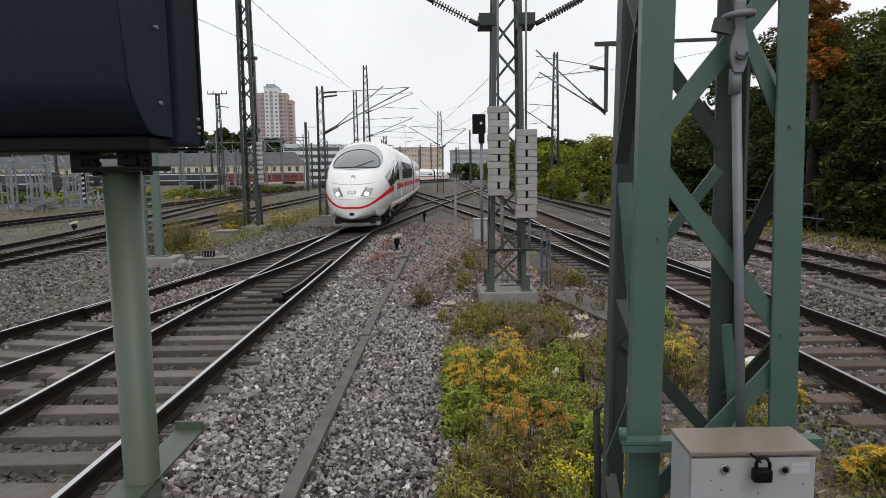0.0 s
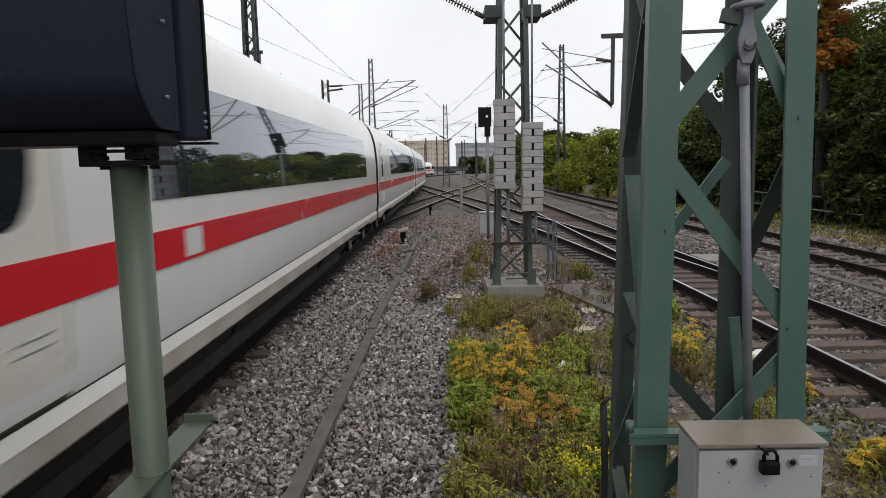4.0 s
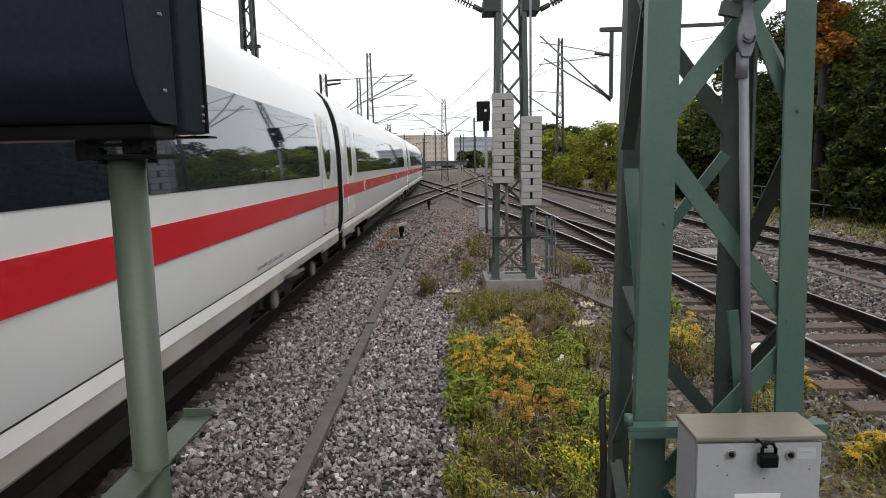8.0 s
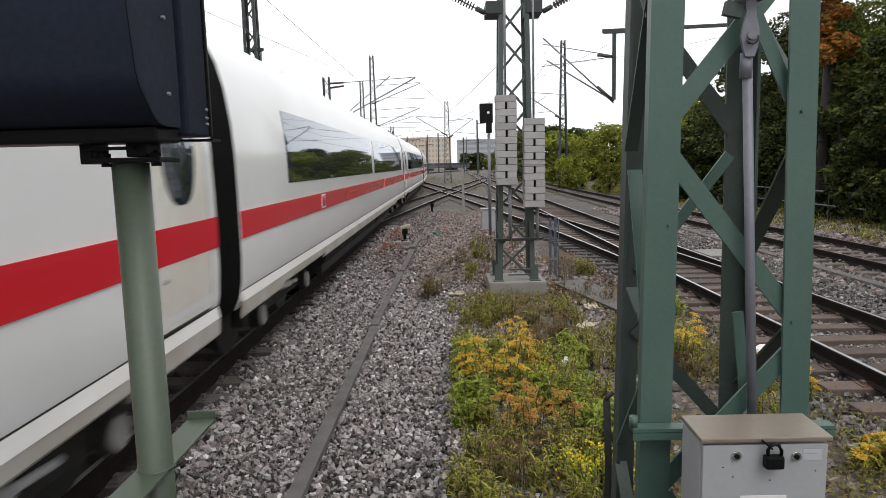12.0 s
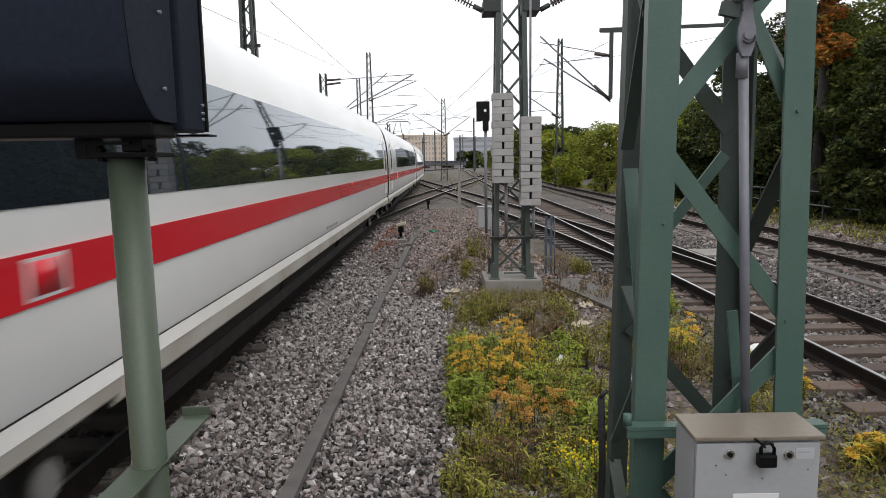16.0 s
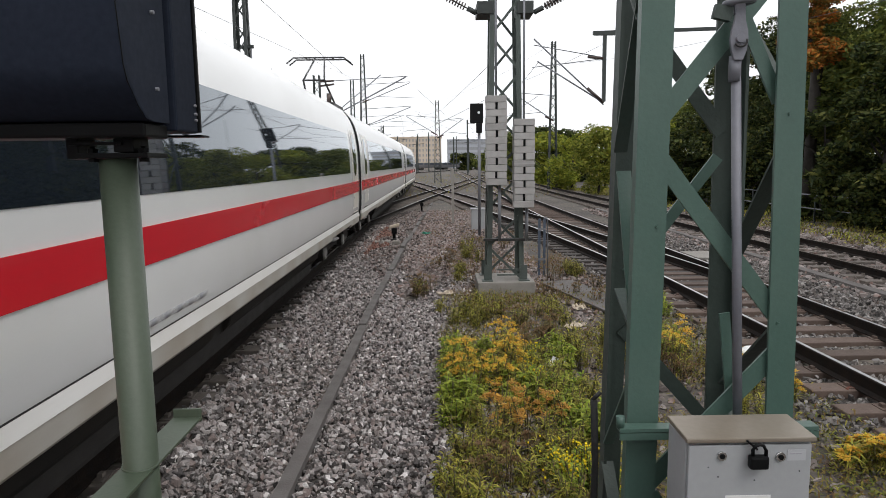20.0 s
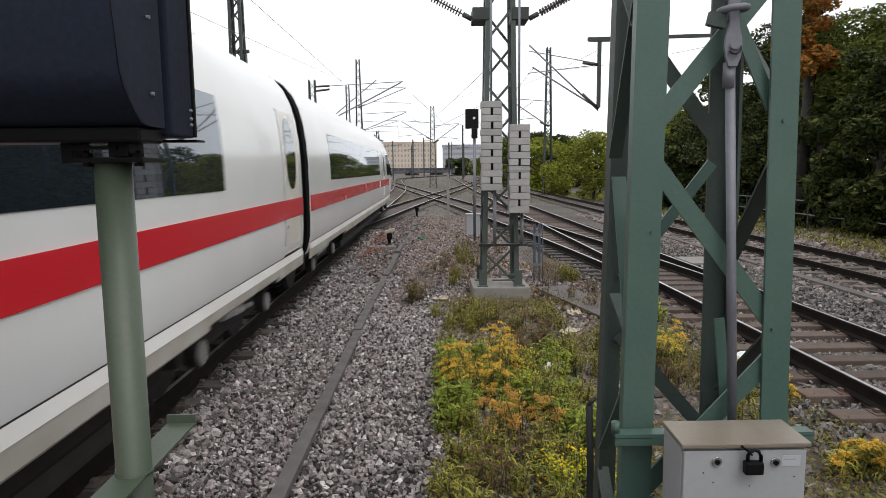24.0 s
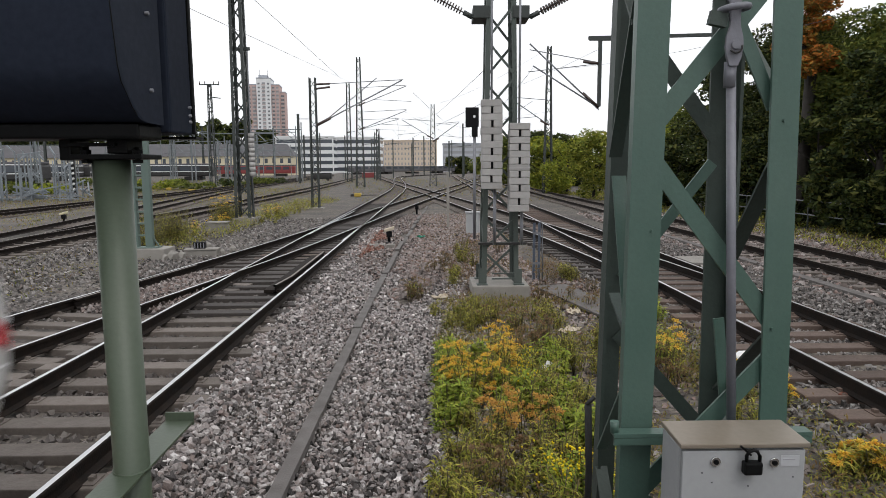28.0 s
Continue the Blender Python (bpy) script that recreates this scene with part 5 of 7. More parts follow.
def small_yard_things():
    t = thing("dwarf_signal", (1.36, 22.0, GROUND), "black square signal screen on a grey post", "railway signal")
    part("post", rod(bmesh.new(), (0.06, 0, 0), (0.06, 0, 3.75), 0.05, 12), GALV, t)
    part("screen", boxed(-0.24, 0.2, -0.05, 0.06, 3.78, 4.42, 0.02), BLACK, t)
    part("lamp_hood", boxed(-0.04, 0.16, -0.12, -0.02, 3.45, 3.78, 0.02), BLACK, t)
    part("lens", rod(bmesh.new(), (0.05, -0.07, 4.12), (0.05, -0.05, 4.12), 0.045, 12), LABEL, t)
    c = thing("relay_cabinet", (1.5, 24.2, GROUND), "pale grey relay cabinet beside the side track", "cabinet")
    part("body", boxed(-0.25, 0.25, -0.2, 0.2, 0, 0.75, 0.015), BOX_GREY, c)
    part("lid", boxed(-0.28, 0.28, -0.23, 0.23, 0.755, 0.80, 0.01), BOX_GREY, c)
    part("vent", boxed(0.0, 0.05, -0.206, -0.2, 0.66, 0.72), BLACK, c)
    p = thing("blue_post", (2.24, 13.9, GROUND), "blue-grey double steel post with top hoop", "post")
    for x in (-0.055, 0.055):
        part("upright", bar(bmesh.new(), (x, 0, 0), (x, 0, 1.25), 0.05, 0.05), mat("blue_grey_paint", (0.07, 0.09, 0.125), 0.5, vary=0.2, scale=8) if x < 0 else p.children[0].data.materials[0], p)
    part("hoop", tube(bmesh.new(), [(0.055, 0, 1.22), (0.09, 0, 1.3), (0.12, 0, 1.22), (0.13, 0.02, 0.6), (0.14, 0.02, 0.0)], 0.014), GALV, p)
    for z in (0.35, 1.0):
        part("tie", boxed(-0.08, 0.08, -0.03, -0.024, z, z + 0.05), GALV, p)
    q = thing("marker_post", (0.63, 26.5, GROUND), "thin weathered concrete marker post", "post")
    part("shaft", bar(bmesh.new(), (0, 0, 0), (0, 0, 2.25), 0.11, 0.09), CONCRETE, q)
    for x, y, h, top in ((-1.42, 21.0, 0.42, PAPER), (-0.82, 33.6, 0.5, BLACK), (-16.9, 30, 0.4, STRIPE_CREAM)):
        d = thing("point_indicator", (x, y, GROUND), "small point lantern beside the rails", "point indicator", "point lanterns")
        part("stem", rod(bmesh.new(), (0, 0, 0), (0, 0, h), 0.05, 8), BLACK, d)
        part("lantern", boxed(-0.08, 0.1, -0.08, 0.08, h - 0.2, h - 0.02, 0.02), BLACK, d)
        hood = boxed(-0.15, 0.17, -0.12, 0.12, h - 0.004, h + 0.09, 0.03)
        for v in hood.verts:
            v.co.z += 0.22 * v.co.x + (0.12 * max(0, v.co.x) if v.co.z > h + 0.05 else 0)
        part("hood", hood, top, d)
        part("collar", rod(bmesh.new(), (0, 0, 0), (0, 0, 0.06), 0.11, 10), STEEL_DARK, d)
    for x, y, sx, sy, sz in ((-1.75, 20.2, 0.5, 0.3, 0.08), (-1.3, 20.0, 0.25, 0.22, 0.1)):
        s = thing("stone_slab", (x, y, GROUND), "pale broken concrete slab", "slab")
        part("block", boxed(-sx / 2, sx / 2, -sy / 2, sy / 2, -0.02, sz, 0.015), CONCRETE, s)
    for x, y, z, m, lab in ((0.12, 11.9, 0.03, PAPER, "crumpled pale litter on the gravel"), (2.35, 10.6, 0.03, PAPER, "scrap of white paper in the weeds"), (2.0, 9.3, 0.03, PAPER, "scrap of white paper in the weeds"),
                            (1.32, 7.25, 0.12, LABEL, "scrap of white paper in the weeds"), (-0.4, 22.5, 0.04, mat("green_litter", (0.05, 0.3, 0.2), 0.5), "piece of green plastic")):
        bm = bmesh.new()
        bmesh.ops.create_grid(bm, x_segments=10, y_segments=7, size=0.5)
        for v in bm.verts:
            v.co = Vector((v.co.x * 0.30 + 0.05 * noise.noise(v.co * 4 + Vector((y, x, 1))), v.co.y * 0.17 + 0.04 * noise.noise(v.co * 5 + Vector((x, 3, y))), 0.09 * noise.noise(v.co * 4.3 + Vector((x, y, 0))) + 0.03))
        bmesh.ops.solidify(bm, geom=bm.faces[:], thickness=0.004)
        o = thing("litter", (x, y, GROUND + z, 0, 0, random.uniform(0, 180)), lab, "litter", "litter")
        part("sheet", bm, m, o)
    g = thing("plastic_bag", (3.85, 7.9, GROUND + 0.02), "crumpled white plastic bag on the ballast", "litter")
    bm = bmesh.new()
    bmesh.ops.create_icosphere(bm, subdivisions=2, radius=0.14)
    for v in bm.verts:
        v.co = Vector((v.co.x, v.co.y * 0.8, max(-0.02, v.co.z * 0.8))) * (1 + 0.45 * noise.noise(v.co * 14))
    part("bag", bm, LABEL, g)
    k = thing("yellow_case", (3.75, 6.9, GROUND), "small yellow trackside case behind the mast", "case")
    part("body", boxed(-0.1, 0.1, -0.08, 0.08, -0.02, 0.2, 0.015), YELLOW, k)
    part("lid", boxed(-0.11, 0.11, -0.09, 0.09, 0.204, 0.225, 0.008), YELLOW, k)
    c = thing("loose_cable", (0, 0, 0), "reddish brown cable lying loose on the ballast", "cable")
    part("cable", tube(bmesh.new(), [(4.25 + 0.5 * i / 9 + 0.05 * math.sin(i * 1.9), 6.5 + 0.12 * math.sin(i * 1.1) - 0.02 * i, GROUND + 0.05) for i in range(10)], 0.018), mat("red_brown_sheath", (0.16, 0.05, 0.03), 0.6), c)
    q = thing("concrete_box", (-8.29, 25.15, GROUND), "pale concrete cable box among the weeds", "box")
    part("body", boxed(-0.36, 0.36, -0.3, 0.3, -0.05, 0.36, 0.02), CONCRETE, q)
    part("lid", boxed(-0.39, 0.39, -0.33, 0.33, 0.365, 0.42, 0.015), CONCRETE, q)
    j = thing("junction_case", (-6.57, 18.55, GROUND, 0, 0, 8), "low grey trackside case with a dark top", "case")
    part("body", boxed(-0.48, 0.42, -0.22, 0.22, -0.05, 0.15, 0.02), CONCRETE, j)
    part("lid", boxed(-0.5, 0.45, -0.24, 0.24, 0.154, 0.185, 0.01), CONCRETE, j)
    part("terminal_block", boxed(-0.24, 0.08, -0.1, 0.1, 0.19, 0.37, 0.01), BLACK, j)
    for x in (-0.2, -0.12, -0.04, 0.04):
        part("terminal", boxed(x - 0.015, x + 0.015, -0.112, -0.102, 0.2, 0.35), GALV, j)
    for x, y, r in ((-7.15, 17.75, 0.16), (-6.95, 17.9, 0.13), (-7.3, 17.65, 0.11), (-7.0, 20.2, 0.14), (-6.15, 18.9, 0.1), (-5.95, 19.3, 0.13), (-1.7, 19.6, 0.12), (-1.0, 20.6, 0.1)):
        s = thing("loose_stone", (x, y, GROUND + r * 0.4, 0, 0, x * 77), "large loose stone beside the track", "stone", "loose stones")
        bm = bmesh.new()
        bmesh.ops.create_icosphere(bm, subdivisions=1, radius=r)
        for v in bm.verts:
            v.co *= 1 + 0.5 * noise.noise(v.co * 9 + Vector((x, y, 0)))
        part("stone", bm, CONCRETE, s)
    # dark board lying in the weeds beside the mast
    b = thing("ground_board", (2.75, 11.6, GROUND + 0.03, 0, 0, 14), "dark brown cover board lying in the weeds", "board")
    part("board", boxed(-0.35, 0.35, -1.5, 1.5, -0.02, 0.02, 0.005), CABLE, b)
    s = thing("cable_strip", (0, 0, 0), "dark trough running beside the far ballast", "cable trough")
    part("strip", bar(bmesh.new(), (7.85, 3, GROUND + 0.02), (8.3, 34, GROUND + 0.02), 0.22, 0.09), CABLE, s)
    o = thing("cover_slab", (6.9, 16.5, GROUND), "pale flat concrete cover slab in the ballast", "slab")
    part("slab", boxed(-0.45, 0.45, -0.6, 0.6, -0.05, 0.06, 0.01), CONCRETE, o)


def near_things():
    signal_on_pole()
    lattice_pillar()
    switch_rod()
    cabinet()
    tension_mast()
    small_yard_things()


# ---- masts and wires of the yard ----
def yard_masts():
    lattice("catenary_mast", (-8.42, 29.3, GROUND + 0.25), 0.70, 0.46, 14.5, 0.125, 0.75, "tall grey lattice mast on a stepped concrete foot", MAST_FAR, True, 0.55)
    lattice("catenary_mast", (-7.2, 40.3, GROUND), 0.5, 0.40, 7.85, 0.07, 0.6, "slim lattice mast beside the switch", MAST_FAR, True, 0.5)
    t = thing("ladder_mast", (-7.85, 18.05, GROUND), "narrow sage green ladder mast on a concrete block", "mast")
    part("foot", boxed(-0.55, 0.52, -0.36, 0.45, -0.3, 0.27, 0.02), CONCRETE, t, "weathered concrete foot")
    for x, d in ((-0.36, 0.12), (0.0, 0.2)):
        bm = bar(bmesh.new(), (x, -0.04, 0.27), (x, -0.04, 4.4), d, 0.02, up=(0, 1, 0))
        bar(bm, (x + d * 0.45, 0.03, 0.27), (x + d * 0.45, 0.03, 4.4), 0.02, 0.12, up=(0, 1, 0))
        part("upright", bm, GREEN_PALE, t)
    for k in range(12):
        part("rung", bar(bmesh.new(), (-0.36, 0, 0.62 + k * 0.33), (0.0, 0, 0.62 + k * 0.33), 0.07, 0.05), GREEN_PALE, t)
    part("brace", bar(bmesh.new(), (0.06, 0.02, 0.62), (0.24, 0.06, 0.28), 0.06, 0.03), GREEN_PALE, t)
    part("base_plate", boxed(-0.48, 0.26, -0.16, 0.2, 0.272, 0.3, 0.005), GREEN_PALE, t)
    lattice("catenary_mast", (-9.2, 84, GROUND), 1.15, 0.5, 16.2, 0.12, 0.9, "tall distant lattice steel mast", MAST_FAR, True, 0.0)
    lattice("catenary_mast", (-14.1, 112, GROUND), 0.9, 0.6, 16.6, 0.13, 1.0, "tall distant lattice steel mast", MAST_FAR, False, 0.0)
    lattice("catenary_mast", (0.1, 86, GROUND), 0.95, 0.5, 10.6, 0.11, 0.8, "distant lattice mast beside the crossover", MAST_FAR, True, 0.0)
    lattice("catenary_mast", (10.6, 60, GROUND), 0.85, 0.4, 13.2, 0.11, 0.85, "lattice mast behind the bushes", MAST_FAR, True, 0.0)
    a = lattice("signal_wire_mast", (-31.6, 95, GROUND), 0.9, 0.5, 14.4, 0.12, 0.9, "slim distant lattice steel mast with crossbar", MAST_FAR, True, 0.0)
    part("crossbar", bar(bmesh.new(), (-1.4, 0, 14.3), (1.4, 0, 14.3), 0.14, 0.14), MAST_FAR, a)
    for x in (-1.35, -0.6, 0.6, 1.35):
        part("insulator", rod(bmesh.new(), (x, 0, 14.3), (x, 0, 14.75), 0.07, 8), PORCELAIN, a)
    part("arm", bar(bmesh.new(), (0, 0, 12.6), (1.5, 0, 12.4), 0.12, 0.12), MAST_FAR, a)
    lattice("catenary_mast", (-10.5, 128, GROUND), 0.9, 0.6, 10.0, 0.14, 1.0, "slim distant lattice steel mast", MAST_FAR, False, 0.0)
    lattice("catenary_mast", (-12.0, 140, GROUND), 0.9, 0.6, 10.0, 0.14, 1.0, "slim distant lattice steel mast", MAST_FAR, False, 0.0)
    for x, y, h in ((-21.8, 108, 11.2), (-36, 150, 11.5), (-33, 170, 11), (-5.5, 190, 11), (-2.5, 200, 12), (7.5, 160, 13), (4.5, 175, 9.5), (-60, 130, 12), (-52, 150, 12), (-70, 120, 11), (-48, 110, 10)):
        p = thing("steel_mast", (x, y, GROUND), "plain dark steel mast in the far yard", "mast", "plain masts")
        bm = bar(bmesh.new(), (0, -0.17, 0), (0, -0.17, h), 0.36, 0.03, up=(0, 1, 0))
        bar(bm, (0, 0.17, 0), (0, 0.17, h), 0.36, 0.03, up=(0, 1, 0))
        bar(bm, (0, 0, 0), (0, 0, h), 0.03, 0.31, up=(0, 1, 0))
        part("shaft", bm, MAST_FAR, p)
        part("bracket", bar(bmesh.new(), (-0.2, 0, h * 0.93), (1.8, 0, h * 0.93), 0.1, 0.1), MAST_FAR, p)


def cantilever(at, reach, sign, label):
    """Tubular bracket that holds the wires: stay, tube and steady arm."""
    t = thing("catenary_bracket", at, label, "catenary bracket", "catenary brackets")
    part("drop_post", bar(bmesh.new(), (0, 0, 0.15), (0, 0, 3.55), 0.17, 0.17), MAST_FAR, t)
    part("head_plate", bar(bmesh.new(), (-0.55, 0, 3.5), (0.55, 0, 3.5), 0.2, 0.1), MAST_FAR, t)
    for z0, z1, k in ((0.0, 3.3, 1.0), (0.1, 2.2, 0.95)):
        part("strut", rod(bmesh.new(), (0, 0, z0), (sign * reach * k, 0, z1), 0.04, 8), GALV, t)
    part("stay", rod(bmesh.new(), (0, 0, 2.35), (sign * reach, 0, 3.0), 0.022, 8), GALV, t)
    part("steady_arm", rod(bmesh.new(), (0, 0, 2.3), (sign * reach * 1.02, 0, 1.9), 0.02, 8), GALV, t)
    for z in (0.1, 2.3):
        part("insulator", rod(bmesh.new(), (0.0, 0, z), (sign * 0.85, 0, z + (0.74 if z < 1 else 0.1)), 0.075, 10), PORCELAIN, t)
    return t


def wire_span(name, pts, r, label):
    o = finish(name, tube(bmesh.new(), pts, r, 5), STEEL_DARK)
    return tagged(o, label, "overhead wire", "overhead wires")


def sagging(p, q, sag, n=10):
    p, q = Vector(p), Vector(q)
    return [p.lerp(q, i / n) - Vector((0, 0, sag * 4 * (i / n) * (1 - i / n))) for i in range(n + 1)]


def overhead():
    cantilever((8.6, 34, 5.15), 3.6, -1, "grey tubular bracket hanging from a cross beam")
    b = thing("cross_beam", (0, 0, 0), "slim steel cross beam over the side tracks", "beam")
    part("beam", bar(bmesh.new(), (8.0, 34, 8.72), (15.8, 34, 8.9), 0.18, 0.16), MAST_FAR, b)
    part("post", bar(bmesh.new(), (15.8, 34, GROUND), (15.8, 34, 9.3), 0.3, 0.3), MAST_FAR, b)
    for x, y, z, reach, s in ((-9.2, 83.5, 7.0, 6.0, 1), (-9.2, 83.5, 10.0, 6.0, 1), (-14.5, 111.5, 8.0, 9.0, 1), (0.1, 85.5, 6.0, 4.0, -1), (0.1, 85.5, 5.6, 3.4, 1), (10.6, 59.6, 6.0, 3.6, -1)):
        t = thing("catenary_bracket", (x, y, z), "tubular catenary bracket on a lattice mast", "catenary bracket", "catenary brackets")
        part("strut", rod(bmesh.new(), (0, 0, 0), (s * reach, 0, 2.4), 0.05, 6), GALV, t)
        part("stay", rod(bmesh.new(), (0, 0, 2.2), (s * reach, 0, 2.5), 0.035, 6), GALV, t)
        part("steady_arm", rod(bmesh.new(), (s * reach * 0.3, 0, 0.75), (s * reach * 1.1, 0, 0.5), 0.03, 6), GALV, t)
        part("insulator", rod(bmesh.new(), (0, 0, 0.0), (s * 0.8, 0, 0.38), 0.09, 8), PORCELAIN, t)
    t = thing("catenary_bracket", (-7.05, 40.0, 4.75), "tubular catenary bracket with dark insulators on a slim mast", "catenary bracket", "catenary brackets")
    part("strut", rod(bmesh.new(), (0, 0, 0), (5.25, 0, 2.68), 0.04, 8), GALV, t)
    part("strut", rod(bmesh.new(), (0.6, 0, 0.3), (3.75, 0, 2.82), 0.03, 8), GALV, t)
    part("stay", rod(bmesh.new(), (0, 0, 2.45), (5.35, 0, 2.72), 0.022, 8), GALV, t)
    part("insulator", rod(bmesh.new(), (0.1, 0, 0.05), (0.95, 0, 0.485), 0.09, 10), PORCELAIN, t)
    part("insulator", rod(bmesh.new(), (0.1, 0, 2.46), (0.95, 0, 2.50), 0.06, 10), PORCELAIN, t)
    part("insulator", rod(bmesh.new(), (0.1, 0, 2.20), (0.95, 0, 2.30), 0.06, 10), PORCELAIN, t)
    w = thing("weight_stack", (-8.0, 29.2, GROUND), "pale cylindrical tensioning weights beside the tall mast", "weights", "tensioning weights")
    for k in range(9):
        part("weight", rod(bmesh.new(), (0, 0, 2.1 + k * 0.21), (0, 0, 2.30 + k * 0.21), 0.15, 14), WEIGHT, w)
    part("hanger", rod(bmesh.new(), (0, 0, 0.2), (0, 0, 7.6), 0.022, 8), GALV, w)
    part("pulley_bracket", bar(bmesh.new(), (-0.5, 0.1, 7.6), (0.1, 0, 7.6), 0.1, 0.14), MAST_FAR, w)
    # contact and carrying wires over the tracks
    for f, y0, y1 in ((train_x, 60, 200), (curve_through(BRANCH), 45, 180), (curve_through(CROSS), 34, 160), (lambda y: 5.2, 34, 160)):
        ys = np.linspace(y0, y1, 14)
        wire_span("contact_wire", [(float(f(y)), y, 5.6) for y in ys], 0.012, "thin contact wire over the track")
        wire_span("carrying_wire", [(float(f(y)), y, 6.9 + 0.35 * math.cos(k * 1.6)) for k, y in enumerate(ys)], 0.012, "sagging carrying wire over the track")
    # feeders crossing the sky
    for p, q, sag in (((-7.0, 10, 8.7), (-5.38, 40, 7.5), 0.0), ((-8.0, 10, 6.6), (-8.833, 84, 12.3), 0.0), ((-9.2, 84, 13.3), (-14.5, 112, 14), 0.2), ((12, 10, 5.8), (10.6, 60, 11), 0.5),
                      ((8.6, 34, 8.2), (5.0, 60, 8.6), 0.2), ((0.1, 86, 7.6), (10.6, 60, 7.2), 0.05), ((1.0, 86, 10.5), (10.6, 60, 12.9), 0.5), ((-3.4, 84, 9.2), (0.1, 86, 8.2), 0.05)):
        wire_span("feeder_wire", sagging(p, q, sag), 0.009, "dark feeder wire against the sky")


# ---- trees, fence and buildings ----
LEAF_DARK = islands("dark_foliage", [(0.009, 0.016, 0.006), (0.026, 0.041, 0.012), (0.070, 0.088, 0.020), (0.018, 0.028, 0.009), (0.14, 0.14, 0.034)], 0.7, 0.0, translucent=0.12)
LEAF_MIX = islands("autumn_foliage", [(0.04, 0.06, 0.015), (0.09, 0.12, 0.027), (0.19, 0.20, 0.04), (0.06, 0.08, 0.022)], 0.7, 0.0, translucent=0.25)
LEAF_ORANGE = islands("orange_foliage", [(0.34, 0.10, 0.02), (0.46, 0.17, 0.03), (0.18, 0.09, 0.02), (0.07, 0.08, 0.02), (0.40, 0.22, 0.04)], 0.7, 0.0, translucent=0.25)
LEAF_OLIVE = islands("olive_foliage", [(0.06, 0.08, 0.016), (0.16, 0.19, 0.03), (0.30, 0.31, 0.05), (0.09, 0.12, 0.022), (0.36, 0.33, 0.06)], 0.7, 0.0, translucent=0.25)
LEAF_YELLOW = islands("yellow_green_foliage", [(0.12, 0.15, 0.022), (0.28, 0.31, 0.042), (0.11, 0.15, 0.022), (0.40, 0.38, 0.05)], 0.7, 0.0, translucent=0.3)


def leaf_cloud(blobs, count, size, seed, aspect=0.85):
    """Quads scattered through clumps (centre, radii), each a small spray of leaves."""
    rng = np.random.default_rng(seed)
    vol = np.array([b[1][0] * b[1][1] * b[1][2] for b in blobs]) ** 0.75
    which = rng.choice(len(blobs), count, p=vol / vol.sum())
    c = np.array([b[0] for b in blobs])[which]
    r = np.array([b[1] for b in blobs])[which]
    d = rng.normal(size=(count, 3))
    d /= np.linalg.norm(d, axis=1, keepdims=True)
    p = c + d * r * (rng.uniform(0.25, 1, (count, 1)) ** 0.45)
    a = rng.normal(size=(count, 3)) * np.array([1, 1, 0.6])
    a /= np.linalg.norm(a, axis=1, keepdims=True)
    b = np.cross(a, rng.normal(size=(count, 3)))
    b /= np.linalg.norm(b, axis=1, keepdims=True)
    s = size * rng.uniform(0.5, 1.4, (count, 1))
    v = np.stack([p - a * s, p + b * s * aspect * 0.5 - a * s * 0.1, p + a * s, p - b * s * aspect * 0.5 + a * s * 0.1], 1)
    return v.reshape(-1, 3), np.arange(count * 4).reshape(-1, 4)


def tree(at, height, spread, seed, leaf, label, count=9000, size=0.16, low=0.2, clumps=26, limbs=7):
    rng = random.Random(seed)
    t = thing("tree", at, label, "tree", "trees along the line")
    tr = bmesh.new()
    tube(tr, [(0, 0, -0.3), (0.05, 0.03, height * 0.3), (0.1, -0.05, height * 0.62)], 0.02 * height, 8)
    for i in range(limbs):
        a, z = rng.uniform(0, 6.28), height * rng.uniform(0.25, 0.6)
        k = spread * rng.uniform(0.35, 0.6)
        tube(tr, [(0.05, 0, z), (math.cos(a) * k * 0.5, math.sin(a) * k * 0.5, z + height * 0.1), (math.cos(a) * k, math.sin(a) * k, z + height * 0.22)], 0.006 * height, 6)
    part("trunk", tr, BARK, t)
    blobs = []
    for i in range(clumps):
        a, q = rng.uniform(0, 6.28), rng.uniform(0, 1) ** 0.6
        z = height * rng.uniform(low, 0.95)
        env = spread * (0.35 + 0.65 * math.sin(math.pi * min(1, (z / height - low * 0.6) / (1 - low * 0.6) * 0.9 + 0.1)))
        r = spread * rng.uniform(0.2, 0.38)
        blobs.append(((math.cos(a) * q * env * 0.85, math.sin(a) * q * env * 0.85, z), (r, r, r * rng.uniform(0.55, 0.8))))
    v, f = leaf_cloud(blobs, count, size, seed)
    o = from_arrays("crown", v, f, leaf)
    o.parent = t
    return t


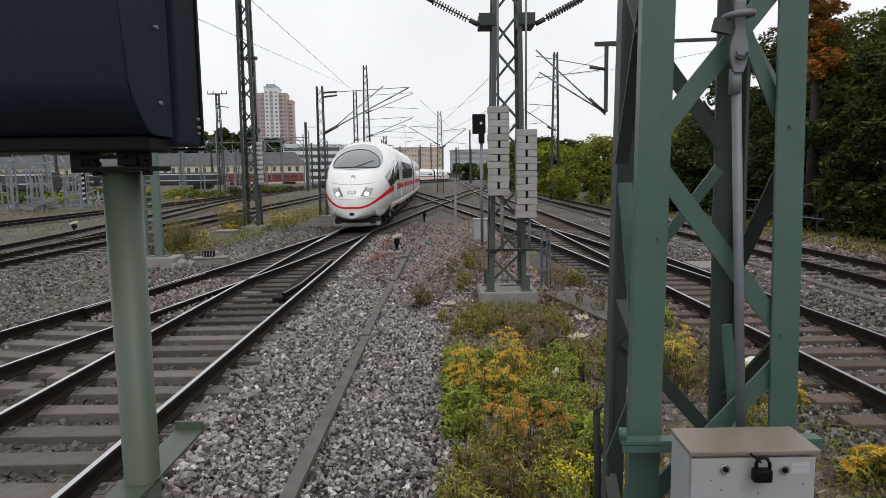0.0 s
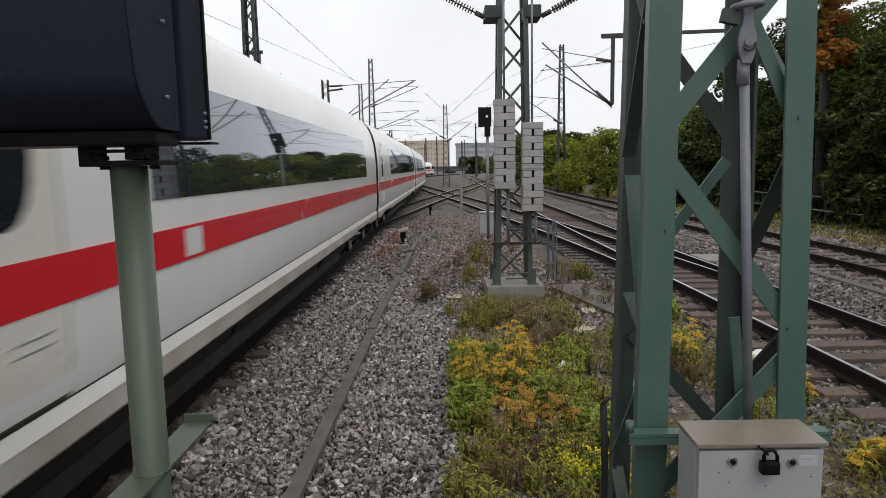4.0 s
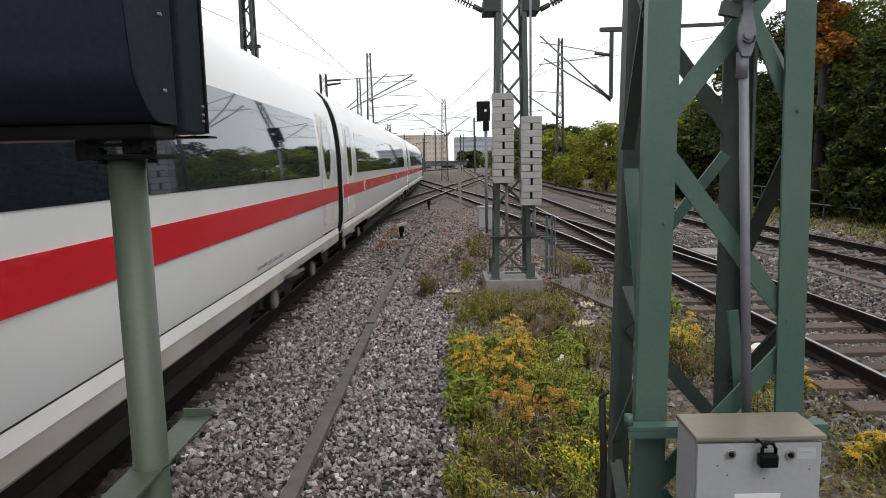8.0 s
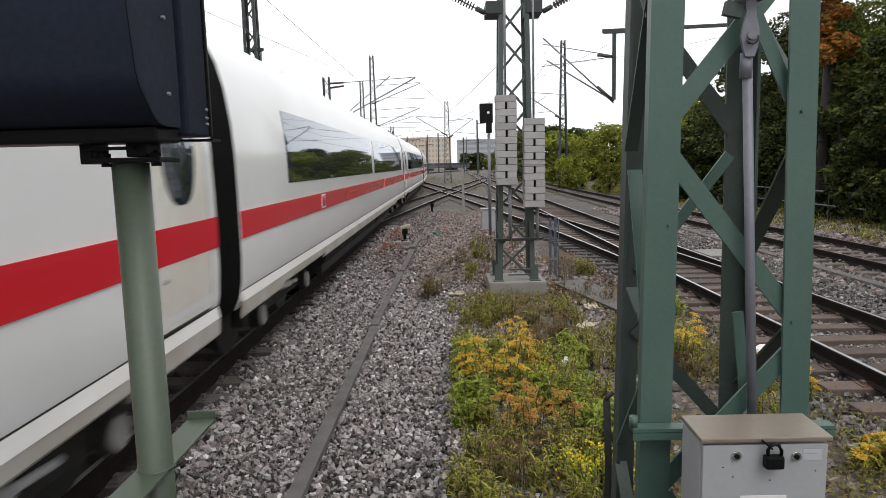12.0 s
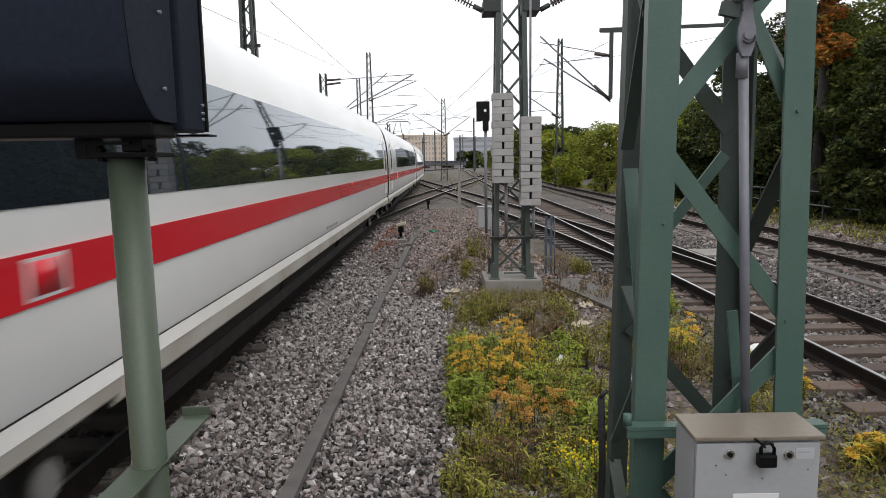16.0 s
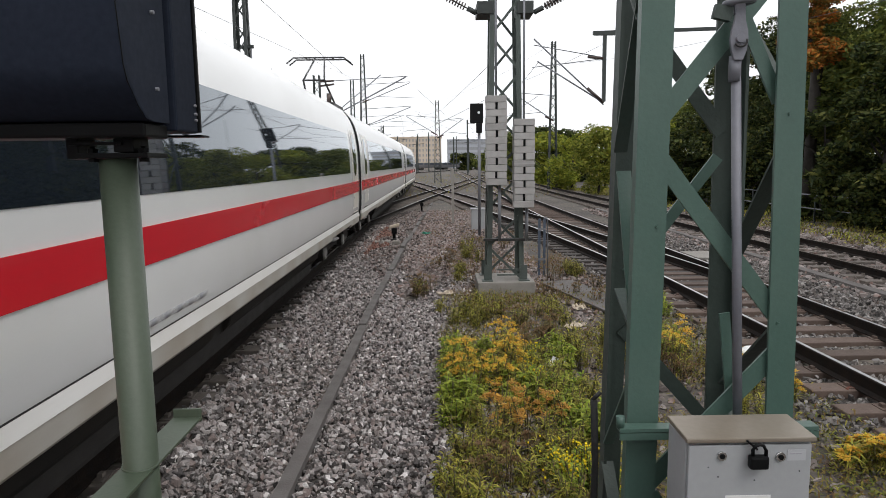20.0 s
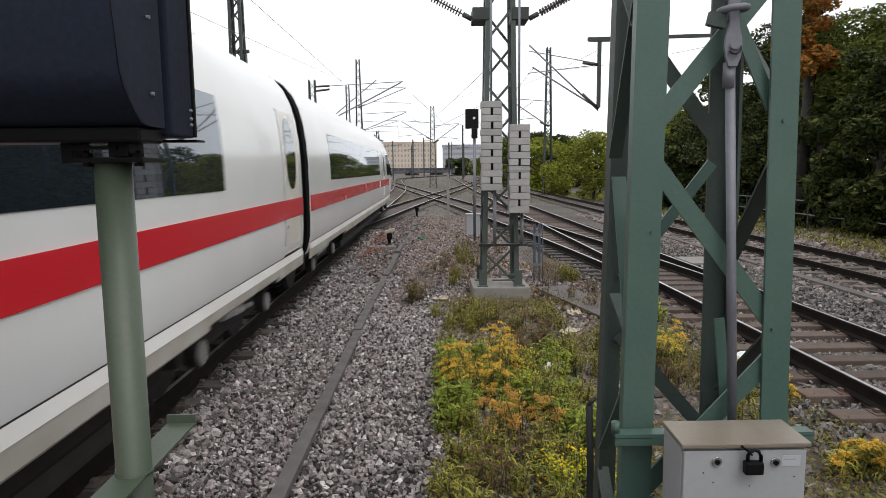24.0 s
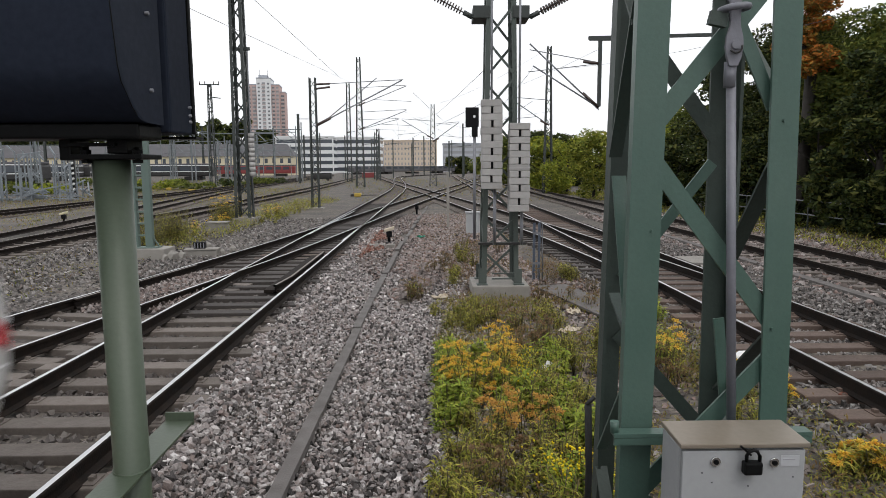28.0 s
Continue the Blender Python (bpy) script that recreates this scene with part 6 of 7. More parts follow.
def vegetation():
    spec = [((18.2, 26, GROUND), 8.4, 3.6, LEAF_MIX), ((22.8, 27, GROUND), 8.6, 5.0, LEAF_DARK), ((17.6, 31.5, GROUND), 9.2, 3.3, LEAF_DARK), ((18.5, 17, GROUND), 9.0, 4.2, LEAF_DARK), ((27, 22, GROUND), 11.5, 5.5, LEAF_DARK),
            ((20, 36, GROUND), 10.0, 4.0, LEAF_DARK), ((17, 8, GROUND), 12.5, 5.2, LEAF_DARK), ((18, -3, GROUND), 12.5, 5.5, LEAF_DARK), ((17.5, -14, GROUND), 12, 5.5, LEAF_DARK), ((24, 12, GROUND), 14, 5.5, LEAF_DARK)]
    for i, (at, h, s, leaf) in enumerate(spec):
        tree(at, h, s, 10 + i, leaf, "dense dark green tree beside the fence", 46000 if at[1] > 20 and at[0] < 23 else 6000, 0.105 if at[1] > 20 and at[0] < 23 else 0.22, 0.06, 52)
    tree((15.4, 27.0, GROUND), 11.2, 1.5, 40, LEAF_ORANGE, "tree turning orange among the green crowns", 13000, 0.10, 0.55, 44, 4)
    tree((15.3, 22.2, GROUND), 6.6, 2.0, 41, LEAF_DARK, "dense dark green tree beside the fence", 30000, 0.10, 0.05, 34)
    for i, (x, y, h, s, leaf) in enumerate(((12.4, 50, 5.0, 2.6, LEAF_OLIVE), (15.2, 46, 5.4, 2.8, LEAF_YELLOW), (17.5, 43, 6.5, 3.2, LEAF_MIX), (12.4, 60, 5.2, 3.2, LEAF_YELLOW), (16, 62, 6, 3.6, LEAF_OLIVE), (20, 56, 7, 3.8, LEAF_MIX),
                                           (12.5, 74, 5.6, 3.6, LEAF_YELLOW), (16.5, 84, 6.4, 4.2, LEAF_DARK), (12, 96, 6.5, 4.5, LEAF_MIX), (18, 110, 8, 5.5, LEAF_DARK), (13.4, 130, 8, 6, LEAF_MIX), (24, 75, 8, 5, LEAF_DARK), (14.2, 38, 3.6, 2.0, LEAF_DARK), (16.5, 37, 8.0, 3.0, LEAF_DARK), (18.0, 41, 8.5, 3.2, LEAF_DARK))):
        tree((x, y, GROUND), h, s, 60 + i, leaf, "bushy small tree with mixed green and yellowing leaves", 6500, 0.14 if y < 70 else 0.26, 0.05, 26)
    # dense undergrowth behind the fence
    for i in range(16):
        y = 3 + i * 2.9
        tree((15.9 + 0.8 * math.sin(i * 2.3), y, GROUND), 4.2 + 1.2 * math.sin(i * 1.7), 2.3, 140 + i, LEAF_DARK, "dense dark undergrowth bush behind the fence", 4800, 0.14, 0.02, 24)
    f = thing("fence", (0, 0, 0), "thin steel rail fence in front of the trees", "fence")
    for y in np.arange(0, 42, 2.5):
        part("post", bar(bmesh.new(), (14.6, y, GROUND), (14.6, y, GROUND + 1.1), 0.05, 0.05), MAST_FAR, f)
    for z in (0.55, 1.08):
        part("rail", bar(bmesh.new(), (14.6, 0, GROUND + z), (14.6, 40, GROUND + z), 0.04, 0.04), GALV, f)


FACADE_YELLOW = mat("yellow_render", (0.56, 0.50, 0.36), 0.9, vary=0.08, scale=0.2, bump=0.05)
FACADE_WHITE = mat("white_render", (0.66, 0.67, 0.68), 0.85, vary=0.06, scale=0.2, bump=0.05)
FACADE_PINK = mat("pinkish_render", (0.5, 0.365, 0.34), 0.9, vary=0.08, scale=0.2, bump=0.05)
BALCONY = mat("greyish_pink_balustrade", (0.46, 0.40, 0.39), 0.9, vary=0.08, scale=0.2, bump=0.05)
FACADE_BEIGE = mat("beige_render", (0.55, 0.46, 0.37), 0.9, vary=0.08, scale=0.2, bump=0.05)
FACADE_GREY = mat("grey_render", (0.36, 0.38, 0.42), 0.9, vary=0.08, scale=0.2, bump=0.05)
ROOF_DARK = mat("slate_roof", (0.085, 0.083, 0.09), 0.8, vary=0.15, scale=0.4, bump=0.2)
# distance haze is put into the lightened colours of the two far panes
PANE_HAZY = mat("hazy_far_pane", (0.27, 0.275, 0.29), 0.3, vary=0.15, scale=0.3, bump=0.0)
PANE_GREY = mat("haze_grey_far_pane", (0.16, 0.165, 0.18), 0.3, vary=0.15, scale=0.3, bump=0.0)
PANE = mat("window_pane", (0.06, 0.07, 0.085), 0.12, vary=0.1, scale=0.3, bump=0.0)
COACH_RED = mat("coach_red", (0.20, 0.03, 0.03), 0.5, vary=0.1, scale=0.4, bump=0.0)


def building(name, at, turn, w, d, h, wall, label, rows, cols, roof="flat", win=(0.5, 0.5), bands=False, rise=5.0, glass=None):
    """House with real window openings' frames set into its front and right flank."""
    t = thing(name, pose(*at, 0, 0, turn), label, "building", "buildings behind the yard")
    part("wall", boxed(-w / 2, w / 2, 0, d, -1, h), wall, t)
    if roof == "flat":
        part("roof", boxed(-w / 2 - 0.3, w / 2 + 0.3, -0.3, d + 0.3, h + 0.01, h + 0.8), wall, t)
    else:
        bm = bmesh.new()
        vs = [bm.verts.new(p) for p in ((-w / 2 - 0.5, -0.6, h), (w / 2 + 0.5, -0.6, h), (w / 2 + 0.5, d + 0.6, h), (-w / 2 - 0.5, d + 0.6, h), (-w / 2 + 3, d / 2, h + rise), (w / 2 - 3, d / 2, h + rise))]
        for q in ((0, 1, 5, 4), (1, 2, 5), (2, 3, 4, 5), (3, 0, 4), (3, 2, 1, 0)):
            bm.faces.new([vs[i] for i in q])
        part("roof", bm, ROOF_DARK, t)
    fh = h / rows
    glass = glass or PANE
    for r in range(rows):
        z0 = r * fh + fh * (1 - win[1]) / 2
        if bands:
            part("window", boxed(-w / 2 + 0.5, w / 2 - 0.5, -0.06, 0.1, z0, z0 + fh * win[1]), glass, t)
            part("window", boxed(w / 2 - 0.1, w / 2 + 0.06, 0.5, d - 0.5, z0, z0 + fh * win[1]), glass, t)
            continue
        for c in range(cols):
            cw = w / cols
            x = -w / 2 + cw * (c + 0.5)
            part("window", boxed(x - cw * win[0] / 2, x + cw * win[0] / 2, -0.06, 0.1, z0, z0 + fh * win[1]), glass, t)
    return t


def tower_block(at):
    """Residential tower: white core between two pink wings, each storey with windows, balcony slab and balustrade."""
    t = thing("tower_block", pose(*at, 0, 0, 6), "tall pinkish and white residential tower block with balconies", "building", "buildings behind the yard")
    for x0, x1, y0, top, wall, cols in ((-5.2, 5.2, 0.0, 69.0, FACADE_WHITE, 3), (-13.4, -5.22, 2.0, 64.5, FACADE_PINK, 2), (5.22, 11.2, 2.5, 64.5, FACADE_PINK, 2), (11.22, 15.0, 6.0, 59.5, FACADE_PINK, 1)):
        part("wall", boxed(x0, x1, y0, 20, -1, top), wall, t)
        part("roof", boxed(x0 - 0.2, x1 + 0.2, y0 - 0.2, 20.2, top + 0.01, top + 0.7), FACADE_GREY, t)
        cw = (x1 - x0) / cols
        for r in range(2, int(top / 2.9)):
            z = r * 2.9
            for c in range(cols):
                x = x0 + cw * (c + 0.5)
                if wall is FACADE_PINK or c == 1:
                    part("balcony_recess", boxed(x - cw * 0.33, x + cw * 0.33, y0 - 0.05, y0 + 0.1, z + 0.1, z + 2.4), PANE_HAZY if c else PANE_GREY, t)
                    part("balustrade", boxed(x - cw * 0.38, x + cw * 0.38, y0 - 1.2, y0 - 1.05, z, z + 1.0), BALCONY, t)
                else:
                    part("window", boxed(x - cw * 0.22, x + cw * 0.22, y0 - 0.06, y0 + 0.1, z + 0.8, z + 2.1), PANE_GREY, t)
    part("plant_room", boxed(-4.0, 2.5, 4, 12, 69.75, 72.0), FACADE_GREY, t)
    for x in (-3.2, 2.6):
        part("aerial", rod(bmesh.new(), (x, 5, 69.7), (x, 5, 76), 0.12, 6), MAST_FAR, t)
    return t


def distance():
    # tower block
    tower_block((-126, 500, 0))
    building("apartment_house", (-80, 235, 0), 4, 60, 14, 6.6, FACADE_YELLOW, "long cream house with dark hipped roof", 2, 22, "hip", (0.4, 0.5), rise=4.6)
    building("apartment_house", (-144, 240, 0), 0, 54, 14, 6.4, FACADE_YELLOW, "long cream house with dark hipped roof", 2, 18, "hip", (0.4, 0.5), rise=4.6)
    building("office_block", (-58, 300, 0), 3, 26, 18, 16, FACADE_WHITE, "white office block with dark window bands", 5, 8, win=(0.5, 0.5), bands=True)
    building("office_block", (-38, 330, 0), 0, 24, 18, 17, FACADE_WHITE, "white office block with dark window bands", 5, 8, win=(0.5, 0.5), bands=True)
    building("long_house", (-14, 420, 0), 0, 34, 16, 19, FACADE_BEIGE, "beige long house beyond the yard", 6, 16, win=(0.4, 0.5), glass=PANE_HAZY)
    building("office_block", (22, 420, 0), 0, 30, 16, 17, FACADE_GREY, "pale grey office block beyond the yard", 5, 9, win=(0.5, 0.5), bands=True, glass=PANE_HAZY)
    building("office_block", (-34, 440, 0), 0, 20, 16, 15, FACADE_GREY, "grey office block beyond the yard", 4, 7, win=(0.5, 0.5), glass=PANE_HAZY)
    # parked coaches and wagons
    def coach(x, y, turn, n, body, roof, label, h=3.6):
        c = thing("parked_coach", (x, y, -0.1, 0, 0, turn), label, "railway coach", "parked coaches")
        part("body", boxed(-11.5, 11.5, -1.4, 1.4, 0.9, h, 0.3), body, c)
        part("roof", boxed(-11.4, 11.4, -1.3, 1.3, h + 0.02, h + 0.35, 0.15), roof, c)
        for k in range(n):
            part("window", boxed(-10.4 + k * 21 / n, -10.4 + (k + 0.72) * 21 / n, -1.43, -1.3, 2.0, 2.8), PANE, c)
        for a in (-9, 6):
            part("bogie", boxed(a, a + 3, -1.1, 1.1, 0.1, 0.85, 0.1), UNDER, c)
        return c
    coach(-50, 185, 2, 9, COACH_RED, ROOF_DARK, "dark red parked passenger coach", 3.0)
    coach(-74.5, 186, 2, 9, COACH_RED, ROOF_DARK, "dark red parked passenger coach", 3.0)
    for x, y in ((-62, 86), (-86, 85.2), (-54, 128), (-78, 127)):
        c = coach(x, y, 2, 4, STEEL_DARK, ROOF_DARK, "dark parked coach with two thin white lines", 3.0)
        for z, h in ((2.9, 0.16), (1.75, 0.13)):
            part("pale_line", boxed(-11.45, 11.45, -1.45, -1.38, z, z + h), FACADE_WHITE, c)
    for i in range(5):
        coach(-22 + i * 9.5, 232 + i * 14, 60, 5, ROOF_DARK, ROOF_DARK, "dark row of parked wagons", 2.6)
    # wooded slope behind the houses
    for i in range(18):
        tree((-213 + i * 7.9, 290 + (i % 3) * 10, GROUND), 23.0 + 2.5 * math.sin(i * 2.1), 8, 90 + i, LEAF_DARK, "dark tree on the slope behind the houses", 3600, 1.0, 0.3, 26)
    for i in range(5):
        tree((10 + i * 11, 250 + (i % 3) * 25, GROUND), 6, 6, 110 + i, LEAF_DARK, "far hedge of dark green trees", 1800, 0.7, 0.02, 16)


STRIPE_YELLOW = mat("dull_yellow", (0.4, 0.28, 0.04), 0.6)
PALE_STEEL = mat("blue_white_galvanised", (0.2, 0.225, 0.245), 0.5, 0.2, vary=0.4, scale=2)
MAST_PALE = mat("pale_galvanised_lattice", (0.17, 0.19, 0.20), 0.6, 0.2, vary=0.2, scale=1)


def yard_clutter():
    """What fills the far yard: gantries, bushes, point machines, small vehicles."""
    for x, y, h in ((-45.5, 76, 6.4), (-41.5, 75, 6.2), (-38.6, 79, 4.4), (-52, 96, 7.5), (-47.5, 98, 7), (-40, 102, 7.5), (-34.5, 112, 7.2), (-31.5, 118, 8.5), (-44, 135, 8)):
        lattice("yard_gantry_mast", (x, y, GROUND), 0.9, 0.6, h, 0.13, 0.9, "pale galvanised lattice post of a yard gantry", MAST_PALE, False, 0.0)
    rng = random.Random(17)
    for i in range(16):
        x, y = rng.uniform(-80, -26), rng.uniform(95, 190)
        w, h = rng.uniform(6, 16), rng.uniform(6.5, 9.5)
        g = thing("yard_gantry", (x, y, GROUND), "slim grey wire gantry across the far tracks", "gantry", "yard gantries")
        for a in (-w / 2, w / 2):
            part("post", bar(bmesh.new(), (a, 0, 0), (a, 0, h + 1.2), 0.17, 0.17), MAST_PALE, g)
        part("beam", bar(bmesh.new(), (-w / 2, 0, h), (w / 2, 0, h), 0.11, 0.14), MAST_PALE, g)
        for k in range(3):
            a = -w / 2 + w * (k + 0.7) / 3.4
            part("strut", rod(bmesh.new(), (a, 0, h), (a + 1.7, 0, h - 1.6), 0.06, 5), MAST_PALE, g)
            part("arm", rod(bmesh.new(), (a + 1.7, 0, h - 1.6), (a - 0.8, 0, h - 1.9), 0.05, 5), MAST_PALE, g)
    for x, y in ((-12.2, 150), (-9.4, 158), (-5.2, 168), (6.0, 200), (9.0, 185), (-15.8, 172), (-18.5, 140), (-25.5, 150)):
        p = thing("steel_mast", (x, y, GROUND), "plain dark steel mast in the far yard", "mast", "plain masts")
        h = rng.uniform(8.5, 11.5)
        part("shaft", bar(bmesh.new(), (0, 0, 0), (0, 0, h), 0.24, 0.24), MAST_FAR, p)
        part("bracket", bar(bmesh.new(), (-1.9, 0, h * 0.86), (1.9, 0, h * 0.9), 0.12, 0.12), MAST_FAR, p)
    # barrier pole with black and yellow bands
    t = thing("striped_post", (-30.6, 56, GROUND), "black and white banded lattice post in the yard", "post")
    for k in range(14):
        part("band", bar(bmesh.new(), (-0.22, 0, k * 0.22 + 0.02), (0.22, 0, k * 0.22 + 0.16), 0.3, 0.13), LABEL if k % 2 else BLACK, t)
    for x in (-0.26, 0.26):
        part("upright", bar(bmesh.new(), (x, 0.05, 0), (x, 0.05, 3.3), 0.08, 0.1), STEEL_DARK, t)
    # pale steel frames stacked and standing beside the sidings
    for i in range(15):
        x, y = -36.5 + i * 0.62 + 0.4 * math.sin(i * 2.7), 54 + 3.5 * math.sin(i * 1.9)
        h = 2.2 + 1.9 * abs(math.sin(i * 1.3)) if i < 11 else 1.4
        g = thing("wire_rack", (x, y, GROUND, 0, 0, i * 47), "pale galvanised steel rack standing in the yard", "rack", "stored steel racks")
        for s in (-0.4, 0.4):
            part("upright", bar(bmesh.new(), (s, 0, 0), (s * 0.8, 0, h), 0.1, 0.1), PALE_STEEL, g)
        for k in range(int(h / 0.7)):
            z = 0.3 + k * 0.7
            part("brace", bar(bmesh.new(), (-0.4, 0, z), (0.4, 0, z + 0.55 * (-1) ** k), 0.07, 0.07), PALE_STEEL, g)
        part("arm", bar(bmesh.new(), (-0.3, 0, h - 0.1), (1.6 * math.cos(i * 2.1), 0.3, h - 0.1 + 0.7 * math.sin(i)), 0.1, 0.1), PALE_STEEL, g)
        part("cross_piece", bar(bmesh.new(), (-0.9, 0.2, 0.15), (1.0, -0.2, 0.5 + 0.3 * math.sin(i * 3.0)), 0.12, 0.1), PALE_STEEL, g)
    s = thing("low_scrap", (-31.5, 51.5, GROUND), "heap of pale steel lengths on the ground", "scrap")
    for k in range(12):
        a = k * 0.9
        part("length", bar(bmesh.new(), (-1.6 * math.cos(a), -0.6 * math.sin(a), 0.1 + 0.05 * k), (1.4 * math.cos(a + 0.3), 0.7 * math.sin(a), 0.2 + 0.09 * k), 0.12, 0.1), PALE_STEEL, s)
    for x, y in ((-25.7, 70), (-6.4, 56), (-30.5, 76)):
        m = thing("point_machine", (x, y, GROUND), "yellow point machine cover beside the rails", "point machine", "point machines")
        part("cover", boxed(-0.3, 0.3, -0.22, 0.22, 0, 0.3, 0.07), STRIPE_YELLOW, m)
        part("motor", boxed(-0.62, -0.32, -0.15, 0.15, 0.02, 0.24, 0.05), STEEL_DARK, m)
        part("rod", bar(bmesh.new(), (0.3, 0, 0.12), (1.6, 0, 0.12), 0.06, 0.06), STEEL_DARK, m)
    c = thing("trolley", (-21.5, 128, GROUND), "dark covered trolley with a pale roof", "trolley")
    part("body", boxed(-1.9, 1.9, -0.8, 0.8, 0.35, 1.5, 0.3), STEEL_DARK, c)
    part("canopy", boxed(-2.2, 4.5, -0.9, 0.9, 1.52, 1.75, 0.05), FACADE_WHITE, c)
    part("pillar", bar(bmesh.new(), (4.2, 0, 0), (4.2, 0, 1.6), 0.12, 0.12), MAST_PALE, c)
    for a in (-1.2, 1.2):
        part("wheel", rod(bmesh.new(), (a, -0.85, 0.3), (a, -0.7, 0.3), 0.3, 14), RUBBER, c)
    r = thing("red_case", (-16.3, 168, GROUND), "red equipment case far along the tracks", "case")
    part("body", boxed(-1.6, 1.6, -0.6, 0.6, 0, 1.2, 0.1), COACH_RED, r)
    part("lid", boxed(-1.7, 1.7, -0.7, 0.7, 1.21, 1.3, 0.02), COACH_RED, r)
    for i in range(22):
        x, y = rng.uniform(-62, -24), rng.uniform(58, 110)
        b = thing("yard_bush", (x, y, GROUND), "low yellow-green bush between yard tracks", "bush", "yard bushes")
        v, f = leaf_cloud([((rng.uniform(-1.6, 1.6), rng.uniform(-1, 1), rng.uniform(0.2, 0.7)), (1.1, 0.8, 0.55)) for _ in range(5)], 700, 0.2, 300 + i)
        o = from_arrays("crown", v, f, (LEAF_YELLOW, LEAF_MIX, LEAF_DARK)[i % 3])
        o.parent = b


# ---- weeds ----
WEED_LOW = islands("low_weeds", [(0.10, 0.12, 0.024), (0.20, 0.20, 0.04), (0.17, 0.115, 0.045), (0.32, 0.28, 0.06), (0.09, 0.13, 0.026), (0.22, 0.13, 0.06), (0.03, 0.03, 0.012)], 0.85, 0.0, translucent=0.25)
WEED_DRY = islands("dry_weeds", [(0.19, 0.12, 0.06), (0.17, 0.085, 0.055), (0.26, 0.19, 0.09), (0.12, 0.075, 0.035), (0.16, 0.15, 0.045)], 0.9, 0.0, translucent=0.2)
WEED_GREEN = islands("fresh_green_leaves", [(0.14, 0.22, 0.03), (0.26, 0.33, 0.045), (0.40, 0.43, 0.07), (0.07, 0.11, 0.025)], 0.75, 0.0, translucent=0.3)
WEED_OLIVE = islands("olive_leaves", [(0.13, 0.165, 0.03), (0.26, 0.275, 0.045), (0.45, 0.42, 0.08), (0.20, 0.14, 0.05), (0.06, 0.07, 0.018)], 0.8, 0.0, translucent=0.3)
PLUME = islands("golden_plumes", [(0.70, 0.43, 0.05), (0.82, 0.54, 0.07), (0.66, 0.30, 0.06), (0.70, 0.56, 0.08), (0.52, 0.46, 0.08)], 0.85, 0.0, translucent=0.3)
PLUME_RUST = islands("rusty_plumes", [(0.54, 0.29, 0.06), (0.66, 0.38, 0.08), (0.40, 0.20, 0.06), (0.60, 0.44, 0.13)], 0.85, 0.0, translucent=0.25)
YELLOW_BLOOM = islands("yellow_blooms", [(0.62, 0.46, 0.01), (0.7, 0.55, 0.02), (0.5, 0.36, 0.01)], 0.7, 0.0)
STALK = mat("weed_stalk", (0.10, 0.085, 0.04), 0.8, vary=0.2, bump=0.0)


def blades(p, d, n, length, width, bend=0.3):
    """Narrow leaves: two quads each, from p along d, drooping. Arrays of n."""
    side = np.cross(d, np.array([0, 0, 1.0]))
    side /= np.maximum(1e-6, np.linalg.norm(side, axis=1, keepdims=True))
    L, W = length[:, None], width[:, None]
    mid = p + d * L * 0.5
    tip = p + d * L - np.array([0, 0, 1.0]) * L * bend
    v = np.stack([p - side * W * 0.25, p + side * W * 0.25, mid + side * W * 0.5, mid - side * W * 0.5, tip + side * W * 0.05, tip - side * W * 0.05], 1)
    f = (np.array([[0, 1, 2, 3], [3, 2, 4, 5]])[None] + 6 * np.arange(n)[:, None, None]).reshape(-1, 4)
    return v.reshape(-1, 3), f


def unit(rng, n, zlo=-0.1, zhi=0.7):
    a = rng.uniform(0, 2 * np.pi, n)
    z = rng.uniform(zlo, zhi, n)
    r = np.sqrt(1 - np.clip(z, -0.99, 0.99) ** 2)
    return np.stack([r * np.cos(a), r * np.sin(a), z], -1)


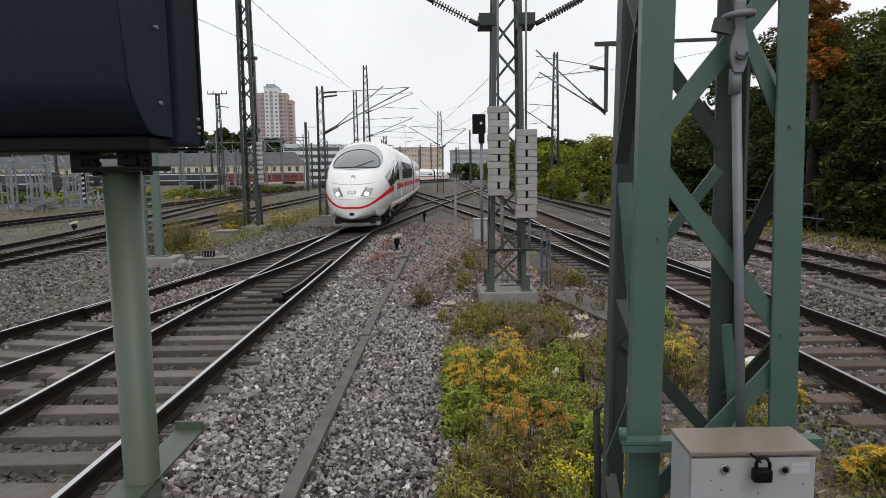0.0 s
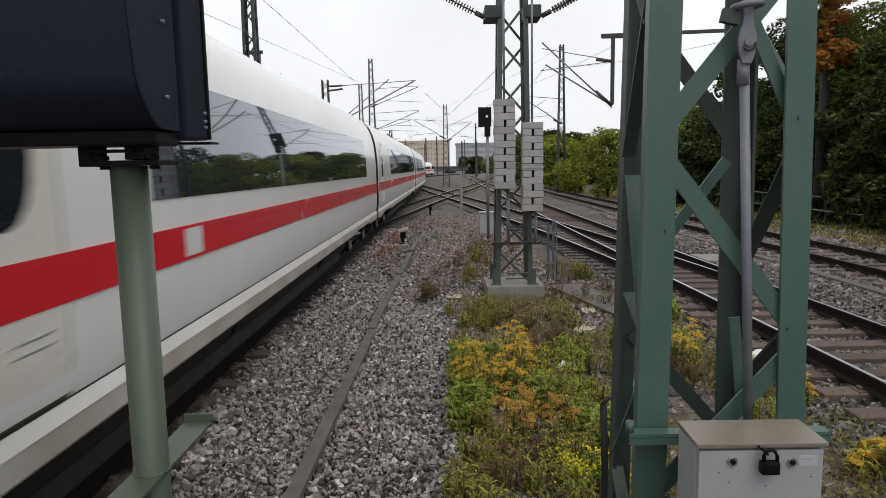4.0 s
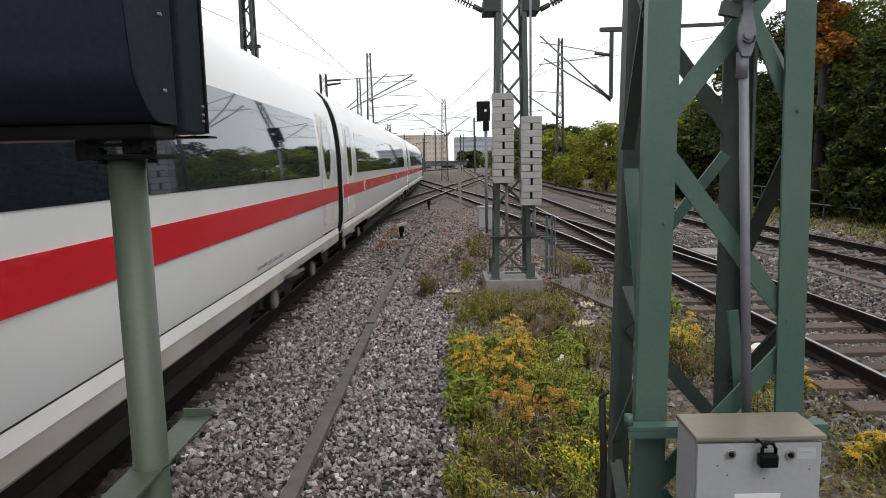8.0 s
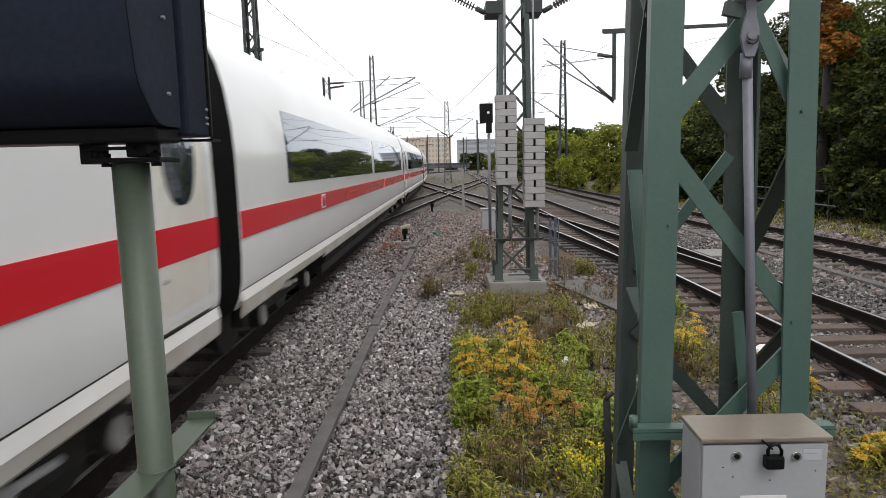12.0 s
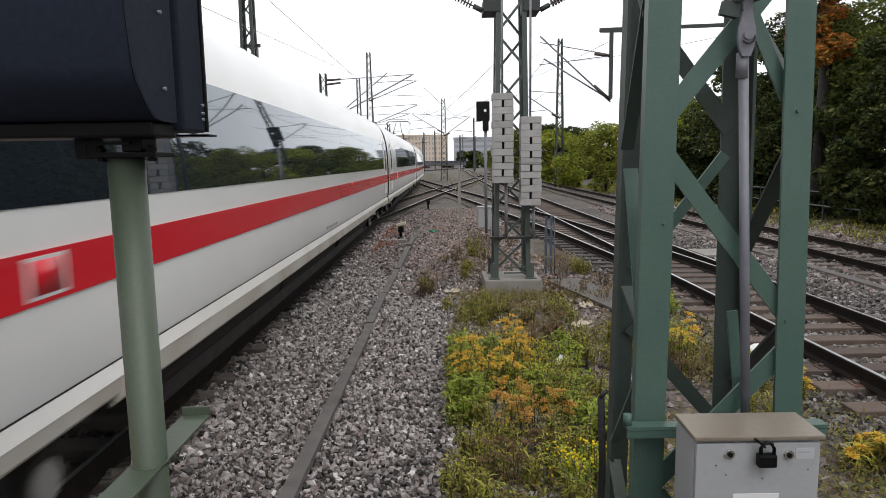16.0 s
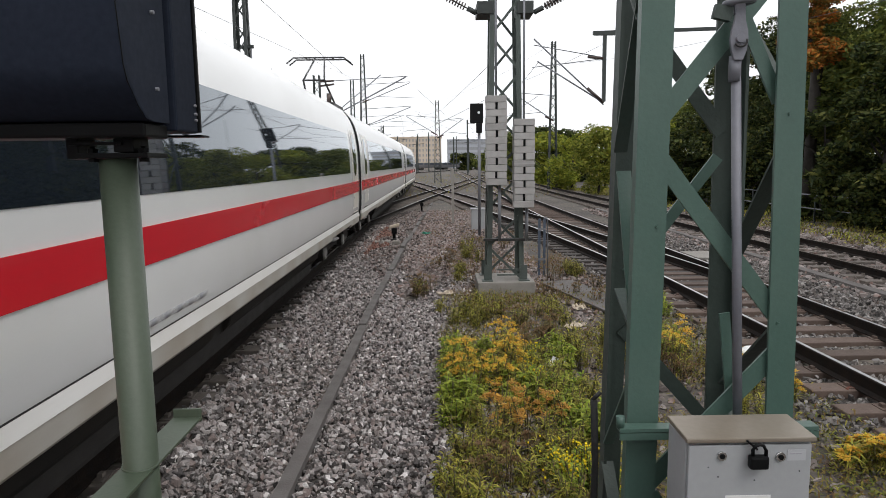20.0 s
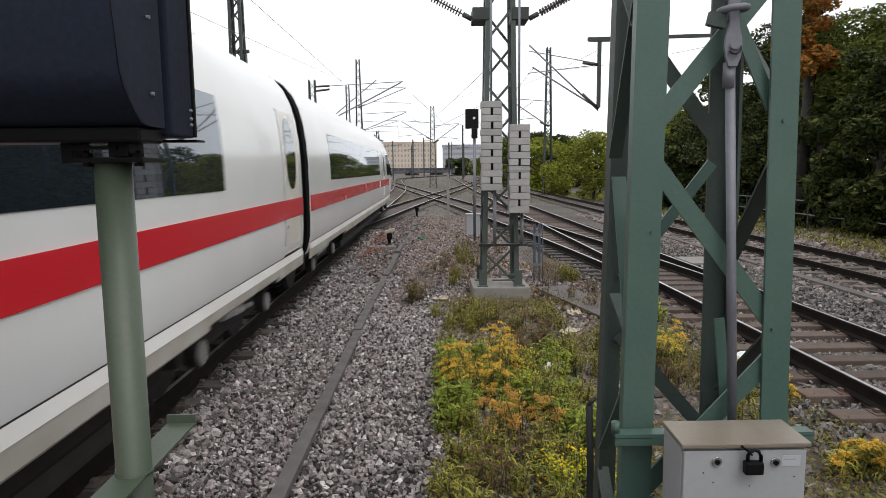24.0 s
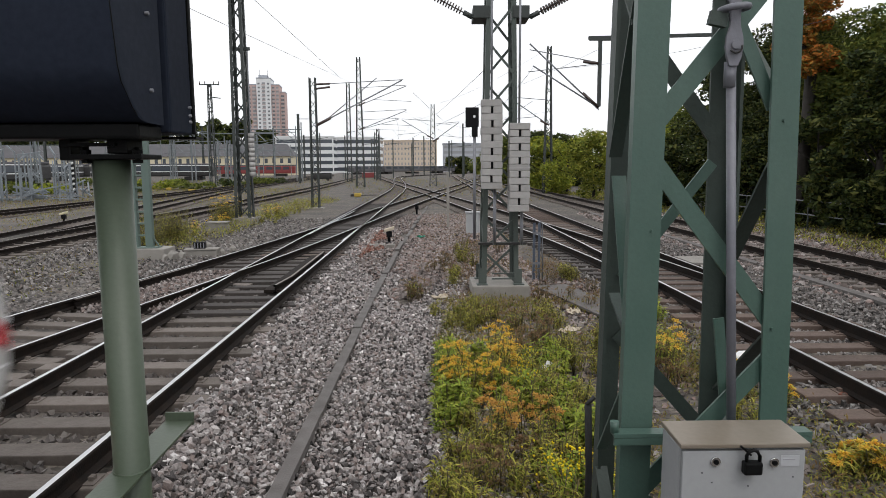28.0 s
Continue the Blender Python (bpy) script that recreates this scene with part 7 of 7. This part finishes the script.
def weed_plant(kind, seed, height):
    """One tall weed: bundle of stalks, leaves along them and plumes or blooms at the tops."""
    rng = np.random.default_rng(seed)
    labels = {"gold": "tall weed with drooping golden plumes", "rust": "tall dried weed with rusty brown plumes", "green": "leafy bright green roadside weed", "bloom": "green weed with small yellow blooms", "olive": "slender olive green leafy weed", "dry": "dry thin brown branching weed"}
    t = thing("weed_plant", (0, 0, 0), labels[kind], "weed", "tall weeds in the ballast")
    stalks = bmesh.new()
    leaf_p, leaf_d, tops = [], [], []
    n = {"gold": 9, "rust": 8, "green": 10, "bloom": 7, "olive": 11, "dry": 10}[kind]
    for i in range(n):
        a, lean = rng.uniform(0, 6.28), rng.uniform(0.05, 0.35)
        h = height * rng.uniform(0.6, 1.05)
        b = np.array([rng.normal() * 0.06, rng.normal() * 0.06, 0])
        top = b + np.array([math.cos(a) * lean * h, math.sin(a) * lean * h, h])
        mid = b + (top - b) * 0.5 + np.array([0, 0, 0.04 * h])
        tube(stalks, [b, mid, top], 0.004, 3)
        tops.append((top, np.array([math.cos(a), math.sin(a), 0])))
        k = {"gold": 16, "rust": 8, "green": 30, "bloom": 24, "olive": 26, "dry": 10}[kind]
        for f in rng.uniform(0.1, 0.95, k):
            leaf_p.append(b + (top - b) * f + np.array([0, 0, 0.04 * h * math.sin(f * 3.1)]))
    tagged(part("stem", stalks, STALK, t), kind="stuff")
    P = np.array(leaf_p)
    D = unit(rng, len(P), 0.0, 0.8)
    wide = {"gold": 0.014, "rust": 0.012, "green": 0.022, "bloom": 0.013, "olive": 0.011, "dry": 0.008}[kind]
    ln = {"gold": 0.10, "rust": 0.08, "green": 0.085, "bloom": 0.07, "olive": 0.075, "dry": 0.06}[kind]
    v, f = blades(P, D, len(P), ln * rng.uniform(0.6, 1.4, len(P)), wide * rng.uniform(0.7, 1.4, len(P)))
    o = from_arrays("foliage", v, f, {"gold": WEED_OLIVE, "rust": WEED_OLIVE, "green": WEED_GREEN, "bloom": WEED_GREEN, "olive": WEED_OLIVE, "dry": WEED_DRY}[kind])
    tagged(o, kind="stuff").parent = t
    if kind in ("gold", "rust", "dry"):
        ps, ds = [], []
        for top, out in tops:
            for j in range(4 if kind != "dry" else 2):
                w = out + rng.normal(size=3) * 0.55
                w[2] = abs(w[2]) * 0.4
                w /= np.linalg.norm(w)
                reach = height * rng.uniform(0.10, 0.24)
                for s in np.linspace(0.05, 1, 20):
                    ps.append(top + w * reach * s + np.array([0, 0, -0.35 * reach * s * s - 0.03]) + rng.normal(size=3) * 0.006)
                    ds.append(w)
        ps = np.array(ps)
        d2 = unit(rng, len(ps), -0.2, 0.8)
        v, f = blades(ps, d2, len(ps), 0.028 * rng.uniform(0.6, 1.3, len(ps)), 0.011 * rng.uniform(0.7, 1.3, len(ps)), 0.1)
        o = from_arrays("plume", v, f, {"gold": PLUME, "rust": PLUME_RUST, "dry": WEED_DRY}[kind])
        tagged(o, kind="stuff").parent = t
    if kind == "bloom":
        ps = np.array([top + rng.normal(size=3) * np.array([0.04, 0.04, 0.02]) for top, _ in tops for _ in range(3)])
        bm = bmesh.new()
        for c in ps:
            rod(bm, c, c + np.array([0.004, 0.002, 0.012]), 0.0085 * rng.uniform(0.5, 1.3), 7)
        tagged(part("bloom", bm, YELLOW_BLOOM, t), kind="stuff")
    return t


def ground_cover(name, count, x0, x1, y0, y1, keep, height, material, label, seed, size=0.06, width=0.012):
    rng = np.random.default_rng(seed)
    x, y = rng.uniform(x0, x1, count), rng.uniform(y0, y1, count)
    patch = np.sin(x * 2.1 + 1.3 * np.sin(y * 0.9)) + np.sin(y * 1.7 + 0.8 * np.sin(x * 2.7)) + rng.normal(size=count) * 0.7
    ok = keep(x, y) & (patch > -0.6)
    x, y, patch = x[ok], y[ok], patch[ok]
    n = len(x)
    z = GROUND + np.abs(rng.normal(size=n)) * height * 0.4 * np.clip(0.5 + 0.4 * patch, 0.3, 1.5)
    P = np.stack([x, y, z], -1)
    v, f = blades(P, unit(rng, n, 0.1, 0.95), n, size * rng.uniform(0.5, 1.6, n), width * rng.uniform(0.6, 1.6, n), 0.25)
    return tagged(from_arrays(name, v, f, material), label, "weeds", kind="stuff")


def weeds():
    rng = random.Random(8)
    kinds = {k: [weed_plant(k, 30 + 7 * i + j, h) for j, h in enumerate(hs)] for i, (k, hs) in enumerate({"gold": (0.62, 0.5, 0.72), "rust": (0.5, 0.6), "green": (0.36, 0.46), "bloom": (0.34, 0.42), "olive": (0.36, 0.44, 0.28), "dry": (0.3, 0.42)}.items())}
    kinds["tall_olive"] = [weed_plant("olive", 96, 0.85), weed_plant("olive", 97, 1.1)]
    kinds["tall_gold"] = [weed_plant("gold", 95, 1.25)]
    kinds["low_gold"] = [weed_plant("gold", 99, 0.26), weed_plant("gold", 98, 0.33)]
    used = set()

    def put(kind, x, y):
        src = rng.choice(kinds[kind])
        m = pose(x, y, GROUND - 0.02, rng.uniform(-6, 6), rng.uniform(-6, 6), rng.uniform(0, 360))
        if src.name in used:
            copy_thing(src, m)
        else:
            used.add(src.name)
            src.matrix_basis = m
    # the bright clump beside the path
    for kind, n, cx, cy, rx, ry in (("gold", 3, 0.30, 6.6, 0.08, 0.25), ("gold", 1, 0.80, 8.0, 0.06, 0.15), ("gold", 3, 0.66, 6.8, 0.09, 0.3), ("rust", 3, 0.66, 5.4, 0.12, 0.2), ("rust", 1, 1.05, 5.5, 0.05, 0.1), ("olive", 20, 0.65, 6.6, 0.4, 1.0), ("green", 6, 0.65, 6.6, 0.4, 0.9), ("green", 7, 0.14, 7.3, 0.08, 0.8), ("green", 5, 0.2, 6.0, 0.1, 0.3), ("olive", 18, 1.3, 7.0, 0.4, 1.0), ("green", 6, 1.25, 6.8, 0.35, 0.8),
                                    ("bloom", 9, 1.05, 4.55, 0.22, 0.3), ("bloom", 3, 0.95, 6.6, 0.4, 0.8), ("olive", 5, 0.6, 5.2, 0.45, 0.6), ("olive", 5, 0.6, 5.0, 0.45, 0.5), ("green", 3, 0.75, 6.3, 0.5, 0.8), ("dry", 3, 0.5, 4.8, 0.5, 0.7), ("olive", 7, 0.55, 4.6, 0.4, 0.4), ("dry", 8, 1.5, 8.8, 0.6, 0.9), ("olive", 16, 0.75, 10.3, 0.4, 0.5), ("olive", 7, 1.6, 9.8, 0.4, 0.6),
                                    ("green", 6, 1.3, 5.3, 0.25, 0.5), ("olive", 8, 1.9, 7.6, 0.4, 0.9), ("green", 4, 2.9, 8.3, 0.2, 0.4), ("green", 3, 3.4, 10.4, 0.15, 0.4), ("low_gold", 3, 3.5, 7.2, 0.2, 0.7), ("low_gold", 4, 3.3, 4.8, 0.25, 0.25), ("gold", 1, 2.75, 7.2, 0.1, 0.2), ("dry", 8, 2.7, 7.3, 0.5, 0.8), ("olive", 6, 3.0, 6.2, 0.3, 0.8),
                                    ("dry", 6, 2.4, 12.6, 0.5, 0.9), ("olive", 6, 3.0, 14.2, 0.3, 0.8), ("olive", 4, 0.55, 14.5, 0.2, 0.8), ("dry", 4, 0.8, 18, 0.5, 3.5), ("dry", 4, -0.35, 12.0, 0.12, 0.3), ("olive", 2, -0.35, 12.0, 0.1, 0.2), ("dry", 3, 0.2, 16, 0.4, 2), ("olive", 7, 0.75, 17.5, 0.2, 1.2), ("dry", 4, 1.5, 20, 0.6, 3),
                                    ("tall_olive", 26, -8.9, 21.6, 0.5, 1.2), ("olive", 16, -9.0, 22.5, 0.7, 2.5), ("gold", 2, -8.9, 24.5, 0.6, 1.2), ("gold", 2, -8.7, 27, 0.6, 1.5), ("tall_gold", 4, -9.15, 29.0, 0.4, 0.4), ("tall_olive", 20, -9.25, 28.9, 0.5, 0.6), ("gold", 3, -8.0, 32, 0.6, 2), ("olive", 16, -7.9, 34, 0.5, 3.5)):
        for _ in range(n):
            put(kind, cx + rx * rng.gauss(0, 0.6), cy + ry * rng.gauss(0, 0.6))
    near = lambda x, y: (x > weed_edge(y) + 0.05) & (x < 3.6 - 0.02 * y)
    ground_cover("low_weeds", 36000, 0.0, 3.5, 3.4, 11.8, near, 0.13, WEED_LOW, "low olive and yellow weeds covering the strip", 21)
    ground_cover("low_weeds", 16000, 0.2, 3.4, 10.5, 18, lambda x, y: near(x, y) & (x > 0.25), 0.10, WEED_DRY, "dry low weeds round the mast foot", 22)
    ground_cover("low_weeds", 9000, -0.6, 3.0, 15, 34, lambda x, y: x > -0.4 + 0.2 * np.sin(y), 0.05, WEED_DRY, "reddish dry weeds along the ballast", 23, 0.06, 0.02)
    ground_cover("low_weeds", 30000, -11.2, -6.6, 17, 50, lambda x, y: (x < -7.6 + 0.02 * (y - 17)) & (y > 19.5) & (x > -10.6 + 0.6 * np.sin(y * 0.7)), 0.5, WEED_OLIVE, "yellow-green weeds round the yard masts", 24, 0.11, 0.022)
    ground_cover("low_weeds", 1400, -12, -7, 11, 19, lambda x, y: x < -7.6, 0.12, WEED_LOW, "scattered weeds in the yard ballast", 25, 0.09, 0.02)
    ground_cover("verge_grass", 26000, 11.6, 15.5, 8, 60, lambda x, y: x > 11.9 + 0.3 * np.sin(y), 0.25, WEED_OLIVE, "grass verge along the fence", 26, 0.16, 0.03)
    ground_cover("low_weeds", 34000, -34, -15, 24, 80, lambda x, y: (np.abs(x + 23.8) > 1.6) & (np.abs(x + 17.3 + 0.155 * (y - 41)) > 1.6), 0.22, WEED_LOW, "weeds between the far yard tracks", 27, 0.12, 0.03)
    ground_cover("low_weeds", 24000, -60, 12, 45, 150, lambda x, y: np.abs(np.sin(x * 0.35 + y * 0.05)) > 0.35, 0.3, WEED_LOW, "patches of low weeds across the far yard", 29, 0.2, 0.06)
    ground_cover("low_weeds", 5000, 3.0, 4.3, 4, 12, lambda x, y: x < 3.9, 0.15, WEED_LOW, "weeds beside the side track", 28)


# ---- build ----
ground()
tracks()
cable_trough()
gravel()
train()
near_things()
weeds()
yard_masts()
overhead()
vegetation()
distance()
yard_clutter()
motions()
